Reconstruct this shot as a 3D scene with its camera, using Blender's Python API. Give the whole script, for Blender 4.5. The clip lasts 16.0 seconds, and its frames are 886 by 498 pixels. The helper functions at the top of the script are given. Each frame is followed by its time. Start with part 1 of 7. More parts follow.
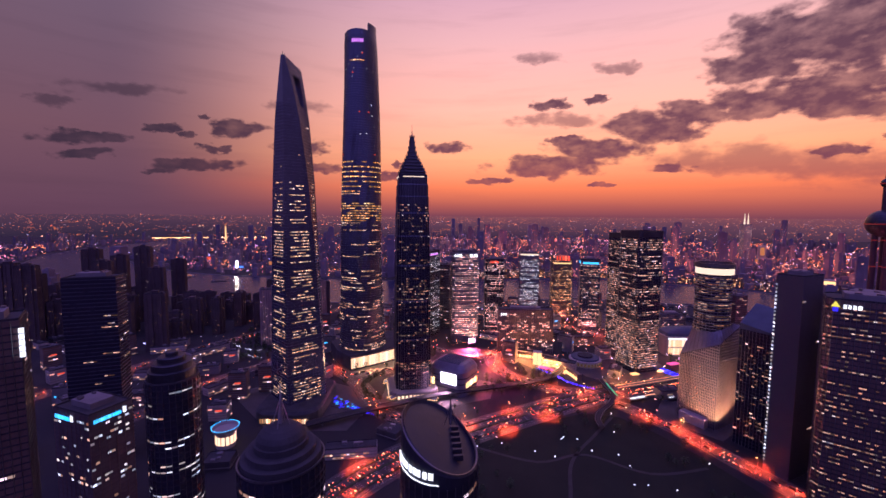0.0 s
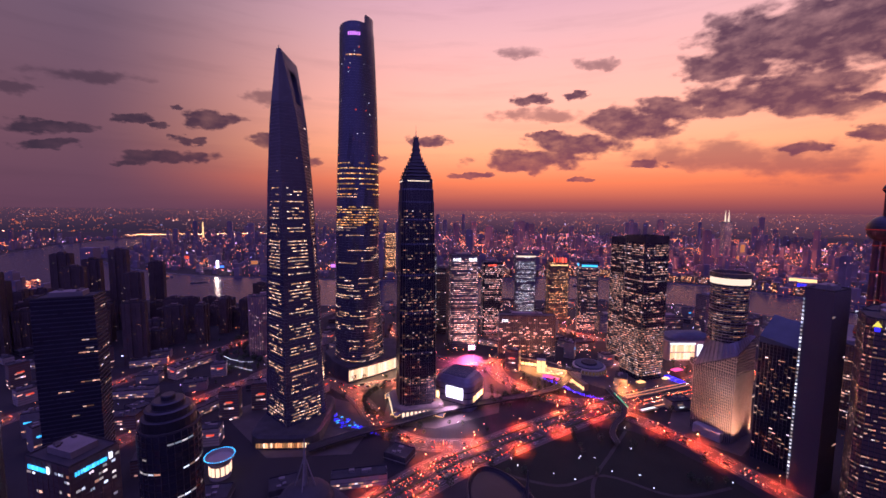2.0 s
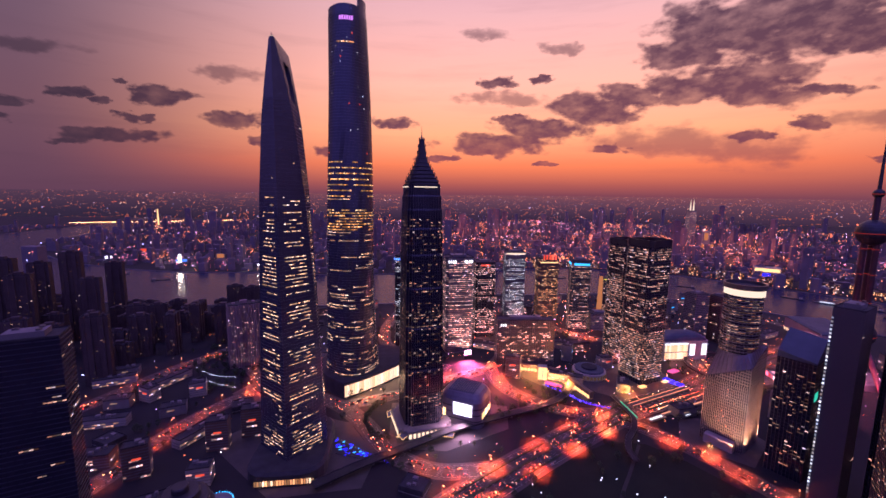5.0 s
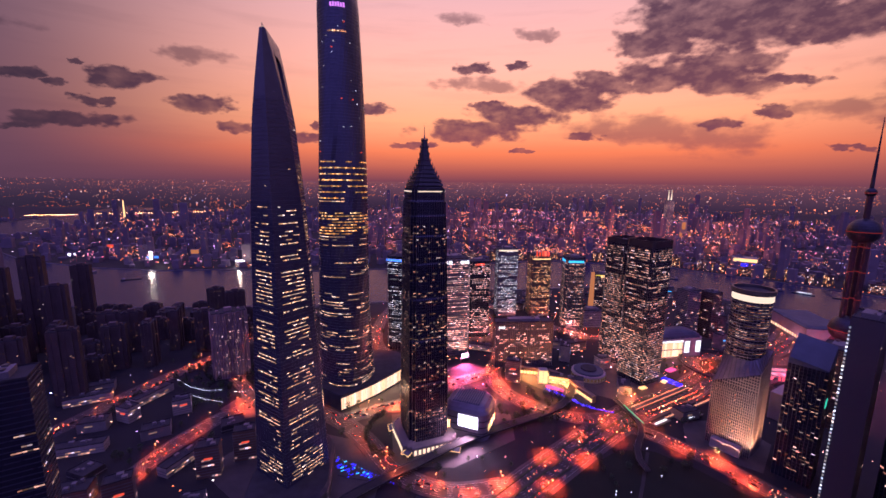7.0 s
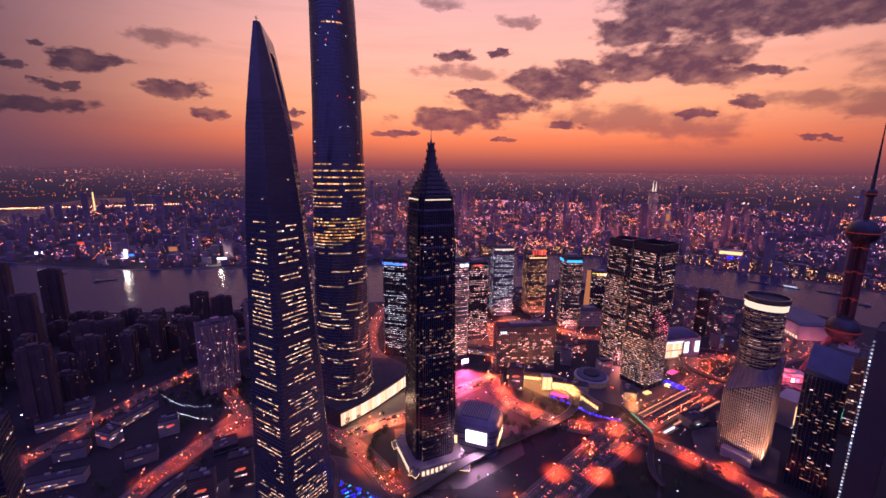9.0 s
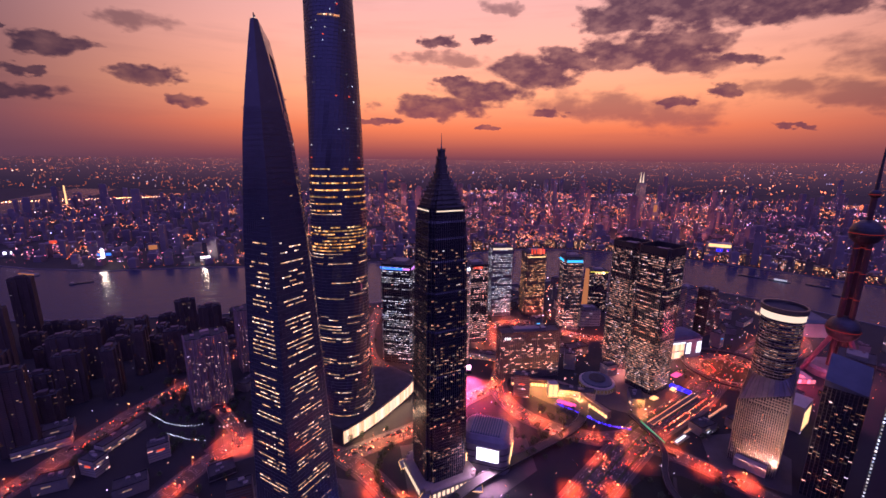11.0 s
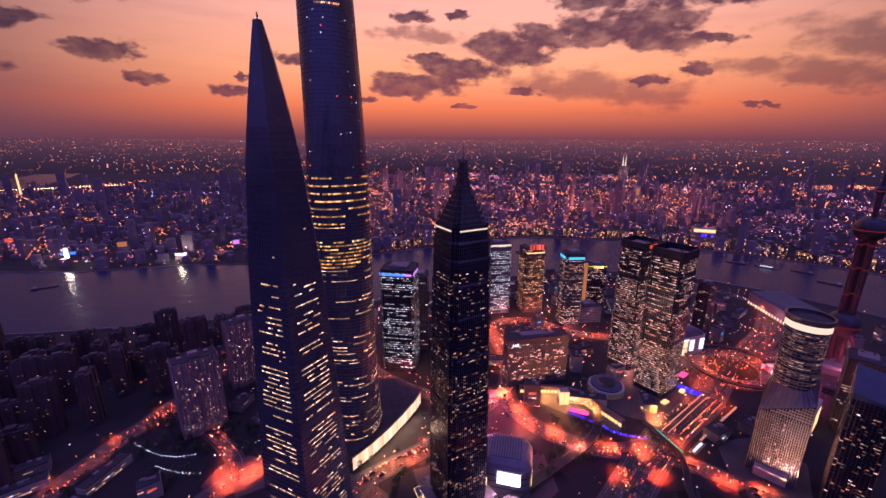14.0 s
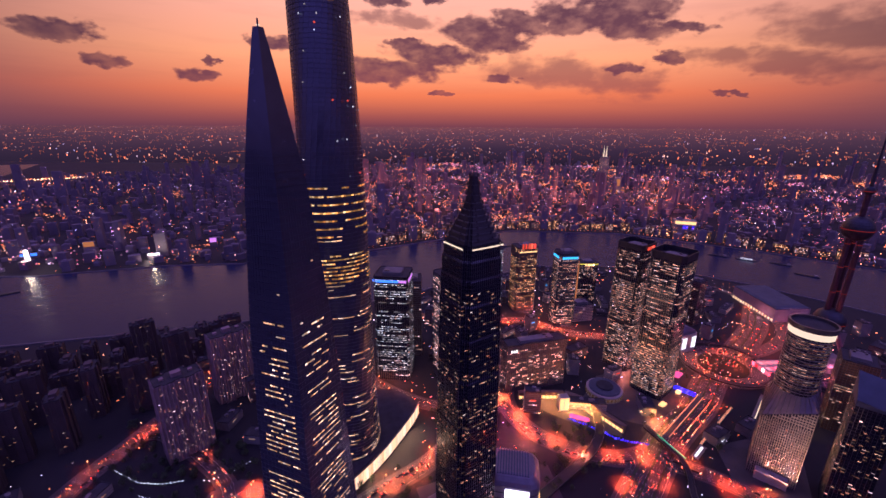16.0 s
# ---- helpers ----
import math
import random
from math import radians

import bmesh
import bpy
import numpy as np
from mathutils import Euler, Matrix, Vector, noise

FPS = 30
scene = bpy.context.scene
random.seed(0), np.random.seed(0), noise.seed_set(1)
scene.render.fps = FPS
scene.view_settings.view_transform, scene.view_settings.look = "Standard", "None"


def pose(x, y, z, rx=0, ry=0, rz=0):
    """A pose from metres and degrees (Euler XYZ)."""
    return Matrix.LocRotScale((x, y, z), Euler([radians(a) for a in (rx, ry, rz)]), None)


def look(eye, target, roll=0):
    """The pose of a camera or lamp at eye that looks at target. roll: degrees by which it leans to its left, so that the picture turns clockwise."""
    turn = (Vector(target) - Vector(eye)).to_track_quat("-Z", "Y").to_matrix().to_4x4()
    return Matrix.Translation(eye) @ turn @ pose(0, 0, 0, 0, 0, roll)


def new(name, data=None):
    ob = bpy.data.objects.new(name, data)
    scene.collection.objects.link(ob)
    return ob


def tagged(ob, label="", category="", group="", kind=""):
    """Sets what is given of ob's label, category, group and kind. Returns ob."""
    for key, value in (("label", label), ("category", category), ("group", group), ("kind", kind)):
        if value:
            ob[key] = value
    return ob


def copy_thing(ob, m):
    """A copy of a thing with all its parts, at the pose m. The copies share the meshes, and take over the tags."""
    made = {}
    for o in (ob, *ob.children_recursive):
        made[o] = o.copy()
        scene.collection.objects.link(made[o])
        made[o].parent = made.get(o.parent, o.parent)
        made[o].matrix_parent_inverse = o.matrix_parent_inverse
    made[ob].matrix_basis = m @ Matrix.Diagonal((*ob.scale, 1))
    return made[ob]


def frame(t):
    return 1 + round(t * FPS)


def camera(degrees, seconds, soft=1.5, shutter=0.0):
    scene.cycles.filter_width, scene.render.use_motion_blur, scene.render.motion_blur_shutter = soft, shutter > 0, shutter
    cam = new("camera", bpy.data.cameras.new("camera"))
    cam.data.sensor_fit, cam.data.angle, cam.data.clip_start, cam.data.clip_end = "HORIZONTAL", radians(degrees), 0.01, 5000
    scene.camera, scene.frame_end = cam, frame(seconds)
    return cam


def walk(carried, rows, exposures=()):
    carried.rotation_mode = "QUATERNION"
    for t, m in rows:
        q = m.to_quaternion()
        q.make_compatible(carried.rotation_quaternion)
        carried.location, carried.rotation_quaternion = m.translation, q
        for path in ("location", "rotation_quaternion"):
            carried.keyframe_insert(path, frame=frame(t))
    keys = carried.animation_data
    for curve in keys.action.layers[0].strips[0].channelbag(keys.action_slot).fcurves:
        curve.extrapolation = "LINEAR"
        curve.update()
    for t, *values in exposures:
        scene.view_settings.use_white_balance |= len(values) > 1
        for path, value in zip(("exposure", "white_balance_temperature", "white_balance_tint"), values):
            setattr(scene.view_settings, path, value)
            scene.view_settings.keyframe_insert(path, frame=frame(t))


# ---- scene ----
cam = camera(95.70, 16.0, soft=1.6)
# seconds, x, y, z, heading, tilt, roll
PATH = [
    (0, -0.0, 0.0, 281.0, 0.00, -4.65, 0.39),
    (1, -17.6, 16.2, 289.3, -1.30, -4.97, 0.43),
    (2, -35.9, 34.0, 298.5, -2.65, -5.43, 0.49),
    (3, -54.8, 49.9, 309.2, -4.15, -6.16, 0.58),
    (4, -72.9, 65.6, 319.9, -5.79, -6.89, 0.62),
    (6.5, -113.3, 112.2, 346.8, -9.89, -9.04, 0.72),
    (7, -119.8, 121.7, 351.9, -10.65, -9.46, 0.62),
    (8, -131.9, 142.5, 362.3, -11.88, -10.26, 0.65),
    (9, -143.4, 161.8, 372.6, -13.18, -11.00, 0.61),
    (11.5, -169.2, 212.2, 398.3, -15.90, -12.98, 0.52),
    (12, -174.4, 221.7, 403.0, -16.44, -13.43, 0.51),
    (13, -183.7, 242.8, 413.8, -17.46, -14.37, 0.34),
    (14, -192.8, 263.0, 424.3, -18.59, -15.28, 0.20),
    (15, -201.8, 284.6, 434.6, -20.25, -16.11, 0.23),
    (16, -209.0, 302.7, 444.2, -21.68, -16.90, 0.36),
]
walk(cam, [(t, pose(x, y, z, 90 + tilt, 0, head) @ pose(0, 0, 0, 0, 0, roll)) for t, x, y, z, head, tilt, roll in PATH],
     exposures=[(0.0, 0.13, 5350, 24), (8.0, 0.06, 5350, 24), (16.0, -0.06, 5350, 24)])

# ---------------------------------------------------------------- dusk sky, after sunset
SUNSET = radians(22.0)      # azimuth of the glow, from +y towards +x


class Nodes:
    """Small helper to wire shader nodes."""

    def __init__(self, tree):
        self.t = tree
        tree.nodes.clear()

    def n(self, kind, **props):
        node = self.t.nodes.new(kind)
        for k, val in props.items():
            if k == "operation":
                node.operation = val
            elif k == "blend_type":
                node.blend_type = val
            elif k == "data_type":
                node.data_type = val
        return node

    def link(self, a, b):
        self.t.links.new(a, b)

    def put(self, sock, v):
        if isinstance(v, bpy.types.NodeSocket):
            self.link(v, sock)
        else:
            sock.default_value = v

    def math(self, op, a, b=0.0, c=0.0, clamp=False):
        m = self.n("ShaderNodeMath", operation=op)
        m.use_clamp = clamp
        self.put(m.inputs[0], a)
        self.put(m.inputs[1], b)
        if len(m.inputs) > 2:
            self.put(m.inputs[2], c)
        return m.outputs[0]

    def mix(self, f, a, b):
        m = self.n("ShaderNodeMix", data_type="RGBA")
        self.put(m.inputs[0], f)
        self.put(m.inputs[6], a)
        self.put(m.inputs[7], b)
        return m.outputs[2]

    def ramp(self, f, stops, smooth=False):
        r = self.n("ShaderNodeValToRGB")
        self.put(r.inputs[0], f)
        e = r.color_ramp.elements
        r.color_ramp.interpolation = "EASE" if smooth else "LINEAR"
        while len(e) < len(stops):
            e.new(0.5)
        for el, (p, c) in zip(e, stops):
            el.position, el.color = p, (*c, 1) if len(c) == 3 else c
        return r.outputs[0]

    def noise(self, vec, scale, detail=4.0, rough=0.55):
        t = self.n("ShaderNodeTexNoise")
        if vec is not None:
            self.link(vec, t.inputs["Vector"])
        t.inputs["Scale"].default_value = scale
        t.inputs["Detail"].default_value = detail
        t.inputs["Roughness"].default_value = rough
        return t.outputs[0]

    def combine(self, x, y, z=0.0):
        c = self.n("ShaderNodeCombineXYZ")
        for s, v in zip(c.inputs, (x, y, z)):
            self.put(s, v)
        return c.outputs[0]


# the great cloud bank: azimuth, elevation, half width, half height (degrees), slant
BANK = [(57.0, 15.6, 6.5, 1.50, -0.15), (62.5, 17.0, 7.0, 1.90, -0.15), (51.5, 15.4, 5.0, 1.50, -0.16),
        (42.5, 17.6, 8.6, 3.00, -0.18), (47.5, 18.0, 6.0, 3.20, -0.20), (37.2, 16.4, 5.0, 1.60, -0.10), (42.4, 12.4, 7.6, 1.85, -0.14),
        (36.2, 12.6, 3.6, 1.45, -0.12), (26.9, 11.3, 5.6, 1.75, -0.05), (31.0, 12.3, 4.0, 1.30, -0.08), (20.8, 8.9, 6.2, 1.35, -0.03),
        (14.6, 6.9, 7.6, 1.25, -0.01), (6.6, 5.0, 3.4, 0.36, 0.00), (49.5, 10.9, 3.4, 0.60, -0.17), (55.5, 19.5, 6.5, 3.20, -0.20)]
# small separate clouds, then faint veils
PUFFS = [(14.6, 14.7, 2.4, 0.72), (20.6, 14.9, 1.4, 0.50), (44.4, 6.8, 2.0, 0.58), (48.6, 7.8, 1.3, 0.75), (29.4, 6.1, 2.1, 0.46), (21.6, 4.4, 1.0, 0.28),
         (-41.4, 8.0, 3.7, 0.52), (-41.0, 6.4, 2.6, 0.42), (-34.6, 9.9, 1.9, 0.50), (-29.9, 11.6, 0.7, 0.34), (-26.7, 10.6, 2.7, 0.84), (-29.4, 8.1, 1.3, 0.42),
         (-31.2, 6.0, 4.7, 0.62), (-35.4, 5.1, 1.8, 0.38), (-19.1, 8.9, 3.1, 0.80), (-16.3, 6.6, 2.2, 0.62), (0.2, 9.5, 2.6, 0.72), (-7.8, 5.7, 2.2, 0.66),
         (-32.3, 9.4, 1.2, 0.46), (55.2, 3.9, 1.6, 0.30), (17.0, 10.1, 2.4, 0.55), (-6.0, 7.4, 1.0, 0.40)]
VEILS = [(13.0, 20.5, 3.0, 0.60), (22.8, 18.5, 2.6, 0.55), (38.5, 6.2, 10.5, 1.70), (16.0, 12.6, 6.0, 0.70), (-44.0, 11.2, 1.6, 0.45),
         (-19.3, 14.0, 2.9, 0.85), (64.0, 9.2, 7.0, 1.60), (68.0, 13.5, 9.0, 2.40), (59.0, 6.6, 8.0, 1.10), (-38.0, 13.5, 5.0, 0.60)]


def make_world():
    w = bpy.data.worlds.new("dusk_sky")
    w.use_nodes = True
    scene.world = w
    g = Nodes(w.node_tree)
    tc = g.n("ShaderNodeTexCoord")
    sep = g.n("ShaderNodeSeparateXYZ")
    g.link(tc.outputs["Generated"], sep.inputs[0])
    x, y, z = sep.outputs
    az = g.math("MULTIPLY", g.math("ARCTAN2", x, y), 180 / math.pi)
    el = g.math("MULTIPLY", g.math("ARCSINE", z), 180 / math.pi)
    f = g.math("DIVIDE", el, 90.0)
    west = g.ramp(f, [(0.0, (0.20, 0.055, 0.065)), (0.015, (0.44, 0.10, 0.065)), (0.045, (1.02, 0.23, 0.07)),
                      (0.09, (1.27, 0.46, 0.17)), (0.16, (1.22, 0.525, 0.30)), (0.25, (0.92, 0.47, 0.365)),
                      (0.42, (0.42, 0.24, 0.38)), (1.0, (0.45, 0.31, 1.0))])
    flank = g.ramp(f, [(0.0, (0.125, 0.05, 0.068)), (0.1, (0.18, 0.08, 0.085)), (0.3, (0.165, 0.108, 0.13)),
                       (0.45, (0.24, 0.12, 0.30)), (1.0, (0.45, 0.31, 1.0))])
    back = g.ramp(f, [(0.0, (0.17, 0.10, 0.26)), (0.1, (0.19, 0.125, 0.37)), (0.3, (0.21, 0.15, 0.46)), (1.0, (0.45, 0.31, 1.0))])
    near = g.math("COSINE", g.math("SUBTRACT", g.math("ARCTAN2", x, y), SUNSET))
    rear = g.n("ShaderNodeMapRange")
    g.put(rear.inputs[0], near)
    rear.inputs[1].default_value, rear.inputs[2].default_value = 0.1, -0.6
    east = g.mix(rear.outputs[0], flank, back)
    side = g.n("ShaderNodeMapRange")
    side.interpolation_type = "SMOOTHSTEP"
    g.put(side.inputs[0], near)
    side.inputs[1].default_value, side.inputs[2].default_value = 0.48, 1.0
    sky = g.mix(side.outputs[0], east, west)
    # clouds
    uv = g.combine(g.math("MULTIPLY", az, 0.56), g.math("MULTIPLY", el, 1.0))
    warp = g.n("ShaderNodeTexNoise")
    g.link(uv, warp.inputs["Vector"])
    warp.inputs["Scale"].default_value, warp.inputs["Detail"].default_value = 0.5, 3.0
    wsep = g.n("ShaderNodeSeparateColor")
    g.link(warp.outputs["Color"], wsep.inputs[0])
    waz = g.math("MULTIPLY_ADD", g.math("SUBTRACT", wsep.outputs[0], 0.5), 4.5, az)
    wel = g.math("MULTIPLY_ADD", g.math("SUBTRACT", wsep.outputs[1], 0.5), 1.5, el)
    curl = g.n("ShaderNodeTexNoise")
    g.link(uv, curl.inputs["Vector"])
    curl.inputs["Scale"].default_value, curl.inputs["Detail"].default_value = 1.5, 3.0
    csep = g.n("ShaderNodeSeparateColor")
    g.link(curl.outputs["Color"], csep.inputs[0])
    waz = g.math("MULTIPLY_ADD", g.math("SUBTRACT", csep.outputs[0], 0.5), 3.0, waz)
    wel = g.math("MULTIPLY_ADD", g.math("SUBTRACT", csep.outputs[1], 0.5), 1.1, wel)
    billow = g.noise(uv, 0.55, 5.0, 0.5)
    tuft = g.noise(uv, 1.8, 3.0, 0.5)
    broad = g.noise(uv, 0.24, 3.0, 0.5)
    streak = g.noise(g.combine(g.math("MULTIPLY", az, 0.10), el), 0.5, 5.0, 0.6)

    def cover(clouds):
        best = None
        for a0, e0, wa, he, *sl in clouds:
            sl = sl[0] if sl else -0.0028 * a0
            du = g.math("MULTIPLY", g.math("SUBTRACT", waz, a0), 1.0 / (wa * 1.16))
            dv = g.math("MULTIPLY", g.math("MULTIPLY_ADD", g.math("SUBTRACT", waz, a0), -sl, g.math("SUBTRACT", wel, e0)), 1.0 / (he * 1.3))
            d = g.math("SUBTRACT", 1.0, g.math("ADD", g.math("MULTIPLY", du, du), g.math("MULTIPLY", dv, dv)))
            best = d if best is None else g.math("MAXIMUM", best, d)
        return best

    ragged = g.math("ADD", g.math("MULTIPLY", g.math("SUBTRACT", billow, 0.5), 2.5), g.math("MULTIPLY", g.math("SUBTRACT", tuft, 0.5), 0.3))
    dens = g.n("ShaderNodeMapRange")
    dens.interpolation_type = "SMOOTHSTEP"
    g.put(dens.inputs[0], g.math("ADD", g.math("MAXIMUM", cover(BANK), cover(PUFFS)), ragged))
    dens.inputs[1].default_value, dens.inputs[2].default_value = -0.1, 0.6
    cloud_col = g.mix(side.outputs[0], (0.045, 0.026, 0.036, 1), g.ramp(f, [(0.03, (0.29, 0.075, 0.075)), (0.10, (0.15, 0.048, 0.066)), (0.2, (0.092, 0.036, 0.056)), (0.3, (0.07, 0.034, 0.054))]))
    thin = g.math("MULTIPLY", g.math("SUBTRACT", g.math("MULTIPLY_ADD", broad, 0.45, g.math("MULTIPLY", billow, 0.55)), 0.5, clamp=True), 1.5, clamp=True)
    relief = g.noise(uv, 0.95, 6.0, 0.55)
    crest = g.math("MULTIPLY", g.math("MULTIPLY", g.math("SUBTRACT", relief, 0.44, clamp=True), 2.6, clamp=True), 0.26)
    body = g.mix(g.math("ADD", thin, crest, clamp=True), cloud_col, sky)
    sky2 = g.mix(g.math("MULTIPLY", dens.outputs[0], 0.95), sky, body)
    # faint veils
    soft = g.n("ShaderNodeMapRange")
    soft.interpolation_type = "SMOOTHSTEP"
    g.put(soft.inputs[0], g.math("ADD", cover(VEILS), g.math("MULTIPLY", g.math("SUBTRACT", billow, 0.5), 3.0)))
    soft.inputs[1].default_value, soft.inputs[2].default_value, soft.inputs[4].default_value = -0.3, 1.0, 0.62
    sky2 = g.mix(soft.outputs[0], sky2, cloud_col)
    veil = g.n("ShaderNodeMapRange")
    g.put(veil.inputs[0], streak)
    veil.inputs[1].default_value, veil.inputs[2].default_value = 0.5, 0.78
    veil.inputs[4].default_value = 0.16
    sky3 = g.mix(veil.outputs[0], sky2, cloud_col)
    # far plain below the horizon: painted dusk haze, distant suburbs' lights and trunk roads
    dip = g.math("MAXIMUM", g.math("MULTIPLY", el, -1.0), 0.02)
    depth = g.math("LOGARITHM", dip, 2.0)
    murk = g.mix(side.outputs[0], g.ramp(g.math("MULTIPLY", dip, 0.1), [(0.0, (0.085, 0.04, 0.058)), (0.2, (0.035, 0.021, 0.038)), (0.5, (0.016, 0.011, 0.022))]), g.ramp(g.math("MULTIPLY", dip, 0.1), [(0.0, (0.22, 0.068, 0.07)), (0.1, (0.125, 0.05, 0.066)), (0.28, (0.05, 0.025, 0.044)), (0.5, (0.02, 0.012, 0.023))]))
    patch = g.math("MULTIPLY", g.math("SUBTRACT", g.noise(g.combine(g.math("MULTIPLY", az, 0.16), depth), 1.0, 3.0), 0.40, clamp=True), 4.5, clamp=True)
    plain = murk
    for fu, fv, size, rare, power in ((5.5, 7.5, 0.26, 0.45, 1.6), (2.6, 4.0, 0.17, 0.55, 5.0)):
        vor = g.n("ShaderNodeTexVoronoi")
        g.link(g.combine(g.math("MULTIPLY", az, fu), g.math("MULTIPLY", depth, fv)), vor.inputs["Vector"])
        vor.inputs["Scale"].default_value = 1.0
        sc = g.n("ShaderNodeSeparateColor")
        g.link(vor.outputs["Color"], sc.inputs[0])
        keep = g.math("MULTIPLY", g.math("LESS_THAN", vor.outputs["Distance"], size), g.math("GREATER_THAN", sc.outputs[0], rare))
        tint = g.ramp(sc.outputs[1], [(0.0, (1.0, 0.14, 0.03)), (0.6, (1.0, 0.27, 0.08)), (0.85, (1.0, 0.5, 0.3)), (1.0, (0.75, 0.6, 1.0))])
        shine = g.math("MULTIPLY", keep, g.math("MULTIPLY", g.math("MULTIPLY", g.math("POWER", sc.outputs[2], 2.0), power), patch))
        lamps = g.n("ShaderNodeMix", data_type="RGBA", blend_type="ADD")
        lamps.inputs[0].default_value = 1.0
        g.link(plain, lamps.inputs[6])
        scaled = g.n("ShaderNodeVectorMath", operation="SCALE")
        g.link(tint, scaled.inputs[0])
        g.link(shine, scaled.inputs["Scale"])
        g.link(scaled.outputs[0], lamps.inputs[7])
        plain = lamps.outputs[2]
    trunk = g.noise(g.combine(g.math("MULTIPLY", az, 0.22), g.math("MULTIPLY", depth, 1.3), 7.0), 1.0, 1.0)
    bead = g.noise(g.combine(g.math("MULTIPLY", az, 6.0), g.math("MULTIPLY", depth, 6.0)), 1.0, 1.0)
    road = g.math("MULTIPLY", g.math("LESS_THAN", g.math("ABSOLUTE", g.math("SUBTRACT", trunk, 0.55)), 0.010), g.math("GREATER_THAN", bead, 0.56))
    plain = g.mix(g.math("MULTIPLY", road, 0.5), plain, (1.0, 0.22, 0.05, 1))
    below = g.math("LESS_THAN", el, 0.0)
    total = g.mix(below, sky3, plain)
    bg = g.n("ShaderNodeBackground")
    g.link(total, bg.inputs[0])
    bg.inputs[1].default_value = 1.0
    out = g.n("ShaderNodeOutputWorld")
    g.link(bg.outputs[0], out.inputs[0])


make_world()


# ---------------------------------------------------------------- materials
def material(name, col, col2=None, rough=0.6, metal=0.0, scale=0.3, fine=3.0, bump=0.0, spec=0.5, vary=0.0, coords="Object"):
    """Surface with variation at two scales; vary: spread of brightness from object to object."""
    m = bpy.data.materials.new(name)
    m.use_nodes = True
    g = Nodes(m.node_tree)
    out, b = g.n("ShaderNodeOutputMaterial"), g.n("ShaderNodeBsdfPrincipled")
    g.link(b.outputs[0], out.inputs[0])
    tc = g.n("ShaderNodeTexCoord")
    v = tc.outputs[coords]
    a = g.noise(v, scale, 3.0)
    c = g.noise(v, fine, 4.0)
    f = g.math("ADD", g.math("MULTIPLY", a, 0.65), g.math("MULTIPLY", c, 0.35))
    col2 = col2 or tuple(x * 0.55 for x in col)
    colour = g.ramp(f, [(0.32, col2), (0.68, col)])
    if vary:
        oi = g.n("ShaderNodeObjectInfo")
        k = g.math("MULTIPLY_ADD", oi.outputs["Random"], vary, 1.0 - vary / 2)
        colour = g.mix(1.0, colour, colour)
        hsv = g.n("ShaderNodeHueSaturation")
        g.link(colour, hsv.inputs["Color"])
        g.link(k, hsv.inputs["Value"])
        colour = hsv.outputs[0]
    g.link(colour, b.inputs["Base Color"])
    g.put(b.inputs["Roughness"], g.math("MULTIPLY_ADD", c, 0.25, rough - 0.12, clamp=True))
    b.inputs["Metallic"].default_value = metal
    b.inputs["Specular IOR Level"].default_value = spec
    if bump:
        bp = g.n("ShaderNodeBump")
        bp.inputs["Strength"].default_value = bump
        bp.inputs["Distance"].default_value = 0.1
        g.link(c, bp.inputs["Height"])
        g.link(bp.outputs[0], b.inputs["Normal"])
    return m


def glow(name, stops, strength, island=True, spread=0.8):
    """A light source; its hue and strength vary from piece to piece."""
    m = bpy.data.materials.new(name)
    m.use_nodes = True
    g = Nodes(m.node_tree)
    out, e = g.n("ShaderNodeOutputMaterial"), g.n("ShaderNodeEmission")
    if island:
        r = g.n("ShaderNodeNewGeometry").outputs["Random Per Island"]
    else:
        r = g.n("ShaderNodeObjectInfo").outputs["Random"]
    g.link(g.ramp(r, stops), e.inputs[0])
    r2 = g.math("FRACT", g.math("MULTIPLY", r, 17.31))
    r3 = g.math("POWER", r2, 2.6)
    g.link(g.math("MULTIPLY_ADD", r3, strength * spread * 2.4, strength * (1 - spread) * 0.7), e.inputs[1])
    g.link(e.outputs[0], out.inputs[0])
    return m


WARM = [(0.0, (1.0, 0.36, 0.20)), (0.5, (1.0, 0.50, 0.30)), (0.85, (1.0, 0.64, 0.46)), (1.0, (0.9, 0.72, 0.85))]
PINK = [(0.0, (1.0, 0.34, 0.24)), (0.5, (1.0, 0.50, 0.36)), (0.9, (1.0, 0.62, 0.52)), (1.0, (0.9, 0.7, 0.9))]
STRIP = [(0.0, (1.0, 0.42, 0.16)), (0.6, (1.0, 0.56, 0.28)), (1.0, (1.0, 0.70, 0.48))]
AMBER = [(0.0, (1.0, 0.33, 0.09)), (0.6, (1.0, 0.44, 0.16)), (1.0, (1.0, 0.6, 0.3))]
CITY = [(0.0, (1.0, 0.15, 0.04)), (0.4, (1.0, 0.27, 0.09)), (0.6, (1.0, 0.48, 0.28)), (0.72, (1.0, 0.14, 0.14)), (0.8, (1.0, 0.7, 0.6)), (0.92, (0.6, 0.55, 1.0)), (1.0, (1.0, 0.4, 0.8))]

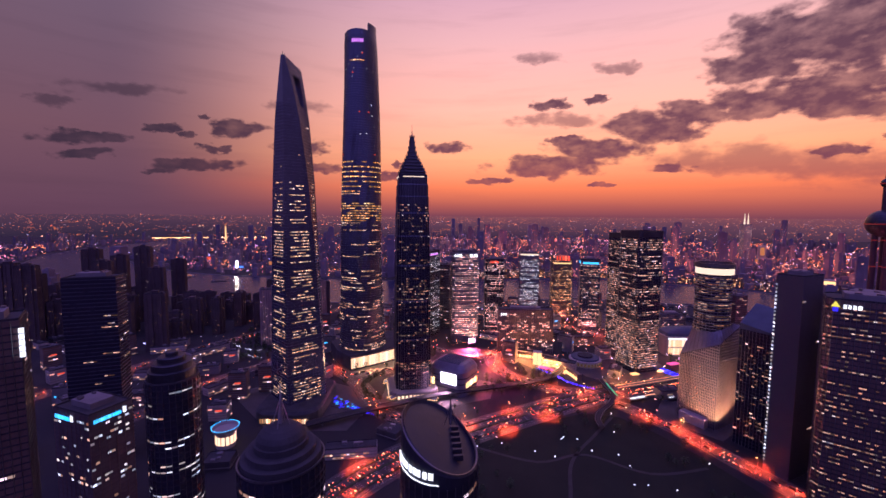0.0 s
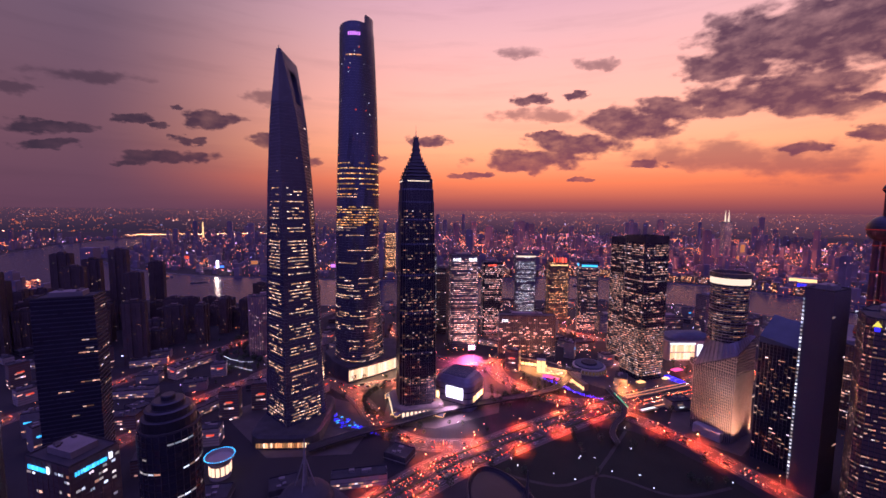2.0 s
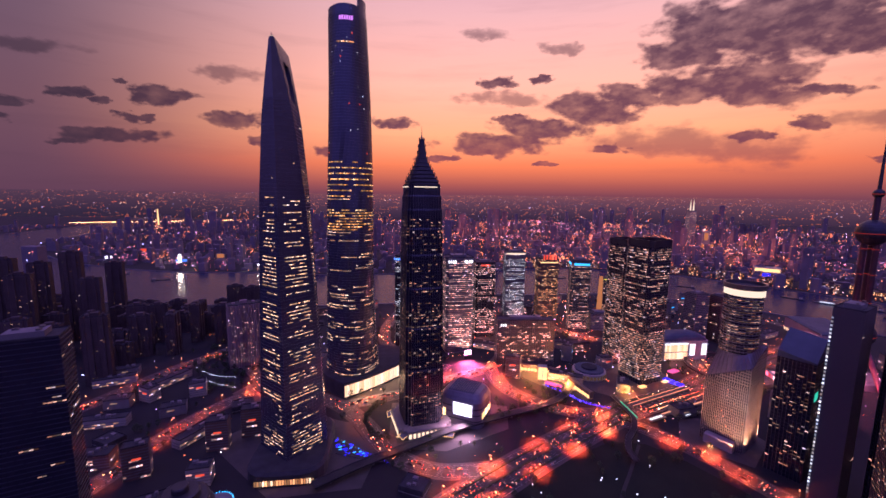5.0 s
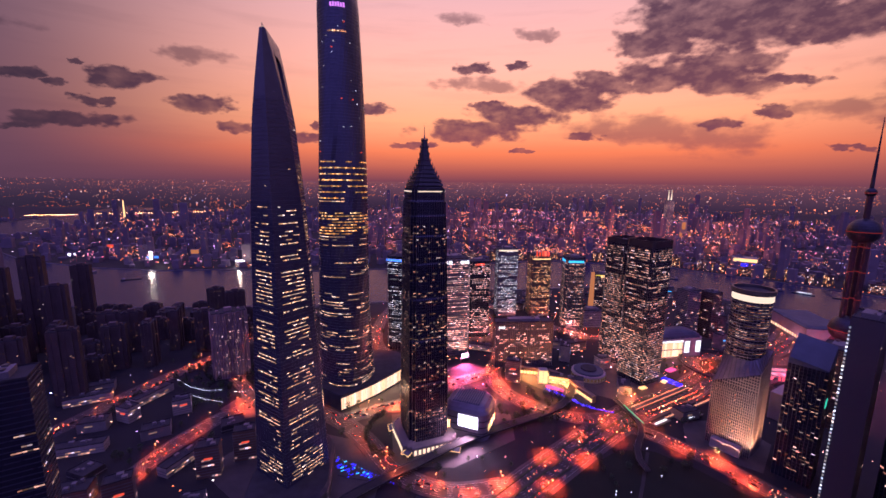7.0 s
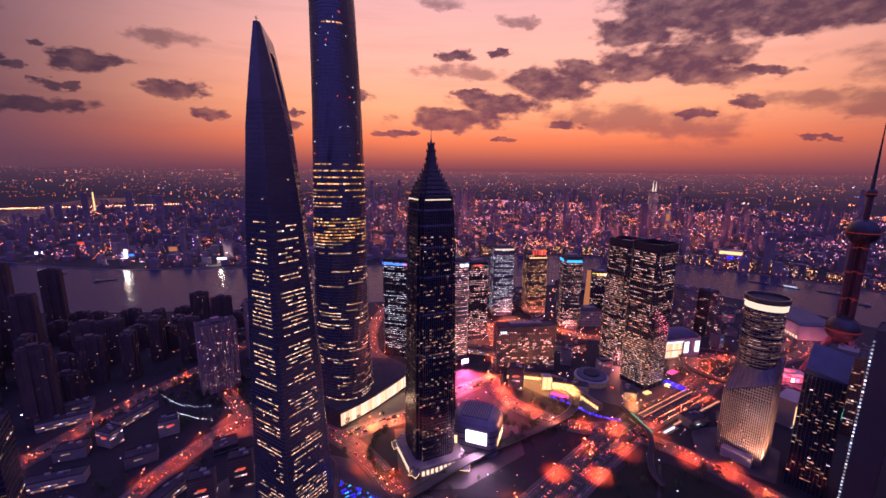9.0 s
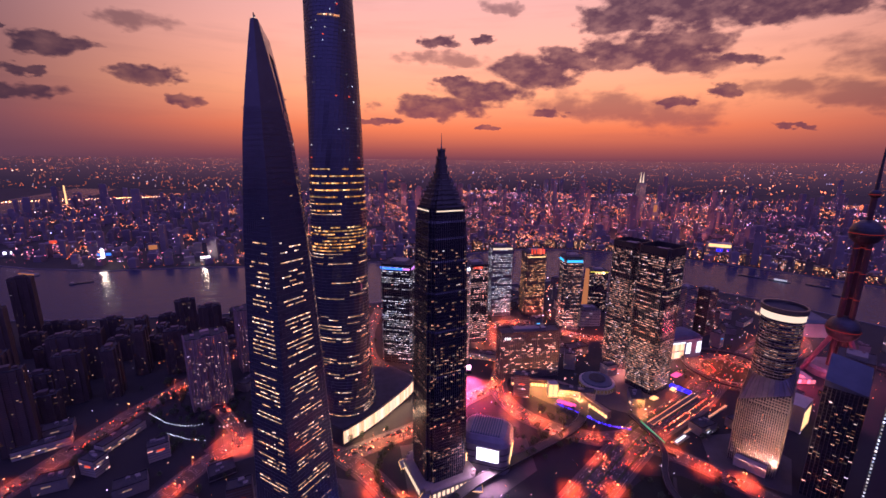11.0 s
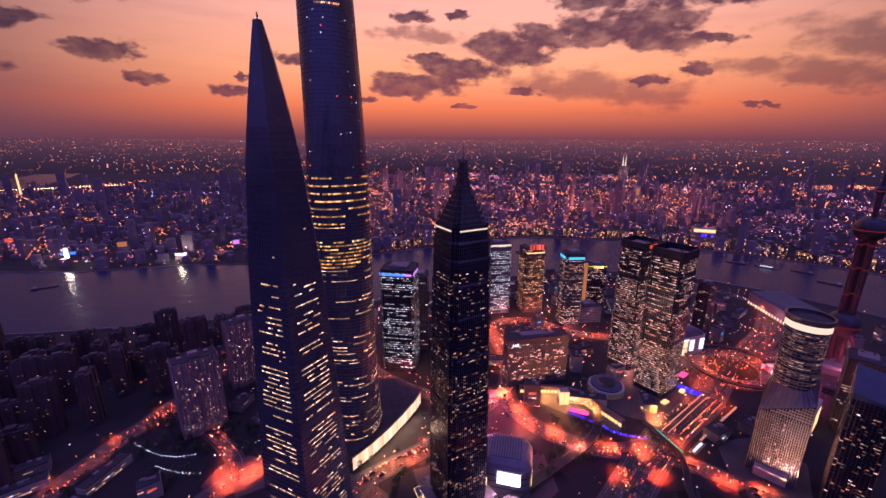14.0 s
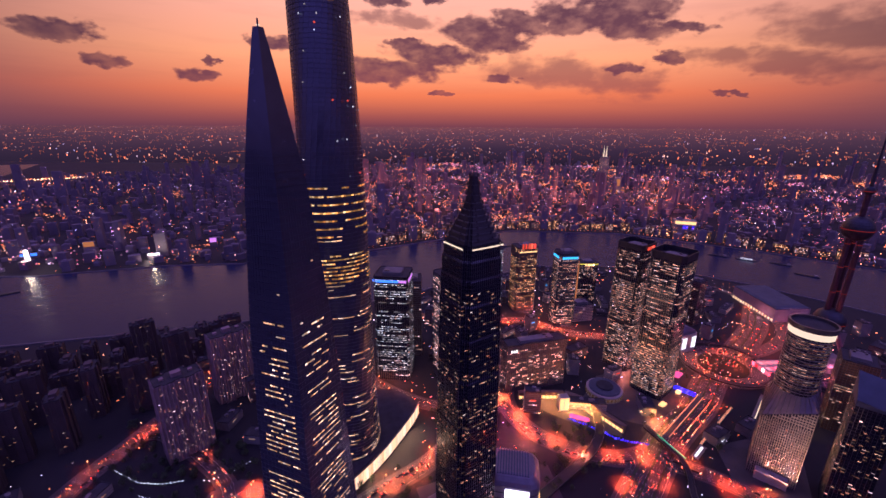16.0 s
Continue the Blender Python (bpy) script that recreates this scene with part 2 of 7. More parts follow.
M = {
    "glass_navy": material("navy_curtain_glass", (0.135, 0.14, 0.20), (0.09, 0.095, 0.145), 0.22, 0.5, 0.02, 0.15, 0.02),
    "spandrel": material("navy_spandrel_glass", (0.10, 0.105, 0.15), (0.07, 0.07, 0.11), 0.3, 0.5, 0.02, 0.15, 0.02),
    "glass_dark": material("dark_curtain_glass", (0.065, 0.065, 0.10), (0.035, 0.035, 0.06), 0.18, 0.55, 0.03, 0.2, 0.02),
    "glass_grey": material("grey_curtain_glass", (0.24, 0.21, 0.26), (0.15, 0.13, 0.17), 0.32, 0.2, 0.03, 0.2, 0.02),
    "metal": material("brushed_steel", (0.22, 0.21, 0.23), (0.12, 0.11, 0.13), 0.35, 0.8, 0.05, 1.0, 0.03),
    # steel darkened for the crown: its silhouette shade is put into the colour
    "crown_steel": material("shaded_dark_steel", (0.11, 0.105, 0.12), (0.06, 0.058, 0.07), 0.45, 0.7, 0.05, 1.0, 0.03),
    "dark_metal": material("dark_anodised_metal", (0.07, 0.07, 0.09), (0.035, 0.035, 0.05), 0.4, 0.6, 0.05, 1.0, 0.03),
    "stone": material("pale_granite_cladding", (0.42, 0.37, 0.34), (0.30, 0.26, 0.25), 0.6, 0.0, 0.06, 1.2, 0.1),
    "pier_stone": material("grey_granite_piers", (0.24, 0.205, 0.19), (0.15, 0.125, 0.12), 0.6, 0.0, 0.06, 1.2, 0.1),
    "concrete": material("weathered_concrete", (0.24, 0.22, 0.23), (0.13, 0.12, 0.13), 0.8, 0.0, 0.05, 0.8, 0.2),
    "brown": material("brown_granite_cladding", (0.16, 0.10, 0.09), (0.09, 0.055, 0.05), 0.5, 0.0, 0.06, 1.0, 0.1),
    "plaster": material("pinkish_render", (0.10, 0.072, 0.078), (0.06, 0.043, 0.048), 0.8, 0.0, 0.04, 0.6, 0.1, vary=0.5),
    "roof": material("bitumen_roofing", (0.055, 0.052, 0.062), (0.025, 0.025, 0.03), 0.85, 0.0, 0.08, 0.9, 0.3),
    # paler copy of the shaft paint: red light on the legs painted in
    "leg_lit_paint": material("red_lit_painted_concrete", (0.28, 0.10, 0.12), (0.18, 0.07, 0.09), 0.5, 0.0, 0.05, 1.0, 0.05),
    "blue_roof": material("blue_grey_metal_roof", (0.085, 0.105, 0.155), (0.05, 0.065, 0.10), 0.6, 0.2, 0.05, 0.6, 0.05),
    "asphalt": material("asphalt", (0.085, 0.075, 0.072), (0.022, 0.02, 0.02), 0.7, 0.0, 0.045, 0.35, 0.2, coords="Object"),
    "paving": material("granite_paving", (0.085, 0.07, 0.07), (0.045, 0.038, 0.038), 0.7, 0.0, 0.05, 0.7, 0.15),
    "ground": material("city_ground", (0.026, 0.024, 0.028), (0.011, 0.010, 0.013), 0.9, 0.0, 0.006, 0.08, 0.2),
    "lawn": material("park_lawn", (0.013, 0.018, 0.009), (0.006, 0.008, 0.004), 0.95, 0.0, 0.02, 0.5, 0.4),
    "leaf": material("tree_foliage", (0.055, 0.08, 0.035), (0.02, 0.035, 0.014), 0.8, 0.0, 0.3, 2.0, 0.4, vary=0.5),
    "bark": material("tree_bark", (0.10, 0.075, 0.055), (0.05, 0.038, 0.03), 0.9, 0.0, 0.5, 5.0, 0.4),
    "far_block": material("far_building_walls", (0.25, 0.21, 0.26), (0.12, 0.10, 0.13), 0.8, 0.0, 0.004, 0.03, 0.0),
    "paint_white": material("white_line_paint", (0.6, 0.6, 0.58), (0.4, 0.4, 0.38), 0.7, 0.0, 0.2, 3.0, 0.1),
    "car_paint": material("car_paint", (0.18, 0.18, 0.20), (0.12, 0.12, 0.13), 0.3, 0.3, 0.5, 4.0, 0.0, vary=1.4),
    "red_paint": material("magenta_painted_concrete", (0.08, 0.035, 0.05), (0.05, 0.024, 0.035), 0.5, 0.1, 0.05, 1.0, 0.05),
    "rubber": material("tyre_rubber", (0.03, 0.03, 0.03), (0.02, 0.02, 0.02), 0.9, 0.0, 1.0, 8.0, 0.1),
    "win_warm": glow("lit_windows_warm", WARM, 1.1, spread=0.65),
    "win_gold": glow("golden_lit_floors", [(0, (1.0, 0.32, 0.05)), (0.6, (1.0, 0.44, 0.10)), (1, (1.0, 0.62, 0.26))], 1.25, spread=0.75),
    "win_pink": glow("lit_windows_pinkish", PINK, 1.55, spread=0.72),
    "win_strip": glow("lit_floor_strips", STRIP, 1.6, spread=0.6),
    "one_strip": glow("lit_floor_strip", STRIP, 1.6, island=False, spread=0.6),
    "one_pink": glow("lit_window_pane_pinkish", PINK, 1.55, island=False, spread=0.72),
    # glows by itself; on fin and far tower it stands in for floodlight
    "amber_face": glow("amber_self_glow", [(0, (1.0, 0.30, 0.09)), (1, (1.0, 0.36, 0.12))], 0.9, spread=0.2),
    "red_dim": glow("dim_red_lamps", [(0, (1.0, 0.07, 0.06)), (1, (1.0, 0.1, 0.08))], 0.4, spread=0.3),
    "bank_sign": glow("bright_bank_sign", [(0, (1.0, 0.8, 0.75)), (1, (0.9, 0.85, 1.0))], 7.0, spread=0.2),
    "blue_sign": glow("blue_roof_sign", [(0, (0.05, 0.16, 1.0)), (1, (0.1, 0.3, 1.0))], 3.0, spread=0.2),
    "win_amber": glow("lit_windows_amber", AMBER, 1.5, spread=0.7),
    "win_one": glow("lit_window_pane", WARM, 0.9, island=False, spread=0.65),
    "win_one_amber": glow("lit_window_pane_amber", AMBER, 1.1, island=False, spread=0.7),
    "one_dim": glow("dim_lit_pane", [(0, (1.0, 0.34, 0.2)), (0.7, (1.0, 0.5, 0.32)), (1, (1.0, 0.7, 0.55))], 0.6, island=False),
    "win_dim": glow("lit_windows_dim", [(0, (1.0, 0.34, 0.18)), (0.7, (1.0, 0.55, 0.32)), (1, (1.0, 0.75, 0.6))], 0.55),
    "glare": glow("glaring_screen", [(0, (1.0, 0.45, 0.6)), (1, (1.0, 0.5, 0.65))], 8.0, spread=0.1),
    "win_cool": glow("lit_windows_cool", [(0, (0.75, 0.8, 0.85)), (0.5, (1.0, 0.78, 0.6)), (1, (0.7, 0.75, 0.9))], 1.15, spread=0.65),
    "city_orange": glow("orange_street_lights", [(0, (1.0, 0.16, 0.04)), (0.7, (1.0, 0.26, 0.08)), (1, (1.0, 0.45, 0.2))], 3.6, spread=0.7),
    "city_pink": glow("pink_district_lights", [(0, (1.0, 0.12, 0.2)), (0.6, (1.0, 0.3, 0.35)), (1, (0.9, 0.6, 0.9))], 2.4, spread=0.7),
    "ramp_light": glow("warm_lit_deck", [(0, (1.0, 0.34, 0.16)), (1, (1.0, 0.46, 0.26))], 2.6, spread=0.4),
    "red_glow": glow("pink_red_canopy_light", [(0, (1.0, 0.06, 0.08)), (0.6, (1.0, 0.14, 0.2)), (1, (1.0, 0.5, 0.5))], 2.6, island=False, spread=0.6),
    "path": material("asphalt_path", (0.04, 0.036, 0.036), (0.022, 0.02, 0.02), 0.8, 0.0, 0.05, 0.7, 0.1),
    "dark_glass": material("dark_roof_shell", (0.03, 0.032, 0.05), (0.018, 0.02, 0.03), 0.45, 0.2, 0.05, 0.5, 0.02),
    "city_lamp": glow("city_lights", CITY, 4.0, spread=0.95),
    "tent_magenta": glow("magenta_tent_light", [(0, (1.0, 0.05, 0.22)), (1, (1.0, 0.12, 0.35))], 2.2, island=False, spread=0.3),
    "tent_gold": glow("golden_tent_light", [(0, (1.0, 0.40, 0.10)), (1, (1.0, 0.55, 0.2))], 2.6, island=False, spread=0.3),
    "shop_lamp": glow("shop_and_courtyard_lights", CITY, 4.5, spread=0.9),
    "city_window": glow("city_windows", CITY, 2.7, spread=0.9),
    "concrete_pale": material("smooth_grey_panels", (0.085, 0.072, 0.088), (0.065, 0.055, 0.07), 0.55, 0.0, 0.01, 0.2, 0.02),
    # lighter copy of the plaster: light on the front towers painted in
    "plaster_lit": material("lit_pink_render", (0.34, 0.235, 0.25), (0.24, 0.165, 0.18), 0.8, 0.0, 0.04, 0.6, 0.1),
    "pink_wall": material("pale_pink_cladding", (0.42, 0.30, 0.32), (0.30, 0.2, 0.22), 0.6, 0.0, 0.05, 0.8, 0.1),
    "street_amber": glow("sodium_lamp_heads", [(0, (1.0, 0.36, 0.09)), (1, (1.0, 0.46, 0.15))], 30.0, spread=0.4),
    "white_lamp": glow("white_lamp_heads", [(0, (1.0, 0.95, 0.9)), (1, (0.85, 0.9, 1.0))], 9.0, spread=0.4),
    "tail": glow("tail_lights", [(0, (1.0, 0.05, 0.02)), (1, (1.0, 0.1, 0.04))], 13.0, spread=0.6),
    "head": glow("headlights", [(0, (1.0, 0.20, 0.05)), (0.7, (1.0, 0.36, 0.13)), (1, (1.0, 0.7, 0.5))], 9.0, spread=0.7),
    "led_blue": glow("blue_led", [(0, (0.03, 0.015, 1.0)), (1, (0.08, 0.05, 1.0))], 3.0, spread=0.4),
    "led_cyan": glow("cyan_sign", [(0, (0.05, 0.5, 1.0)), (1, (0.12, 0.6, 1.0))], 2.4, spread=0.2),
    "led_white": glow("white_sign", [(0, (1.0, 0.95, 0.9)), (1, (1.0, 0.98, 0.95))], 2.6, spread=0.2),
    "led_cream": glow("cream_light_band", [(0, (1.0, 0.66, 0.36)), (1, (1.0, 0.74, 0.46))], 2.4, spread=0.3),
    "led_red": glow("red_sign", [(0, (1.0, 0.06, 0.03)), (1, (1.0, 0.12, 0.05))], 1.8, spread=0.3),
    "led_pink": glow("pink_sign", [(0, (1.0, 0.25, 0.75)), (1, (0.8, 0.3, 1.0))], 2.0, spread=0.3),
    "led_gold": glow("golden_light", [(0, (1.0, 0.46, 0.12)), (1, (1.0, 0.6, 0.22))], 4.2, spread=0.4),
    "led_green": glow("green_sign", [(0, (0.1, 0.9, 0.4)), (1, (0.1, 0.8, 0.5))], 1.4, spread=0.3),
    "led_yellow": glow("yellow_sign", [(0, (1.0, 0.75, 0.05)), (1, (1.0, 0.8, 0.1))], 2.0, spread=0.3),
    "hall": glow("lit_hall_glass", [(0, (1.0, 0.46, 0.18)), (0.5, (1.0, 0.58, 0.28)), (1, (1.0, 0.68, 0.40))], 2.2, island=False, spread=0.12),
}


def water_material():
    m = bpy.data.materials.new("river_water")
    m.use_nodes = True
    g = Nodes(m.node_tree)
    out, b = g.n("ShaderNodeOutputMaterial"), g.n("ShaderNodeBsdfPrincipled")
    g.link(b.outputs[0], out.inputs[0])
    b.inputs["Base Color"].default_value = (0.022, 0.029, 0.075, 1)
    b.inputs["Specular IOR Level"].default_value = 0.2
    b.inputs["Roughness"].default_value = 0.24
    b.inputs["IOR"].default_value = 1.33
    tc = g.n("ShaderNodeTexCoord")
    n1 = g.noise(tc.outputs["Object"], 0.035, 5.0)
    n2 = g.noise(tc.outputs["Object"], 0.25, 3.0)
    bp = g.n("ShaderNodeBump")
    bp.inputs["Strength"].default_value = 0.55
    bp.inputs["Distance"].default_value = 1.4
    g.link(g.math("ADD", n1, g.math("MULTIPLY", n2, 0.4)), bp.inputs["Height"])
    g.link(bp.outputs[0], b.inputs["Normal"])
    return m


M["water"] = water_material()


# ---------------------------------------------------------------- mesh tools
class Mesh:
    """Gathers faces for one mesh."""

    def __init__(self):
        self.v, self.f = [], []

    def face(self, pts):
        k = len(self.v)
        self.v.extend(tuple(p) for p in pts)
        self.f.append(tuple(range(k, k + len(pts))))

    def box(self, x, y, z, sx, sy, sz, rz=0.0, taper=1.0):
        """A box with its base centre at x, y, z."""
        c, s = math.cos(rz), math.sin(rz)
        k = len(self.v)
        for zz, q in ((0, 1.0), (sz, taper)):
            for ux, uy in ((-1, -1), (1, -1), (1, 1), (-1, 1)):
                a, b = ux * sx / 2 * q, uy * sy / 2 * q
                self.v.append((x + a * c - b * s, y + a * s + b * c, z + zz))
        for q in ((3, 2, 1, 0), (4, 5, 6, 7), (0, 1, 5, 4), (1, 2, 6, 5), (2, 3, 7, 6), (3, 0, 4, 7)):
            self.f.append(tuple(k + i for i in q))

    def loft(self, rings, cap=True):
        k, n = len(self.v), len(rings[0])
        for r in rings:
            self.v.extend(tuple(p) for p in r)
        for i in range(len(rings) - 1):
            for j in range(n):
                a, b = k + i * n + j, k + i * n + (j + 1) % n
                self.f.append((a, b, b + n, a + n))
        if cap:
            self.f.append(tuple(k + j for j in reversed(range(n))))
            e = k + (len(rings) - 1) * n
            self.f.append(tuple(e + j for j in range(n)))

    def bar(self, a, b, w, up=(0, 0, 1)):
        """A square bar from a to b."""
        a, b = Vector(a), Vector(b)
        d = (b - a).normalized()
        s = d.cross(Vector(up))
        s = s.normalized() if s.length > 1e-4 else d.orthogonal().normalized()
        t = s.cross(d)
        rings = []
        for p in (a, b):
            rings.append([p + s * (w / 2 * i) + t * (w / 2 * j) for i, j in ((-1, -1), (1, -1), (1, 1), (-1, 1))])
        self.loft(rings)

    def tube(self, pts, radii, n=8):
        rings = []
        for i, p in enumerate(pts):
            p = Vector(p)
            d = (Vector(pts[min(i + 1, len(pts) - 1)]) - Vector(pts[max(i - 1, 0)])).normalized()
            s = d.orthogonal().normalized()
            t = d.cross(s)
            r = radii[i] if isinstance(radii, (list, tuple)) else radii
            rings.append([p + (s * math.cos(2 * math.pi * k / n) + t * math.sin(2 * math.pi * k / n)) * r for k in range(n)])
        self.loft(rings)

    def ball(self, c, r, nu=20, nv=10, squash=1.0):
        rings = []
        for i in range(nv + 1):
            a = -math.pi / 2 + math.pi * i / nv
            q = max(math.cos(a), 0.01) * r
            rings.append([(c[0] + q * math.cos(2 * math.pi * k / nu), c[1] + q * math.sin(2 * math.pi * k / nu), c[2] + r * squash * math.sin(a)) for k in range(nu)])
        self.loft(rings)

    def data(self, name, mat):
        me = bpy.data.meshes.new(name)
        me.from_pydata(self.v, [], self.f)
        me.materials.append(mat if not isinstance(mat, str) else M[mat])
        me.update()
        return me


def part(name, mesh, mat, parent, label="", kind=""):
    """Links a mesh as one object under a thing or a part."""
    ob = new(name, mesh.data(name, mat) if isinstance(mesh, Mesh) else mesh)
    ob.parent = parent
    return tagged(ob, label=label, kind=kind)


def thing(name, label, category, m=None, group="", kind=""):
    ob = new(name)
    ob.empty_display_size = 1.0
    if m is not None:
        ob.matrix_basis = m
    return tagged(ob, label, category, group, kind)


def solo(name, mesh, mat, label, category="", kind="", group="", m=None):
    ob = new(name, mesh.data(name, mat))
    if m is not None:
        ob.matrix_basis = m
    return tagged(ob, label, category, group, kind)


# ---------------------------------------------------------------- plan outlines, as functions of height
def rect(w, d, chamfer=0.0):
    a, b, c = w / 2, d / 2, chamfer
    if not c:
        pts = [(-a, -b), (a, -b), (a, b), (-a, b)]
    else:
        pts = [(-a + c, -b), (a - c, -b), (a, -b + c), (a, b - c), (a - c, b), (-a + c, b), (-a, b - c), (-a, -b + c)]
    return pts


def rounded(w, d, r, n=4):
    pts = []
    for cx, cy, a0 in ((w / 2 - r, -d / 2 + r, -90), (w / 2 - r, d / 2 - r, 0), (-w / 2 + r, d / 2 - r, 90), (-w / 2 + r, -d / 2 + r, 180)):
        for k in range(n + 1):
            a = radians(a0 + 90 * k / n)
            pts.append((cx + r * math.cos(a), cy + r * math.sin(a)))
    return pts


def ellipse(a, b, n=28):
    return [(a * math.cos(2 * math.pi * k / n), b * math.sin(2 * math.pi * k / n)) for k in range(n)]


def fixed(pts):
    return lambda z: pts


def ring(pts, z, grow=0.0):
    """The outline at a height, pushed outwards by grow metres."""
    out = []
    for x, y in pts:
        q = math.hypot(x, y) or 1.0
        out.append((x * (1 + grow / q), y * (1 + grow / q), z))
    return out


WINDOW_PANE = Mesh()
WINDOW_PANE.box(0, 0, -0.5, 1, 0.16, 1)
PANES = {k: WINDOW_PANE.data("window_pane", k) for k in ("win_one", "win_one_amber", "one_strip", "one_pink", "one_dim")}


def skyscraper(root, sec, zs, body="glass_dark", band="dark_metal", rib="metal", floor=4.2, bay=3.4, rib_bay=3.4, rib_size=0.35,
               band_every=1, band_h=0.9, lit=0.3, lit_fn=None, belts=(), win="win_warm", one="win_one", singles=0, z_lit=(6, 1e9), seed=1, roof="roof", run=3, wh=1.7, margin=0):
    """A tower from its outline sec(z): wall, roof, floor bands, ribs and lit windows."""
    rng = random.Random(seed)
    top = zs[-1]
    b = Mesh()
    b.loft([ring(sec(z), z) for z in zs])
    wall = part("wall", b, body, root)
    r = Mesh()
    pts = sec(top)
    r.loft([ring(pts, top + 0.05, -0.3), ring(pts, top + 1.5, -0.3), ring(pts, top + 1.5, -1.0), ring(pts, top + 0.3, -1.0)], cap=False)
    k = len(r.v)
    r.v.extend(ring(pts, top + 0.3, -1.0))
    r.f.append(tuple(range(k, k + len(pts))))
    part("roof", r, roof, root)
    floors = int((top - 2) / floor)
    if band:
        q = Mesh()
        for i in range(1, floors + 1, band_every):
            z = i * floor
            p0, p1 = sec(z - band_h / 2), sec(z + band_h / 2)
            q.loft([ring(p0, z - band_h / 2, -0.1), ring(p0, z - band_h / 2, 0.3), ring(p1, z + band_h / 2, 0.3), ring(p1, z + band_h / 2, -0.1)], cap=False)
        part("floor_band", q, band, root, kind="stuff")
    if rib:
        q = Mesh()
        base = sec(zs[0])
        for j in range(len(base)):
            x0, y0 = base[j]
            x1, y1 = base[(j + 1) % len(base)]
            n = max(1, round(math.hypot(x1 - x0, y1 - y0) / rib_bay))
            for i in range(n):
                u = i / n
                rings = []
                for z in zs:
                    s = sec(z)
                    ax, ay = s[j]
                    bx, by = s[(j + 1) % len(s)]
                    x, y = ax + (bx - ax) * u, ay + (by - ay) * u
                    q2 = math.hypot(x, y) or 1.0
                    nx, ny = x / q2, y / q2
                    h = rib_size
                    rings.append([(x - ny * h / 2 - nx * 0.1, y + nx * h / 2 - ny * 0.1, z), (x + ny * h / 2 - nx * 0.1, y - nx * h / 2 - ny * 0.1, z),
                                  (x + ny * h / 2 + nx * h, y - nx * h / 2 + ny * h, z), (x - ny * h / 2 + nx * h, y + nx * h / 2 + ny * h, z)])
                q.loft(rings)
        part("facade_rib", q, rib, root, kind="stuff")
    cells = []
    for i in range(floors):
        z = i * floor
        za = z + (floor - wh) * 0.5
        zb = za + wh
        if za < z_lit[0] or zb > min(z_lit[1], top - 1) or any(a <= za <= c for a, c in belts):
            continue
        s0, s1 = sec(za), sec(zb)
        row = rng.random() ** 1.3 * 1.9
        on = 0
        for j in range(len(s0)):
            j2 = (j + 1) % len(s0)
            L = math.hypot(s0[j2][0] - s0[j][0], s0[j2][1] - s0[j][1])
            if L < bay * 0.5:
                continue
            n = max(1, round(L / bay))
            on = on if len(s0) > 20 else 0
            for c in range(margin, n - margin):
                p = lit * row if lit_fn is None else lit_fn(za, row)
                if on > 0:
                    on -= 1
                elif rng.random() < p / max(1, run * 0.6):
                    on = rng.randint(1, run)
                    on -= 1
                else:
                    continue
                u0, u1 = (c + 0.05) / n, (c + 0.95) / n
                quad = []
                for s, zz, u in ((s0, za, u0), (s0, za, u1), (s1, zb, u1), (s1, zb, u0)):
                    quad.append(Vector((s[j][0] + (s[j2][0] - s[j][0]) * u, s[j][1] + (s[j2][1] - s[j][1]) * u, zz)))
                nrm = (quad[1] - quad[0]).cross(quad[3] - quad[0]).normalized()
                cells.append([p + nrm * 0.12 for p in quad])
    rng.shuffle(cells)
    singles = int(singles * 0.6)
    for quad in cells[:singles]:
        ax, up = (quad[1] - quad[0]), (quad[3] - quad[0])
        nx, nz = ax.normalized(), up.normalized()
        ny = nz.cross(nx).normalized()
        m = Matrix((nx, ny, nz)).transposed().to_4x4()
        m.translation = sum(quad, Vector()) / 4
        w = new("lit_window", PANES[one])
        w.parent = root
        w.matrix_basis = m @ Matrix.Diagonal((ax.length, 1, up.length, 1))
    q = Mesh()
    for quad in cells[singles:]:
        q.face(quad)
    if q.f:
        part("window_glow", q, win, root, kind="stuff")
    return wall


def sign_bars(root, origin, along, up, w, h, mat, n=6, seed=3, name="sign", depth=0.6):
    """Unreadable sign: a row of plain upright bars."""
    rng = random.Random(seed)
    q = Mesh()
    along, up = Vector(along).normalized(), Vector(up).normalized()
    out = along.cross(up)
    step = w / n
    for i in range(n):
        ww = step * rng.uniform(0.55, 0.85)
        o = Vector(origin) + along * (step * i)
        rings = []
        for d in (0, depth):
            rings.append([o + out * d, o + out * d + along * ww, o + out * d + along * ww + up * h * rng.uniform(0.8, 1.0), o + out * d + up * h])
        q.loft(rings)
    return part(name, q, mat, root)


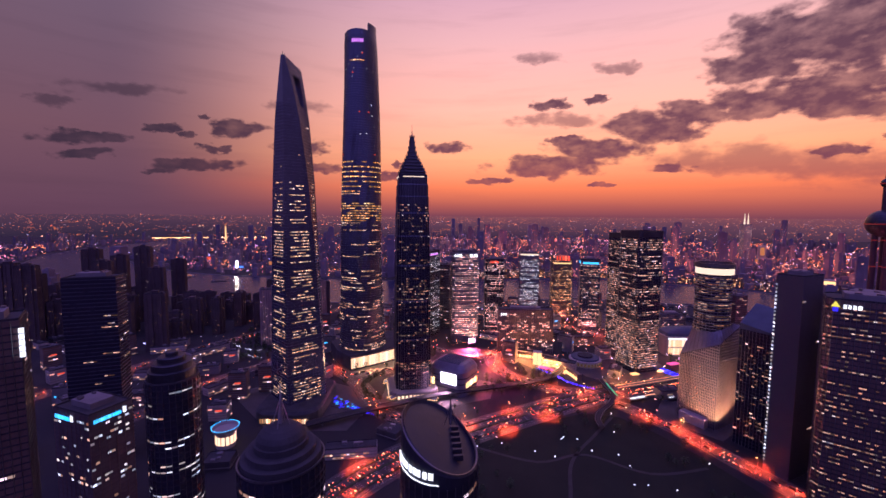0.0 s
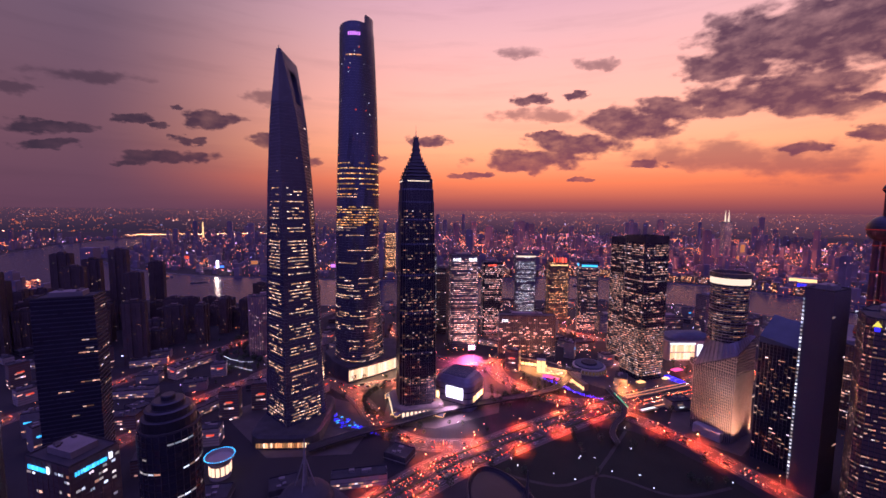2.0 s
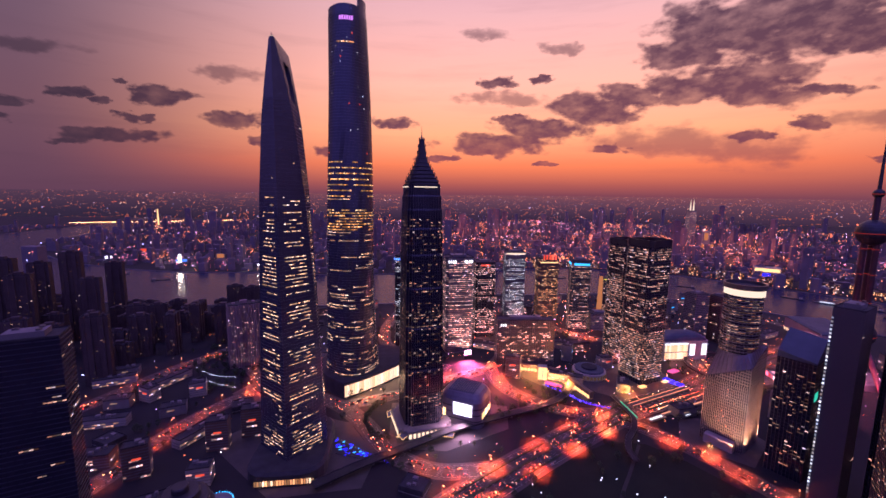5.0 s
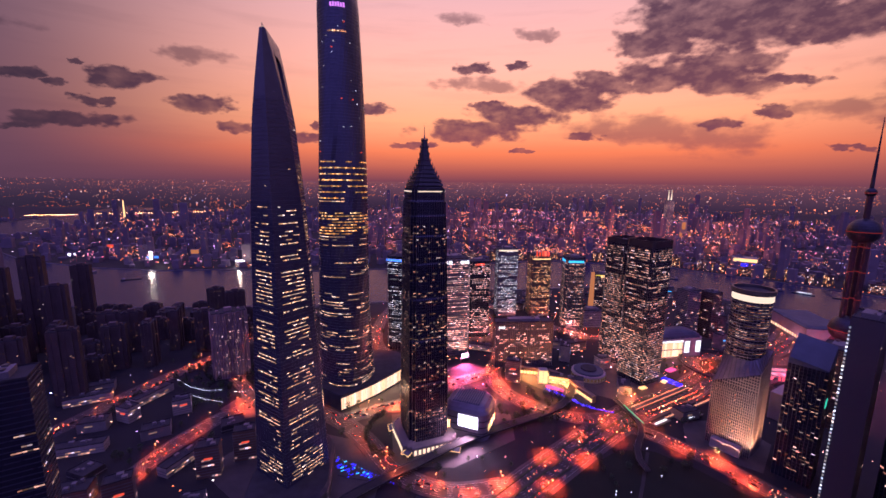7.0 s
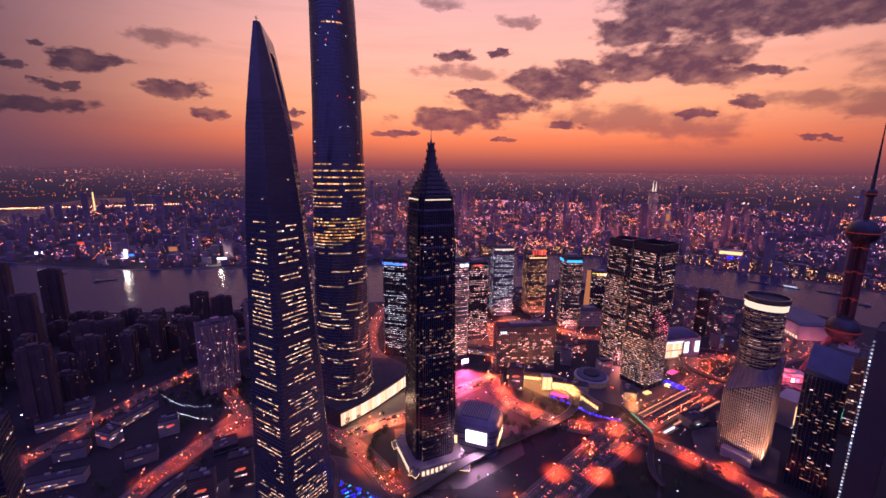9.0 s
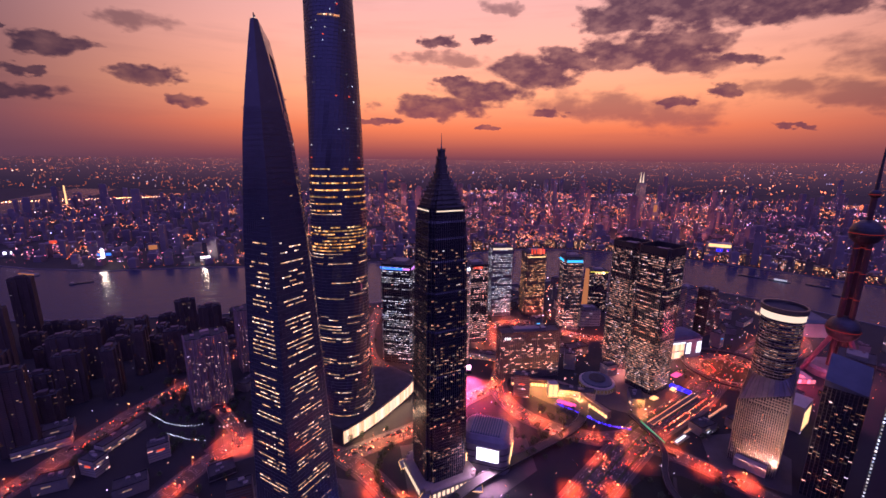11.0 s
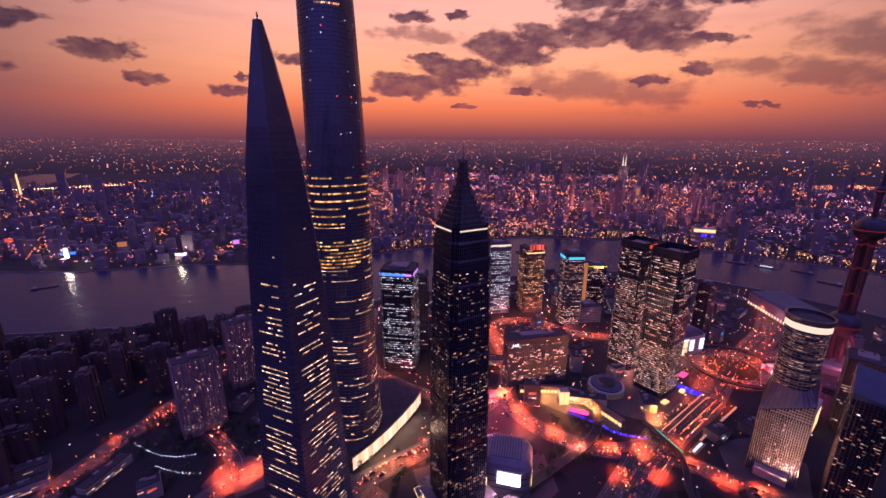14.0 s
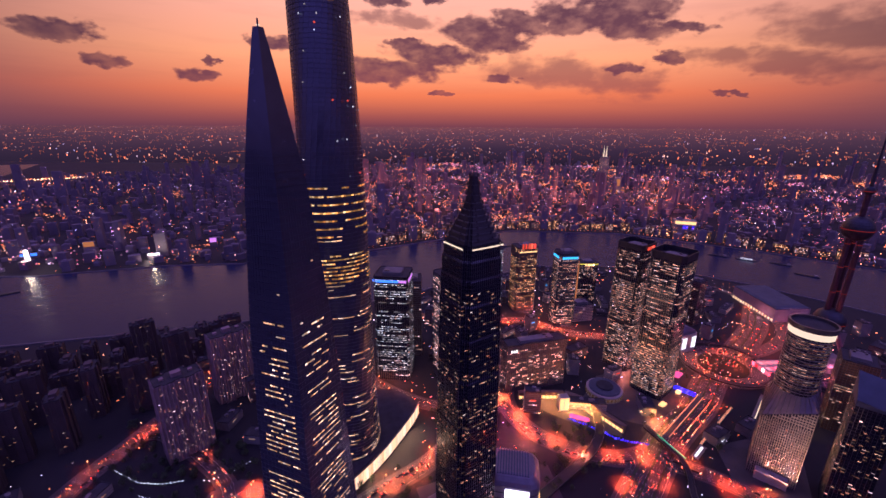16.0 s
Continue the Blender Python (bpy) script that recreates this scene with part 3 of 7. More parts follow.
def ribbon(pts, width, z, closed=False):
    """A strip along a smooth line through the points; gives its mesh and the line."""
    line = []
    P = [Vector((*p, 0)) for p in pts]
    for i in range(len(P) - 1):
        p0, p1, p2, p3 = P[max(i - 1, 0)], P[i], P[i + 1], P[min(i + 2, len(P) - 1)]
        n = max(2, int((p2 - p1).length / 12))
        for k in range(n):
            t = k / n
            line.append(0.5 * ((2 * p1) + (p2 - p0) * t + (2 * p0 - 5 * p1 + 4 * p2 - p3) * t * t + (3 * p1 - p0 - 3 * p2 + p3) * t ** 3))
    line.append(P[-1])
    m = Mesh()
    left, right = [], []
    for i, p in enumerate(line):
        d = (line[min(i + 1, len(line) - 1)] - line[max(i - 1, 0)]).normalized()
        s = Vector((-d.y, d.x, 0))
        left.append(p + s * width / 2)
        right.append(p - s * width / 2)
    for i in range(len(line) - 1):
        zz = z if not callable(z) else z(i / (len(line) - 1))
        z2 = z if not callable(z) else z((i + 1) / (len(line) - 1))
        a, b, c, d = left[i], right[i], right[i + 1], left[i + 1]
        m.face([(a.x, a.y, zz), (b.x, b.y, zz), (c.x, c.y, z2), (d.x, d.y, z2)])
    return m, line


def inside(x, y, poly):
    c = False
    for i in range(len(poly)):
        x0, y0 = poly[i]
        x1, y1 = poly[i - 1]
        if (y0 > y) != (y1 > y) and x < (x1 - x0) * (y - y0) / (y1 - y0) + x0:
            c = not c
    return c


# ---------------------------------------------------------------- ground, river, roads, park
g0 = Mesh()
N = 24
E0 = 9000
for i in range(N):
    for j in range(N):
        x0, x1, y0, y1 = (-E0 + 2 * E0 * i / N, -E0 + 2 * E0 * (i + 1) / N, -E0 + 2 * E0 * j / N, -E0 + 2 * E0 * (j + 1) / N)
        g0.face([(x0, y0, 0), (x1, y0, 0), (x1, y1, 0), (x0, y1, 0)])
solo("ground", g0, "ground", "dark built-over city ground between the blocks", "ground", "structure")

RIVER = [(1350, 200), (1250, 500), (1154, 740), (1060, 985), (930, 1190), (640, 1345), (300, 1345), (60, 1285), (-250, 1265), (-526, 1291), (-792, 1328), (-1020, 1380),
         (-1600, 1640), (-2250, 2080), (-2700, 2700), (-2950, 3350), (-2950, 4300), (-3300, 6500),
         (-2850, 6500), (-2350, 4300), (-2330, 3300), (-2250, 2850), (-1950, 2450), (-1581, 2115), (-1209, 1915), (-938, 1825), (-596, 1800), (-340, 1730), (50, 1735),
         (450, 1800), (720, 1810), (1145, 1595), (1396, 1272), (1606, 920), (1800, 560), (1950, 200)]
rm = Mesh()
rm.face([(x, y, 0.5) for x, y in RIVER])
solo("water", rm, "water", "broad dark river rippling with the dusk sky's colours", "river", "structure")
em = Mesh()
for i in range(len(RIVER)):
    a, b = Vector((*RIVER[i], 0)), Vector((*RIVER[(i + 1) % len(RIVER)], 0))
    if (b - a).length < 1500:
        em.bar(a + Vector((0, 0, 1.2)), b + Vector((0, 0, 1.2)), 3.0)
solo("embankment", em, "concrete", "low concrete flood wall along both river banks", "river wall", "structure")

ROADS = {
    "avenue": ([(-520, -420), (-380, -180), (-255, 40), (-185, 180), (-143, 295), (-103, 385), (-40, 452), (41, 505), (120, 550), (205, 596), (290, 636), (400, 672), (508, 722), (640, 765), (800, 830), (960, 930)], 46),
    "ring": ([(-450, 480), (-415, 570), (-398, 630), (-365, 695), (-310, 752), (-240, 742), (-170, 690), (-128, 632), (-96, 570), (-40, 525), (30, 520)], 22),
    "west_road": ([(-640, 560), (-600, 650), (-550, 746), (-498, 850), (-446, 925), (-395, 1005), (-345, 1110), (-300, 1230)], 24),
    "tower_road": ([(-165, 690), (-121, 704), (-63, 722), (-15, 747), (45, 778), (100, 800)], 22),
    "north_road": ([(190, 1180), (180, 1080), (177, 1010), (155, 890), (105, 800), (102, 735), (130, 680), (185, 635), (235, 625)], 24),
    "back_road": ([(20, 810), (-30, 845), (-76, 902), (-104, 960), (-104, 1040), (-90, 1120), (-55, 1230)], 20),
    "roundabout": ([(480, 712), (545, 770), (545, 850), (460, 892), (361, 951), (300, 1040), (230, 1060), (180, 1040)], 22),
    "pearl_road": ([(600, 750), (700, 745), (815, 775), (900, 870), (930, 1000), (870, 1150)], 20),
    "park_road": ([(235, 618), (285, 560), (318, 500), (342, 440), (362, 393), (388, 300), (410, 160)], 22),
    "circus": ([(556 + 58 * math.cos(2 * math.pi * k / 24), 738 + 58 * math.sin(2 * math.pi * k / 24)) for k in range(25)], 26),
    "south_road": ([(-310, 752), (-325, 800), (-400, 905), (-440, 925)], 16),
}
LINES = {}
for k, (name, (pts, w)) in enumerate(ROADS.items()):
    m, line = ribbon(pts, w, 0.2 + 0.05 * k)
    LINES[name] = (line, w, 0.2 + 0.05 * k)
    solo("road", m, "asphalt", "dark asphalt carriageway under amber street lighting", "road", "structure")
    q = Mesh()
    for off in (-w / 2 - 2.2, w / 2 + 2.2):
        shifted = []
        for i, p in enumerate(line):
            d = (line[min(i + 1, len(line) - 1)] - line[max(i - 1, 0)]).normalized()
            shifted.append(p + Vector((-d.y, d.x, 0)) * off)
        for i in range(len(shifted) - 1):
            a, b = shifted[i], shifted[i + 1]
            d = (b - a)
            if d.length > 0.1:
                q.box((a.x + b.x) / 2, (a.y + b.y) / 2, 0.0, d.length * 1.02, 4.0, 0.16 + 0.006 * k, math.atan2(d.y, d.x))
    solo("pavement", q, "paving", "granite pavement with a kerb beside the carriageway", "pavement", "structure")

for off, w in ((-14.5, 2.4), (0.0, 3.0), (14.5, 2.4)):
    line = LINES["avenue"][0]
    shifted = []
    for i, p in enumerate(line):
        d = (line[min(i + 1, len(line) - 1)] - line[max(i - 1, 0)]).normalized()
        shifted.append(p + Vector((-d.y, d.x, 0)) * off)
    q = Mesh()
    for i in range(len(shifted) - 1):
        if i % 14 == 13:
            continue
        a, b = shifted[i], shifted[i + 1]
        d = b - a
        q.box((a.x + b.x) / 2, (a.y + b.y) / 2, 0.18, d.length * 1.01, w, 0.9, math.atan2(d.y, d.x), 0.9)
    solo("median_hedge", q, "leaf", "clipped dark hedge on the avenue's median", "hedge", "structure")

PARK = [(20, 420), (34, 462), (60, 492), (140, 530), (205, 556), (250, 545), (280, 505), (305, 455), (325, 400), (350, 300), (300, 200), (150, 160), (40, 220), (-20, 330)]
pm = Mesh()
pm.loft([[(x, y, 0.02) for x, y in PARK], [(x, y, 0.12) for x, y in PARK]])
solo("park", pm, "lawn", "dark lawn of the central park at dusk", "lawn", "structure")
for pts in ([(40, 470), (110, 440), (170, 455), (230, 420), (300, 430)], [(60, 300), (120, 360), (150, 440), (200, 500), (240, 545)]):
    m, line = ribbon(pts, 4, 0.16)
    solo("path", m, "path", "curving paved path across the lawn", "path", "structure")

# plazas
for pts in ([(-95, 575), (-20, 560), (75, 600), (90, 660), (20, 690), (-90, 690)],
            [(-330, 610), (-225, 500), (-125, 505), (-110, 560), (-150, 640), (-250, 690)],
            [(255, 690), (300, 650), (420, 690), (420, 790), (300, 800), (235, 760)],
            [(300, 545), (355, 485), (420, 530), (410, 590), (340, 600)]):
    m = Mesh()
    m.loft([[(x, y, 0.01) for x, y in pts], [(x, y, 0.14) for x, y in pts]])
    solo("plaza", m, "paving", "granite-paved plaza at the foot of the towers", "plaza", "structure")


m = Mesh()
m.loft([ring([(556 + x, 738 + y) for x, y in ellipse(43, 43, 32)], z) for z in (0.5, 1.1)])
solo("lawn", m, "lawn", "round lawn inside the traffic circle", "lawn", "structure")
m = Mesh()
pts = [(140, 770), (182, 705), (226, 662), (246, 690), (236, 745), (165, 795)]
m.loft([[(x, y, 0.005) for x, y in pts], [(x, y, 0.13) for x, y in pts]])
solo("plaza", m, "paving", "granite-paved plaza before the golden arcade", "plaza", "structure")


# ---------------------------------------------------------------- street lamps and their light
def make_street_lamp():
    root = thing("street_lamp", "tall grey street lamp with an amber sodium head", "street lamp", pose(0, 0, -500), "street lamps along the roads")
    m = Mesh()
    m.tube([(0, 0, 0), (0, 0, 6), (0, 0, 10.5)], [0.18, 0.13, 0.09], 6)
    part("pole", m, "metal", root)
    m = Mesh()
    m.tube([(0, 0, 10.4), (0.8, 0, 11.2), (2.2, 0, 11.5)], 0.07, 6)
    part("arm", m, "metal", root)
    m = Mesh()
    m.box(2.6, 0, 11.35, 1.5, 0.55, 0.28, 0, 0.7)
    part("lamp_head", m, "street_amber", root, "glowing amber lamp head")
    return root


lamp0 = make_street_lamp()
lamp_light = bpy.data.lights.new("sodium_light", "SPOT")
lamp_light.energy, lamp_light.color, lamp_light.shadow_soft_size = 310000, (1.0, 0.072, 0.013), 0.6
lamp_light.spot_size, lamp_light.spot_blend = radians(116), 0.7
lamp_strong = lamp_light.copy()
lamp_strong.energy, lamp_strong.color = 520000, (1.0, 0.09, 0.018)
lamp_weak = lamp_light.copy()
lamp_weak.energy = 140000
STEP = {"avenue": 36, "ring": 30, "west_road": 32, "tower_road": 34, "north_road": 32, "back_road": 36, "roundabout": 34, "pearl_road": 40, "park_road": 40, "south_road": 50, "circus": 40}
first = True
for name, (line, w, z_road) in LINES.items():
    run, k = 0.0, 0
    for i in range(1, len(line)):
        d = line[i] - line[i - 1]
        run += d.length
        if run < STEP[name]:
            continue
        run = 0.0
        k += 1
        side = 1 if k % 2 else -1
        t = d.normalized()
        nrm = Vector((-t.y, t.x, 0)) * side
        p = line[i] + nrm * (w / 2 + 1.2)
        m = pose(p.x, p.y, 0.16, 0, 0, math.degrees(math.atan2(-nrm.y, -nrm.x)))
        if first:
            lamp0.matrix_basis, first = m, False
        else:
            copy_thing(lamp0, m)
        if p.y > (310 if name == "avenue" else 330) and abs(p.x) < 900:
            strong = (name in ("north_road", "tower_road") and p.y > 690)
            li = new("street_light", lamp_strong if strong else lamp_weak if p.x < -330 or name in ("pearl_road", "circus") else lamp_light)
            li.location = (p.x - nrm.x * 5, p.y - nrm.y * 5, 15.0)


# ---------------------------------------------------------------- cars
def make_car():
    root = thing("car", "small car in evening traffic with its lights on", "car", pose(0, 0, -500), "cars on the roads")
    m = Mesh()
    prof = [(-2.2, 0.35), (2.2, 0.35), (2.25, 0.75), (1.2, 0.95), (0.6, 1.42), (-1.2, 1.45), (-1.9, 1.0), (-2.25, 0.9)]
    m.loft([[(x, -0.88, z) for x, z in prof], [(x, 0.88, z) for x, z in prof]])
    part("body", m, "car_paint", root)
    wheels = Mesh()
    for x in (-1.4, 1.4):
        for y in (-0.8, 0.8):
            wheels.tube([(x, y - 0.12, 0.33), (x, y + 0.12, 0.33)], 0.33, 8)
    part("wheel_set", wheels, "rubber", root)
    for y in (-0.62, 0.62):
        m = Mesh()
        m.box(2.24, y, 0.55, 0.14, 0.5, 0.3)
        part("headlight", m, "head", root, "bright white headlight")
        m = Mesh()
        m.box(-2.26, y, 0.62, 0.14, 0.5, 0.3)
        part("tail_light", m, "tail", root, "red tail light")
    return root


car0 = make_car()
rng = random.Random(11)
first = True
for name, count in (("avenue", 86), ("ring", 16), ("west_road", 18), ("tower_road", 12), ("north_road", 18), ("roundabout", 16), ("park_road", 14), ("back_road", 8), ("pearl_road", 8)):
    line, w, z_road = LINES[name]
    lanes = [(-1, q) for q in np.arange(3.0, w / 2 - 1.5, 3.4)] + [(1, q) for q in np.arange(3.0, w / 2 - 1.5, 3.4)]
    for c in range(count):
        i = rng.randrange(1, len(line) - 1)
        d = (line[i + 1] - line[i]).normalized()
        s, q = rng.choice(lanes)
        p = line[i].lerp(line[i + 1], rng.random()) + Vector((-d.y, d.x, 0)) * (-s * q)
        a = math.degrees(math.atan2(d.y, d.x)) + (0 if s > 0 else 180)
        m = pose(p.x, p.y, z_road, 0, 0, a)
        if first:
            car0.matrix_basis, first = m, False
        else:
            copy_thing(car0, m)

# painted lanes and the stream of further traffic
lanes_m = Mesh()
bodies, heads, tails = Mesh(), Mesh(), Mesh()
rng = random.Random(21)
for name, (line, w, z_road) in LINES.items():
    for i in range(len(line) - 1):
        a, b = line[i], line[i + 1]
        d = (b - a)
        if d.length < 0.5:
            continue
        t = d.normalized()
        s = Vector((-t.y, t.x, 0))
        ang = math.atan2(t.y, t.x)
        for q in np.arange(-w / 2 + 1.0, w / 2 - 0.5, 3.4):
            edge = abs(abs(q) - w / 2) < 2.0
            c = a.lerp(b, 0.5) + s * float(q)
            lanes_m.box(c.x, c.y, z_road + 0.004, d.length * (1.0 if edge else 0.45), 0.2, 0.02, ang)
for name, count in (("avenue", 420), ("ring", 70), ("west_road", 90), ("tower_road", 44), ("north_road", 90), ("circus", 40), ("roundabout", 64), ("park_road", 70), ("back_road", 44), ("pearl_road", 44), ("south_road", 20)):
    line, w, z_road = LINES[name]
    for c in range(count):
        i = rng.randrange(1, len(line) - 1)
        d = (line[i + 1] - line[i]).normalized()
        sgn = rng.choice((-1, 1))
        off = rng.choice(list(np.arange(3.0, w / 2 - 1.5, 3.4)))
        p = line[i].lerp(line[i + 1], rng.random()) + Vector((-d.y, d.x, 0)) * float(-sgn * off)
        ang = math.atan2(d.y, d.x) + (0 if sgn > 0 else math.pi)
        f = Vector((math.cos(ang), math.sin(ang), 0))
        L = rng.choice((4.4, 4.4, 4.8, 9.5))
        bodies.box(p.x, p.y, z_road + 0.3, L, 1.8, 0.7, ang, 0.97)
        bodies.box(p.x - f.x * 0.2, p.y - f.y * 0.2, z_road + 1.0, L * 0.6, 1.6, 0.55 if L < 9 else 1.9, ang, 0.85)
        heads.box(p.x + f.x * (L / 2 + 0.1), p.y + f.y * (L / 2 + 0.1), z_road + 0.5, 0.4, 1.3, 0.4, ang)
        tails.box(p.x - f.x * (L / 2 + 0.1), p.y - f.y * (L / 2 + 0.1), z_road + 0.6, 0.4, 1.3, 0.4, ang)
# the slow queue on the avenue's near end
line, w, z_road = LINES["avenue"]
jam = [i for i in range(1, len(line) - 1) if 190 < line[i].y < 480]
for c in range(190):
    i = rng.choice(jam)
    d = (line[i + 1] - line[i]).normalized()
    sgn = rng.choice((-1, -1, 1))
    p = line[i].lerp(line[i + 1], rng.random()) + Vector((-d.y, d.x, 0)) * float(-sgn * rng.choice((4.2, 7.6, 11.0, 18.0)))
    ang = math.atan2(d.y, d.x) + (0 if sgn > 0 else math.pi)
    f = Vector((math.cos(ang), math.sin(ang), 0))
    bodies.box(p.x, p.y, z_road + 0.3, 4.4, 1.8, 0.7, ang, 0.97)
    bodies.box(p.x, p.y, z_road + 1.0, 2.6, 1.6, 0.55, ang, 0.85)
    heads.box(p.x + f.x * 2.3, p.y + f.y * 2.3, z_road + 0.5, 0.4, 1.3, 0.4, ang)
    tails.box(p.x - f.x * 2.3, p.y - f.y * 2.3, z_road + 0.6, 0.4, 1.3, 0.4, ang)
# ranked cars waiting in two long rows beside the avenue
for k in range(44):
    f = k / 44
    for off in (0, 9):
        x, y = 306 + 130 * f + off * -0.33, 622 + 44 * f + off * 0.95
        if rng.random() < 0.85:
            bodies.box(x, y, 0.5, 1.8, 4.4, 1.2, 0.33, 0.85)
            (heads if rng.random() < 0.5 else tails).box(x + 0.8, y - 2.3, 0.9, 1.5, 0.4, 0.4, 0.33)
solo("lane_marking", lanes_m, "paint_white", "worn white lane lines on the carriageways", "road marking", "stuff")
stream = thing("traffic_stream", "dense stream of evening cars with lights on", "traffic", pose(0, 0, 0), kind="stuff")
part("car_body", bodies, "car_paint", stream, kind="stuff")
part("headlight", heads, "head", stream, "white headlights", kind="stuff")
part("tail_light", tails, "tail", stream, "red tail lights", kind="stuff")


# ---------------------------------------------------------------- the three great towers
def table(pairs):
    return lambda z: float(np.interp(z, [p[0] for p in pairs], [p[1] for p in pairs]))


# wedge-topped tower with an opening near its top
HALF = table([(0, 41), (95, 37), (250, 29.3), (330, 24.6), (410, 17), (455, 10), (492, 2.6)])
LONG = table([(0, 41), (492, 33)])


def wedge(z):
    w, a = HALF(z), LONG(z)
    q = max(a - w * a / 41.0, 3.0)
    return [(0, -a), (w, -q), (w, q), (0, a), (-w, q), (-w, -q)]


root = thing("wedge_tower", "tall navy glass skyscraper tapering to a chisel edge with an opening", "skyscraper", pose(-213, 578, 0))
skyscraper(root, wedge, [0, 40, 95, 150, 200, 250, 290, 330, 370, 410, 432], "glass_navy", "spandrel", "spandrel", 4.2, 2.2, 4.4, 0.12, 1, 0.3,
           margin=3, lit_fn=lambda z, row: row * (2.1 if z < 255 else 1.2 if z < 330 else 0.03), belts=((52, 58), (100, 108), (152, 160), (205, 213), (258, 266)), win="win_strip", one="one_strip", singles=300, seed=4, run=6, wh=1.0)


def leg(s):
    m = Mesh()
    rings = []
    for z, o in ((432, 8), (446, 10.5), (474, 14)):
        w, a = HALF(z), LONG(z)
        q = max(a - w * a / 41.0, 3.0)
        q = max(q, o + 1)
        r = [(0, -a, z), (w, -q, z), (w, -o, z), (-w, -o, z), (-w, -q, z)]
        rings.append([(s * x, s * y, zz) for x, y, zz in r])
    m.loft(rings)
    return m


part("upper_leg", leg(1), "glass_navy", root)
part("upper_leg", leg(-1), "glass_navy", root)
m = Mesh()
m.loft([ring(wedge(z), z) for z in (474, 483, 492)])
part("top_beam", m, "glass_navy", root)
m = Mesh()
for y in (-31, -25, 25, 31):
    m.bar((0, y, 492), (0, y, 496), 0.6)
part("roof_mast", m, "metal", root)
m = Mesh()
m.box(0, -30, 492.2, 1.6, 2.0, 1.2)
part("roof_lamp", m, "led_cream", root, "small warm roof lamp")
m = Mesh()
m.loft([[(x * 1.28, y * 1.28, 0) for x, y in rounded(70, 96, 20)], [(x * 1.28, y * 1.28, 14) for x, y in rounded(70, 96, 20)], [(x * 1.2, y * 1.2, 17) for x, y in rounded(70, 96, 20)]])
part("podium", m, "roof", root)
m = Mesh()
for k in range(22):
    m.box(-30 + k * 3.0, -61.8, 3, 2.2, 0.5, 6)
part("podium_window", m, "win_amber", root, "lit shopfront glass", kind="stuff")

# twisting tower
RAD = table([(0, 46), (53, 44), (152, 40), (260, 38), (372, 36), (480, 33.5), (593, 30), (632, 28.5)])


def twist(z):
    r, t = RAD(z), radians(120) * z / 632 + radians(35)
    pts = []
    for k in range(36):
        a = 2 * math.pi * k / 36
        q = r * (1 + 0.055 * math.cos(3 * a))
        if k == 0:
            q *= 0.93
        pts.append((q * math.cos(a + t), q * math.sin(a + t)))
    return pts


root = thing("twisting_tower", "very tall twisting dark glass tower with bands of yellow lit floors", "skyscraper", pose(-158, 782, 0))
skyscraper(root, twist, [k * 22 for k in range(28)] + [608], "glass_navy", "spandrel", "spandrel", 4.5, 4.6, 7.0, 0.15, 1, 0.35,
           lit_fn=lambda z, row: row * 0.25 if 255 < z < 388 else row * (0.5 if z < 255 else 0.035), belts=((68, 78), (124, 134), (180, 190), (240, 250), (305, 314), (352, 361), (388, 600)),
           win="win_strip", one="one_strip", singles=300, seed=8, run=7, wh=0.9)
rng = random.Random(88)
q = Mesh()
for zf in list(range(60, 68)) + list(range(72, 86, 2)):
    z = zf * 4.5 + 1.6
    s0, s1 = twist(z), twist(z + 1.7)
    on = 0
    for j in range(72):
        if on <= 0 and rng.random() < 0.25:
            on = rng.randint(3, 12)
        on -= 1
        if on < 0:
            continue
        a, u = divmod(j, 2)
        b = (a + 1) % 36
        quad = []
        for sec_, zz, uu in ((s0, z, u * 0.5 + 0.03), (s0, z, u * 0.5 + 0.47), (s1, z + 1.7, u * 0.5 + 0.47), (s1, z + 1.7, u * 0.5 + 0.03)):
            quad.append(((sec_[a][0] + (sec_[b][0] - sec_[a][0]) * uu) * 1.008, (sec_[a][1] + (sec_[b][1] - sec_[a][1]) * uu) * 1.008, zz))
        q.face(quad)
part("golden_floor", q, "win_gold", root, "belt of golden lit floors", kind="stuff")
m = Mesh()
top = twist(608)
m.loft([ring(top, 608), ring(twist(618), 618), ring(twist(618), 618, -1.2), ring(top, 608, -1.2)], cap=False)
part("crown", m, "glass_navy", root)
m = Mesh()
fin = [p for p in twist(620)]
fin = sorted(fin, key=lambda p: -(p[0] - 0.35 * p[1]))[:7]
fin.sort(key=lambda p: math.atan2(p[1], p[0]))
m.loft([[(x, y, 606) for x, y in fin] + [(x * 0.9, y * 0.9, 606) for x, y in reversed(fin)], [(x, y, 632) for x, y in fin] + [(x * 0.9, y * 0.9, 630) for x, y in reversed(fin)]])
part("crown_fin", m, "glass_navy", root)
for k in range(6):
    a = radians(-104 + 6.5 * k)
    q = Mesh()
    q.box(32.0 * math.cos(a), 32.0 * math.sin(a), 594, 2.6, 0.8, 5.5 + 0.5 * (k % 2), a + math.pi / 2)
    part("sign_character", q, "led_pink", root, "pink-white sign character")
m = Mesh()
for k in range(11):
    a = radians(-112 + 4.2 * k)
    m.box(33.6 * math.cos(a), 33.6 * math.sin(a), 561, 1.7, 0.6, 1.6, a + math.pi / 2)
part("crown_window", m, "win_amber", root, "small lit windows near the top", kind="stuff")
m = Mesh()
rr = random.Random(6)
for k in range(20):
    z = rr.uniform(392, 585)
    a, r0 = radians(rr.uniform(-175, -5)), RAD(z) * 1.058
    m.box(r0 * math.cos(a), r0 * math.sin(a), z, 1.1, 0.5, 1.1, a + math.pi / 2)
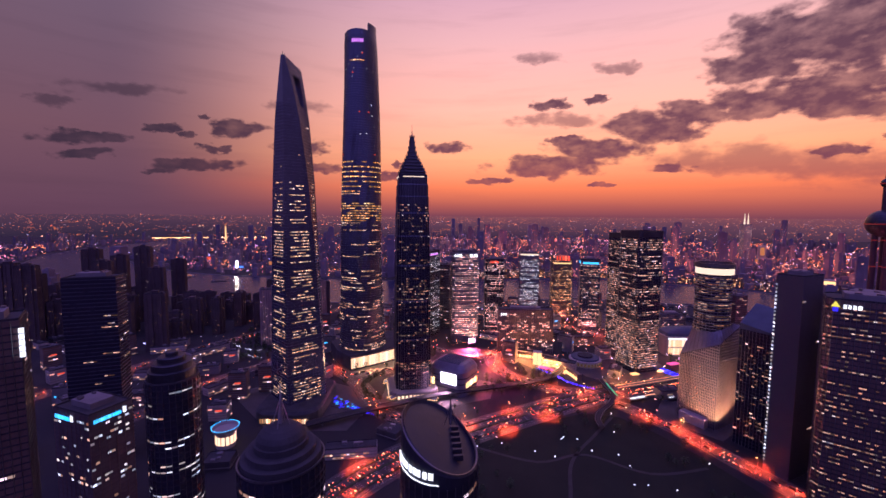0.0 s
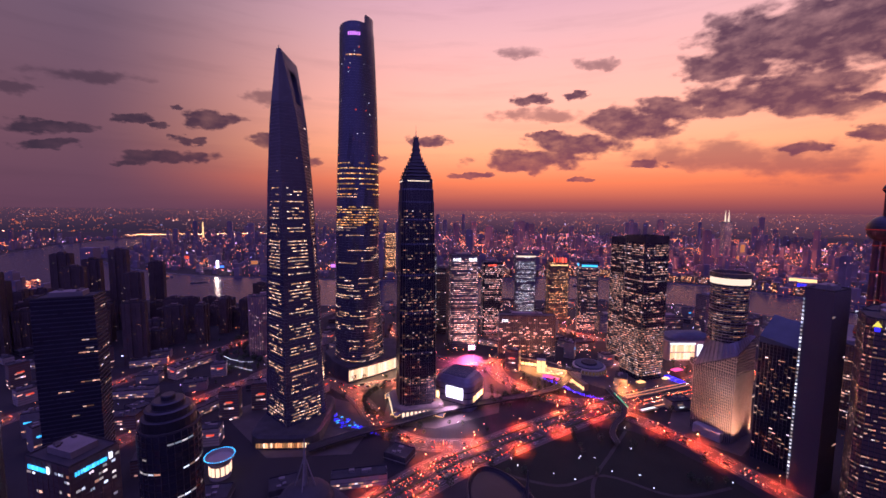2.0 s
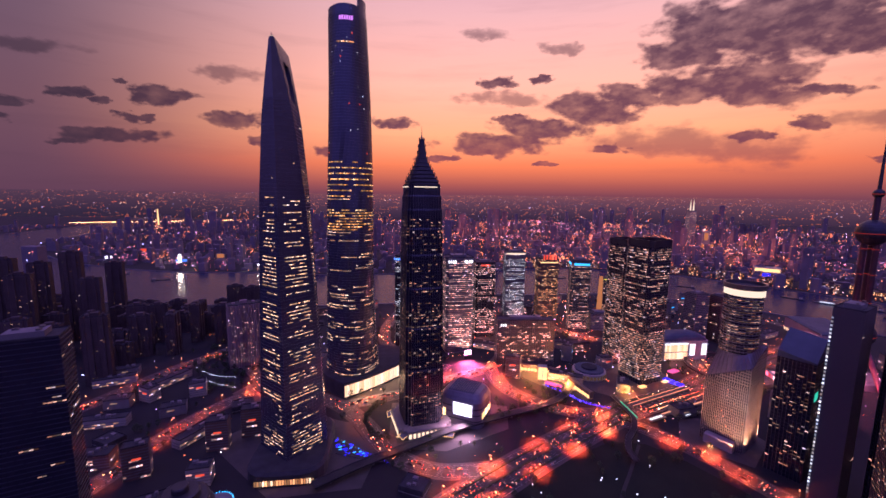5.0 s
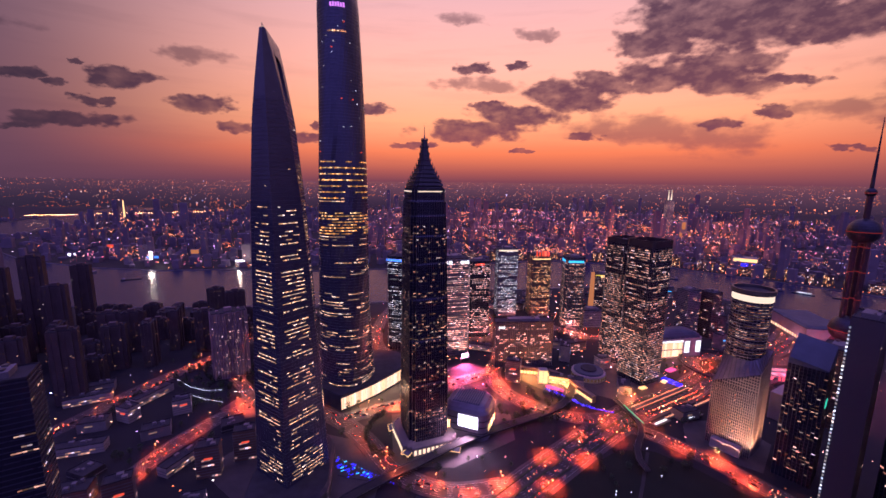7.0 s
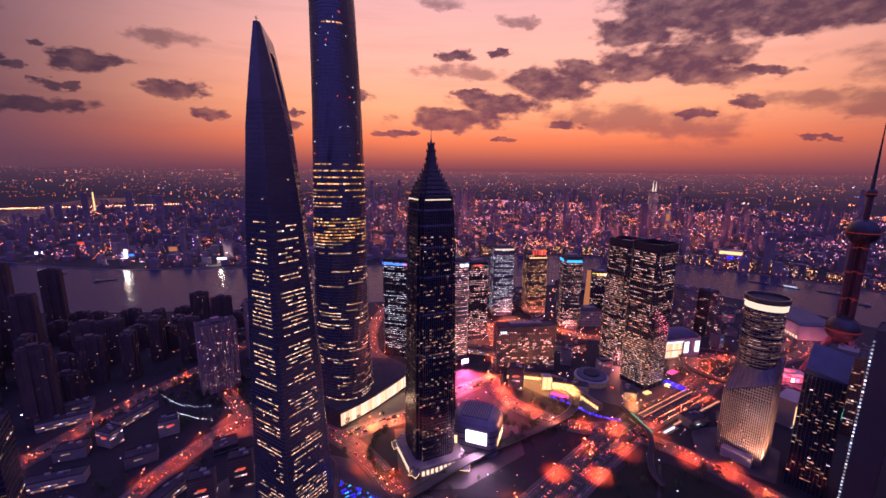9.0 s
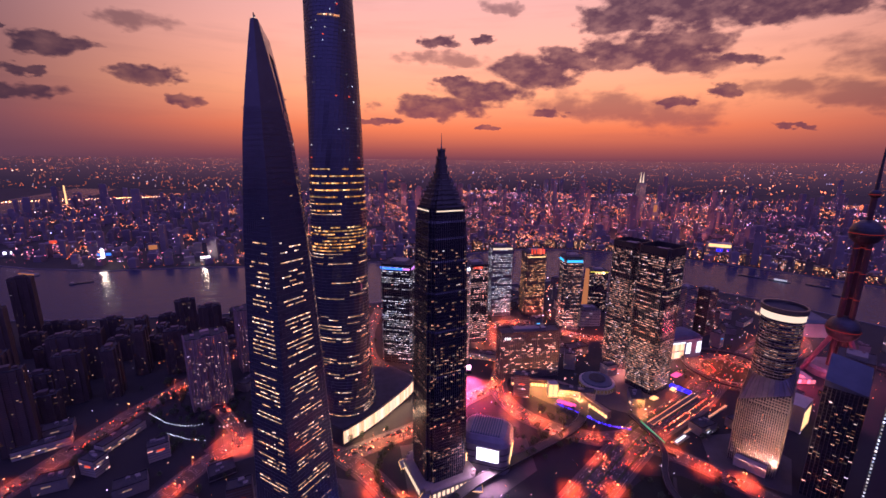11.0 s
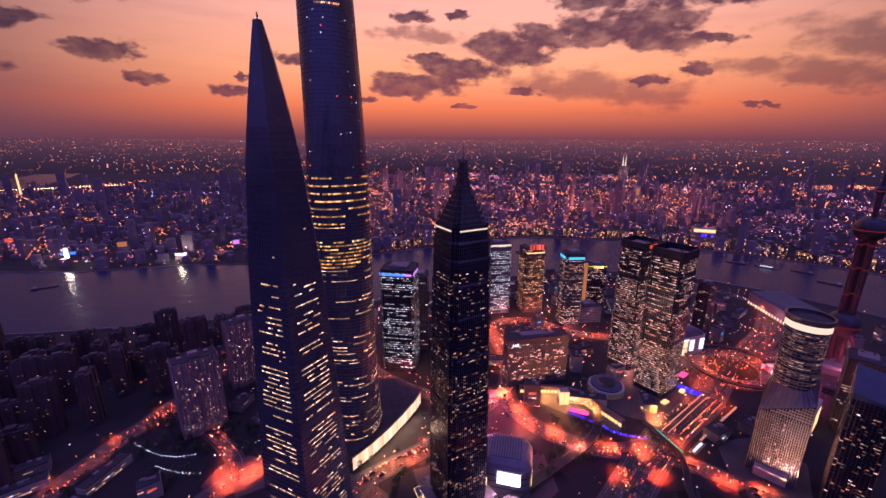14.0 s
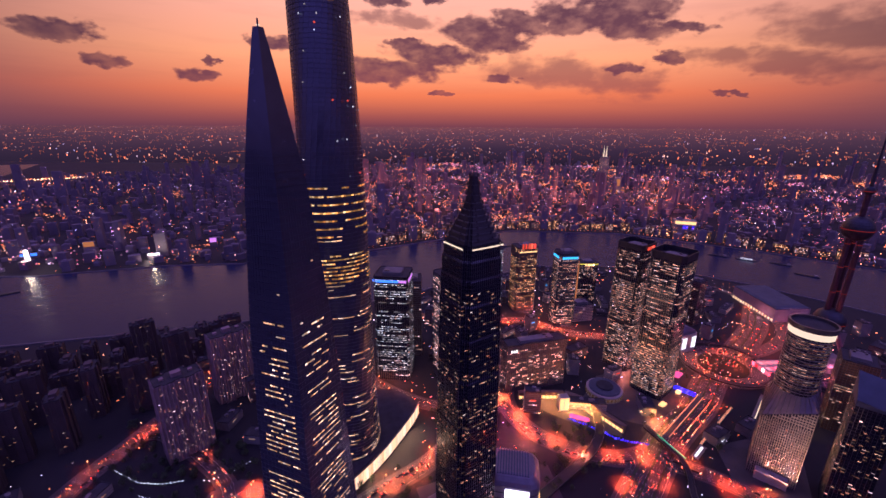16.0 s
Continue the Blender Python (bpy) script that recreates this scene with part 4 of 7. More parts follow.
part("night_lamp", m, "win_cool", root, "single lit panes high on the dark glass", kind="stuff")
for z, x in ((540, -8), (470, 4), (395, 30), (395, -30), (470, 20), (575, 10)):
    m = Mesh()
    m.ball((x, -math.sqrt(max((RAD(z) * 1.055) ** 2 - x * x, 1)) - 0.6, z), 1.0, 8, 6)
    part("beacon", m, "led_red", root, "small red aircraft beacon")

# pagoda-like stepped tower
STEPS = [(0, 27.0), (90, 27.0), (92, 26.4), (150, 26.4), (152, 25.7), (205, 25.7), (207, 25.0), (250, 25.0), (252, 24.3), (285, 24.3), (287, 23.5), (310, 23.5), (312, 22.7), (328, 22.7), (330, 21.4), (343, 21.4)]
SHAFT = table(STEPS)


def notched(a, n):
    pts = []
    for k in range(4):
        t = k * math.pi / 2
        c, s = math.cos(t), math.sin(t)
        for x, y in ((a, -(a - 2 * n)), (a, a - 2 * n), (a - n, a - 2 * n), (a - n, a - n), (a - 2 * n, a - n)):
            pts.append((x * c - y * s, x * s + y * c))
    return pts


def pagoda(z):
    a = SHAFT(z)
    return notched(a, a * 0.13)


root = thing("pagoda_tower", "dark stepped skyscraper with a pagoda-like crown and needle spire", "skyscraper", pose(-49, 631, 0, 0, 0, 11))
skyscraper(root, pagoda, [z for z, _ in STEPS], "glass_dark", "dark_metal", "metal", 4.0, 2.6, 2.6, 0.3, 1, 0.8,
           lit_fn=lambda z, row: row * (0.32 if z < 215 else 0.16 if z < 300 else 0.05), belts=((60, 66), (125, 131), (190, 196)), win="win_dim", one="one_dim", singles=200, seed=15, run=1, wh=1.1)
m = Mesh()
pin = Mesh()
for zb, zt, a in ((343, 348, 20.6), (348, 353, 18.8), (353, 358, 16.4), (358, 363, 14.0), (363, 368, 11.6), (368, 373, 9.4), (373, 379, 7.2), (379, 386, 5.6), (386, 395, 4.6), (395, 403, 3.5)):
    p = notched(a, a * 0.13)
    m.loft([ring(p, zb), ring([(x * 0.92, y * 0.92) for x, y in p], zt - 1.2), ring([(x * 1.02, y * 1.02) for x, y in p], zt - 0.6), ring([(x * 0.95, y * 0.95) for x, y in p], zt)])
    for sx, sy in ((1, 1), (1, -1), (-1, 1), (-1, -1)):
        for u, v in ((0.86, 0.86), (0.98, 0.4), (0.4, 0.98)):
            pin.box(sx * a * u, sy * a * v, zt - 1.0, 0.9 + a * 0.035, 0.9 + a * 0.035, 3.6, 0, 0.25)
part("crown", m, "crown_steel", root, "tiers of the stepped crown")
part("pinnacle", pin, "crown_steel", root, "small pinnacles on the crown's tiers", kind="stuff")
m = Mesh()
m.tube([(0, 0, 402), (0, 0, 406), (0, 0, 409), (0, 0, 421)], [1.8, 1.0, 0.5, 0.15], 8)
part("spire", m, "metal", root)
for k in range(4):
    t = k * math.pi / 2
    m = Mesh()
    m.box(21.8 * math.sin(t), -21.8 * math.cos(t), 339.8, 31, 0.8, 1.3, t)
    part("cornice_light", m, "led_cream", root, "bright line of light under the crown")
m = Mesh()
p = notched(38, 5)
m.loft([ring(p, 0), ring(p, 11), ring([(x * 0.95, y * 0.95) for x, y in p], 12)])
part("podium", m, "pier_stone", root)
m = Mesh()
for k in range(4):
    t = k * math.pi / 2
    for i in range(9):
        x, y = -24 + 6 * i, -38.4
        m.box(x * math.cos(t) - y * math.sin(t), x * math.sin(t) + y * math.cos(t), 1.5, 3.6, 0.5, 6.5, t)
part("podium_window", m, "hall", root, "lit entrance glass", kind="stuff")


# ---------------------------------------------------------------- office towers round them
def office(cx, cy, rot, outline, h, label, body="glass_dark", band="dark_metal", rib="metal", lit=0.3, win="win_warm", one="win_one", singles=40, seed=1, floor=4.2, bay=3.4, rib_bay=3.6,
           belts=(), zs=None, top_box=True, name="office_tower", roof="roof", run=3, group="", z_lit=(6, 1e9), lit_fn=None, wh=1.7):
    root = thing(name, label, "skyscraper", pose(cx, cy, 0, 0, 0, rot), group)
    sec = outline if callable(outline) else fixed(outline)
    skyscraper(root, sec, zs or [0, h * 0.5, h], body, band, rib, floor, bay, rib_bay, lit=lit, belts=belts, win=win, one=one, singles=singles, seed=seed, roof=roof, run=run, z_lit=z_lit, lit_fn=lit_fn, wh=wh)
    if top_box:
        q = Mesh()
        p = [(x * 0.55, y * 0.55) for x, y in sec(h)]
        q.loft([ring(p, h + 0.3), ring(p, h + 5)])
        part("plant_room", q, "concrete", root)
        rng = random.Random(seed)
        for k in range(3):
            px, py = p[rng.randrange(len(p))]
            q = Mesh()
            q.box(px * 0.6 + rng.uniform(-2, 2), py * 0.6 + rng.uniform(-2, 2), h + 5, rng.uniform(2, 5), rng.uniform(2, 4), rng.uniform(1, 2.5))
            part("roof_unit", q, "metal", root)
    return root


# white-signed tower and its neighbour behind the pagoda tower
t = office(50, 908, 4, rect(58, 48, 5), 202, "grey office tower crowned by two white signs, floodlit at its base", lit=2.0, seed=21, body="glass_grey", win="win_pink", one="one_pink", run=8, wh=1.4)
sign_bars(t, (-26, -25, 192), (1, 0, 0), (0, 0, 1), 18, 6, "led_white", 4, 1)
sign_bars(t, (8, -25, 192), (1, 0, 0), (0, 0, 1), 18, 6, "led_white", 4, 2)
t = office(128, 995, 0, rect(46, 40, 3), 176, "dark office tower with a small red rooftop sign", lit=1.2, seed=22, win="win_pink", one="one_pink", run=4, wh=1.4)
sign_bars(t, (-12, -20.6, 168), (1, 0, 0), (0, 0, 1), 22, 5, "led_red", 6, 3)
t = office(243, 1128, -8, rect(52, 42), 180, "slim office tower brightly lit on every floor", lit=2.4, seed=23, win="win_cool", body="glass_grey", run=10, wh=1.5)
q = Mesh()
q.box(0, -21.6, 175, 50, 1, 4)
part("cornice_light", q, "led_cream", t, "bright cornice light")
t = office(330, 1112, -8, rect(54, 44, 4), 166, "amber-lit office tower with a red and gold rooftop sign", lit=1.3, win="win_amber", one="win_one_amber", wh=1.3, run=5, seed=24, body="brown", band="brown")
sign_bars(t, (-16, -22.6, 163), (1, 0, 0), (0, 0, 1), 38, 14, "led_red", 5, 4)
q = Mesh()
q.box(0, -22.4, 154, 46, 1, 2.5)
part("cornice_light", q, "led_gold", t, "golden cornice light")
t = office(370, 1003, -14, rect(46, 42, 6), 177, "office tower with a glowing blue-white crown", lit=1.5, seed=25, body="glass_navy", run=6, wh=1.3)
q = Mesh()
q.box(0, -21.6, 166, 36, 1, 5)
q.box(-23.4, 0, 166, 1, 30, 5)
part("crown_light", q, "led_cyan", t, "blue-white light band round the crown")

# twin rounded towers
t = office(365, 737, 17, rounded(54, 54, 7), 246, "large rounded office tower with many lit floors", lit=2.2, lit_fn=lambda z, row: 2.4 if z < 95 else 0.3 + row * 1.1, seed=31, singles=250, win="win_warm", one="win_one", wh=1.35, zs=[0, 120, 246], body="glass_dark", belts=((97, 102), (185, 190)), run=6)
q = Mesh()
p = rounded(54, 54, 7)
q.loft([ring(p, 246.5, 0.2), ring(p, 258, 0.2), ring(p, 258, -1.0), ring(p, 246.5, -1.0)], cap=False)
part("crown", q, "dark_metal", t, "dark louvred crown screen")
t = office(375, 821, 17, rounded(50, 50, 7), 240, "rounded office tower with a red sign at its crown", lit=2.4, lit_fn=lambda z, row: 1.9 if z < 180 else row * 0.8, seed=32, singles=100, win="win_warm", one="win_one", wh=1.35, body="glass_dark", belts=((97, 102), (185, 190)), run=6)
q = Mesh()
p = rounded(50, 50, 7)
q.loft([ring(p, 240.5, 0.2), ring(p, 250, 0.2), ring(p, 250, -1.0), ring(p, 240.5, -1.0)], cap=False)
part("crown", q, "dark_metal", t, "dark louvred crown screen")
sign_bars(t, (-14, -25.8, 240), (1, 0, 0), (0, 0, 1), 28, 6, "led_red", 5, 6)

# stone tower whose square base is cut away on a slant below a round shaft
t = thing("round_topped_tower", "pale stone tower with square base, round shaft and glowing crown", "skyscraper", pose(372, 545, 0, 0, 0, 28))
skyscraper(t, fixed(rect(50, 50)), [0, 45, 90], "glass_dark", "pier_stone", "pier_stone", 3.9, 2.2, 2.2, 0.75, 1, 0.8, lit=0.1, win="win_dim", one="one_dim", singles=30, seed=41, run=1, wh=1.0)
SIDE = 9
square, high = [], []
for (x0, y0, h0), (x1, y1, h1) in (((25, -25, 136), (25, 25, 110)), ((25, 25, 110), (-25, 25, 90)), ((-25, 25, 90), (-25, -25, 117)), ((-25, -25, 117), (25, -25, 136))):
    for k in range(SIDE):
        f = k / SIDE
        square.append((x0 + (x1 - x0) * f, y0 + (y1 - y0) * f))
        high.append(h0 + (h1 - h0) * f)
cut = [(x, y, z) for (x, y), z in zip(square, high)]
m = Mesh()
m.loft([[(x, y, 89.5) for x, y in square], cut], cap=False)
part("slanted_base", m, "glass_dark", t)
m = Mesh()
for k in range(0, len(square)):
    for u in (0.0, 0.5):
        k2 = (k + 1) % len(square)
        x, y, zt = (cut[k][i] + (cut[k2][i] - cut[k][i]) * u for i in range(3))
        m.box(x * 1.006, y * 1.006, 89.6, 0.8, 0.8, zt - 90)
part("facade_rib", m, "pier_stone", t, kind="stuff")
for zf in range(24, 35):
    z = zf * 3.9
    m = Mesh()
    for k in range(len(square)):
        k2 = (k + 1) % len(square)
        if min(high[k], high[k2]) > z + 0.8:
            m.bar((square[k][0] * 1.004, square[k][1] * 1.004, z), (square[k2][0] * 1.004, square[k2][1] * 1.004, z), 1.3)
    if m.f:
        part("floor_band", m, "pier_stone", t, kind="stuff")
m = Mesh()
round_top = []
for x, y in square:
    a = math.atan2(y, x)
    round_top.append((21.6 * math.cos(a), 21.6 * math.sin(a), max(128, 139 * (0.94 + 0.06 * math.cos(a + 0.8)))))
m.loft([cut, round_top], cap=False)
part("glass_shoulder", m, "glass_grey", t, "ribbed glass shoulder")
m = Mesh()
for k in range(len(cut)):
    m.bar(cut[k], round_top[k], 0.9)
part("shoulder_rib", m, "metal", t, kind="stuff")
skyscraper(t, fixed(ellipse(21.5, 21.5, 32)), [92, 150, 206], "glass_dark", "glass_grey", "metal", 3.9, 3.2, 4.2, 0.3, 1, 0.8, lit=1.6, win="win_dim", singles=0, seed=42, run=9, wh=0.8, z_lit=(122, 204))
q = Mesh()
p = ellipse(22.5, 22.5, 32)
q.loft([ring(p, 206), ring(p, 216), ring(p, 216, -1.5), ring(p, 206, -1.5)], cap=False)
part("crown_ring", q, "led_cream", t, "broad glowing band round the crown")
q = Mesh()
p = ellipse(24, 24, 32)
q.loft([ring(p, 216), ring(p, 221), ring(p, 221, -2), ring(p, 216, -2)], cap=False)
part("crown_rim", q, "metal", t)
q = Mesh()
q.loft([ring(ellipse(23.5, 23.5, 32), 214.5), ring(ellipse(23.5, 23.5, 32), 217)])
part("roof_deck", q, "roof", t)
q = Mesh()
q.loft([ring(rect(70, 34), 0), ring(rect(70, 34), 12), ring(rect(68, 32), 13)])
part("podium", q, "stone", t)

# slab hotel with its lit sign
t = office(172, 824, -6, rect(112, 26), 90, "broad slab hotel with a small lit sign", body="plaster", band="plaster", rib="concrete", lit=0.22, seed=51, floor=3.4, bay=3.6, singles=60, win="win_pink", one="one_pink", run=2, wh=1.3)
sign_bars(t, (-50, -13.4, 78), (1, 0, 0), (0, 0, 1), 12, 5, "led_white", 3, 8)

# tower with blue roof lights beyond the twisting tower
t = office(-45, 950, -27, rect(60, 54, 4), 200, "dark office tower with blue and magenta roof lights", lit=1.3, seed=61, singles=120, win="win_cool", run=6, wh=1.2)
for x, y, w, d, mm in ((-6, -27.6, 40, 1, "blue_sign"), (21, -27.6, 13, 1, "led_pink"), (30.6, -6, 1, 36, "led_pink"), (-30.6, 0, 1, 50, "blue_sign")):
    q = Mesh()
    q.box(x, y, 191, w, d, 4)
    part("roof_light", q, mm, t, "coloured roof-edge light")
office(10, 1010, -20, rect(30, 46), 160, "slim pale residential tower", body="plaster", band="concrete", lit=0.12, seed=62, singles=0)

# leaning golden-edged tower near the river
t = office(505, 1085, -20, rect(46, 34), 112, "office tower with a golden slanting edge of light", lit=0.5, seed=63, singles=40)
# the fin's golden floodlight is painted on as emission
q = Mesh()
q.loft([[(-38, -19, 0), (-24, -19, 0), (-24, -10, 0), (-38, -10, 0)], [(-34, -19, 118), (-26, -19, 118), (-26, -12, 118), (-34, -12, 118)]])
part("edge_fin", q, "amber_face", t, "golden fin with floodlight painted as its own glow")
q = Mesh()
q.box(0, -17.4, 109, 46, 0.8, 2.2)
q.box(23.4, 0, 109, 0.8, 34, 2.2)
part("cornice_light", q, "led_yellow", t, "yellow lit roof edge")
sign_bars(t, (-10, -17.6, 105), (1, 0, 0), (0, 0, 1), 26, 6, "led_gold", 4, 9)

# towers at the park's far side
t = office(384, 427, -65.5, rect(24, 40), 221, "tall smooth grey slab tower with a vertical line of lights", lit=0.02, seed=71, singles=10, body="concrete_pale", band=None, rib=None)
q = Mesh()
for k in range(48):
    q.box(-11.2, -20.4, 12 + k * 4.2, 1.5, 0.5, 2.0)
part("window_column", q, "win_cool", t, "vertical line of lit windows", kind="stuff")
t = office(392, 479, 28, rect(36, 36), 145, "dark office tower under a slanting blue-grey glass roof", lit=0.25, seed=72, singles=80, top_box=False, win="win_dim", one="one_pink", run=1, wh=1.0)
q = Mesh()
q.loft([[(-18, -18, 145.2), (18, -18, 145.2), (18, 18, 145.2), (-18, 18, 145.2)], [(-18, -17.9, 147), (18, -17.9, 168), (18, 18, 174), (-18, 18, 153)]])
part("slanted_roof", q, "blue_roof", t, "slanting blue-grey roof")
q = Mesh()
q.box(-6, -18.3, 100, 12, 0.5, 10)
part("green_sign", q, "led_green", t, "dim green sign")
t = office(425, 395, 28, rect(44, 44, 6), 205, "dark tower with rounded shoulders and few lit windows", lit=0.1, seed=73, singles=60)
t = office(372, 347, -40, rect(54, 40, 5), 211, "dark residential tower with scattered lit windows", lit=0.5, seed=74, singles=120, body="brown", bay=2.4, wh=1.0, run=1, win="win_dim")
q = Mesh()
q.loft([[(-24, -20.6, 205), (-18, -20.6, 205), (-21, -20.6, 210)], [(-24, -21.4, 205), (-18, -21.4, 205), (-21, -21.4, 210)]])
part("sign_triangle", q, "led_yellow", t, "yellow triangle of the rooftop sign")
q = Mesh()
q.box(-21, -21.2, 201, 3.4, 0.6, 3.4)
part("sign_square", q, "led_blue", t, "blue square of the rooftop sign")
sign_bars(t, (-16, -20.6, 204), (1, 0, 0), (0, 0, 1), 12, 3.4, "led_white", 4, 12)
office(440, 300, 28, rect(50, 40, 5), 170, "dark residential tower with scattered lit windows", lit=0.25, seed=75, singles=60, body="brown")
office(560, 560, 28, rect(46, 40), 120, "brown office block with regular lit windows", lit=0.3, seed=76, singles=40, body="brown")

# foreground towers
t = office(-286.5, 318, -20, rect(44, 31), 126, "dark office block with cyan roof-edge signs on two sides", lit=0.2, seed=81, singles=120, body="plaster", band="plaster", rib="brown", win="win_cool", run=1, bay=2.9, rib_bay=5.8, wh=1.8)
for org, al, w in (((-19, -15.9, 118.5), (1, 0, 0), 19), ((22.4, -12.5, 118.5), (0, 1, 0), 20)):
    sign_bars(t, org, al, (0, 0, 1), w, 3.0, "led_cyan", 12, 7)
    sign_bars(t, Vector(org) + Vector(al) * (w + 0.8), al, (0, 0, 1), 3.4, 5, "led_white", 1, 7, "sign_mark")
t = office(-198, 286, 0, ellipse(17, 17, 28), 162, "round tower with balcony rings and scattered lit floors", lit=0.4, seed=82, singles=80, win="win_cool", run=4, floor=4.4, top_box=False, body="glass_dark", band="dark_metal", wh=1.1)
q = Mesh()
for r, za, zb in ((15, 162, 169), (13, 169, 174), (9, 174, 178), (4, 178, 181)):
    q.loft([ring(ellipse(r, r), za), ring(ellipse(r, r), zb), ring(ellipse(r * 0.9, r * 0.9), zb + 0.6)])
part("domed_top", q, "dark_metal", t)
t = office(-98, 235, 0, ellipse(25, 25, 32), 132, "round tower under a stepped dome with a lattice mast", lit=0.12, seed=83, singles=40, top_box=False)
q = Mesh()
for r, za, zb in ((23.4, 132, 137), (20, 137, 141), (15.6, 141, 145)):
    q.loft([ring(ellipse(r, r, 32), za), ring(ellipse(r, r, 32), zb), ring(ellipse(r - 1.5, r - 1.5, 32), zb + 0.4)])
q.loft([ring(ellipse(14.6 * math.cos(a), 14.6 * math.cos(a), 32), 145 + 10 * math.sin(a)) for a in (0, 0.3, 0.6, 0.9, 1.2, 1.5)])
part("dome", q, "roof", t)
q = Mesh()
q.loft([ring(ellipse(24.5, 24.5, 40), 133), ring(ellipse(25.3, 25.3, 40), 133), ring(ellipse(25.3, 25.3, 40), 134.2), ring(ellipse(24.5, 24.5, 40), 134.2)], cap=False)
part("dome_ring", q, "metal", t)
q = Mesh()
q.tube([(0, 0, 153), (0, 0, 166), (0, 0, 180)], [1.5, 0.9, 0.3], 6)
for k in range(4):
    a = k * math.pi / 2
    q.bar((6 * math.cos(a), 6 * math.sin(a), 152), (0.6 * math.cos(a), 0.6 * math.sin(a), 169), 0.5)
part("mast", q, "concrete", t)
t = office(-1, 180, 0, ellipse(18, 23, 32), 168, "dark elliptical tower with a curved white roof-edge sign and mast", lit=0.06, seed=84, singles=30, top_box=False, body="dark_glass")
OVAL = ellipse(18, 23, 40)


def slanted(k, z0, fall):
    """The oval scaled by k, its height falling towards the near side."""
    return [(x * k, y * k, z0 + fall * (0.3 * y / 23 - 0.9 * x / 18)) for x, y in OVAL]


q = Mesh()
q.loft([[(x, y, 167.8) for x, y in OVAL], slanted(1.0, 177, 8.0), slanted(0.985, 179.0, 10.0), slanted(0.93, 179.8, 10.6), slanted(0.90, 178.2, 10.4), slanted(0.6, 178.6, 7.0), slanted(0.3, 178.8, 3.6), slanted(0.02, 179.0, 0.3)])
part("roof_shell", q, "dark_glass", t)
for k in range(7):
    q = Mesh()
    q.loft([[(x * 1.006, y * 1.006, 160.9 + 1.05 * k) for x, y in OVAL], [(x * 1.008, y * 1.008, 161.3 + 1.05 * k) for x, y in OVAL]], cap=False)
    part("roof_louvre", q, "dark_metal", t)
for k in range(6):
    q = Mesh()
    q.box(8.5 - 0.3 * k, -9.5 + 3.8 * k, 172.6 + 0.6 * k, 4.2, 1.3, 2.6, 0.15)
    part("roof_unit", q, "dark_metal", t)
q = Mesh()
q.loft([[(x, y, z) for x, y, z in slanted(0.985, 179.2, 10.0)], [(x, y, z) for x, y, z in slanted(0.985, 179.7, 10.0)], [(x, y, z) for x, y, z in slanted(0.96, 179.9, 10.2)]], cap=False)
part("roof_rim", q, "metal", t)
q = Mesh()
q.tube([(5, -3, 186), (5, -3, 193), (5, -3, 200)], [0.9, 0.5, 0.15], 6)
for k in range(4):
    a = k * math.pi / 2
    q.bar((5 + 3 * math.cos(a), -3 + 3 * math.sin(a), 185), (5, -3, 195), 0.3)
part("mast", q, "metal", t)
for k in range(9):
    a = 2 * math.pi * (17.3 + 0.68 * k) / 32
    b = a + 2 * math.pi * (0.34 + 0.12 * (k % 3)) / 32
    q = Mesh()
    q.loft([[(18.1 * math.cos(x), 23.1 * math.sin(x), 172.4), (18.6 * math.cos(x), 23.6 * math.sin(x), 172.4), (18.6 * math.cos(x), 23.6 * math.sin(x), 175.2), (18.1 * math.cos(x), 23.1 * math.sin(x), 175.2)] for x in (a, b)])
    part("sign_character", q, "led_white", t, "glowing white sign character")
q = Mesh()
for k in range(16, 24):
    a, b = 2 * math.pi * k / 32, 2 * math.pi * (k + 1) / 32
    q.loft([[(18.3 * math.cos(x), 23.3 * math.sin(x), 170.2), (18.6 * math.cos(x), 23.6 * math.sin(x), 170.2), (18.6 * math.cos(x), 23.6 * math.sin(x), 170.5), (18.3 * math.cos(x), 23.3 * math.sin(x), 170.5)] for x in (a, b)])
part("light_line", q, "led_white", t, "thin white line of light")
t = office(-386, 440, 20, rect(48, 28), 212, "tall dark slab tower with a few lit floors", lit=0.08, seed=85, singles=80, run=6, bay=3, wh=1.1, rib=None, band="spandrel", win="win_dim")
t = office(-272, 235, 40, rect(30, 30), 218, "dark tower with a vertical white lamp at its corner", lit=0.06, seed=86, singles=20, body="brown")
for k in range(5):
    q = Mesh()
    q.box(15.6, -15.6, 196 + 3.6 * k, 2.2, 2.2, 2.8)
    part("corner_lamp", q, "led_white", t, "white corner lamp")

# round drum pavilion with a ring of lights
t = thing("drum_pavilion", "low round pavilion with a lit drum and blue roof ring", "pavilion", pose(-264, 470, 0))
q = Mesh()
q.loft([ring(ellipse(11, 11), 0), ring(ellipse(11, 11), 18), ring(ellipse(14, 14), 20), ring(ellipse(15, 15), 24), ring(ellipse(14.4, 14.4), 24), ring(ellipse(13, 13), 20.5)])
part("drum", q, "stone", t)
q = Mesh()
for k in range(36):
    a = 2 * math.pi * k / 36
    q.box(15.2 * math.cos(a), 15.2 * math.sin(a), 24.1, 0.9, 0.9, 0.7, a)
part("ring_light", q, "led_cyan", t, "ring of small blue-white lamps", kind="stuff")
q = Mesh()
for k in range(14):
    a = 2 * math.pi * k / 14
    q.box(11.1 * math.cos(a), 11.1 * math.sin(a), 5, 0.5, 3.6, 10, a)
part("lit_panel", q, "hall", t, "glowing wall panels", kind="stuff")


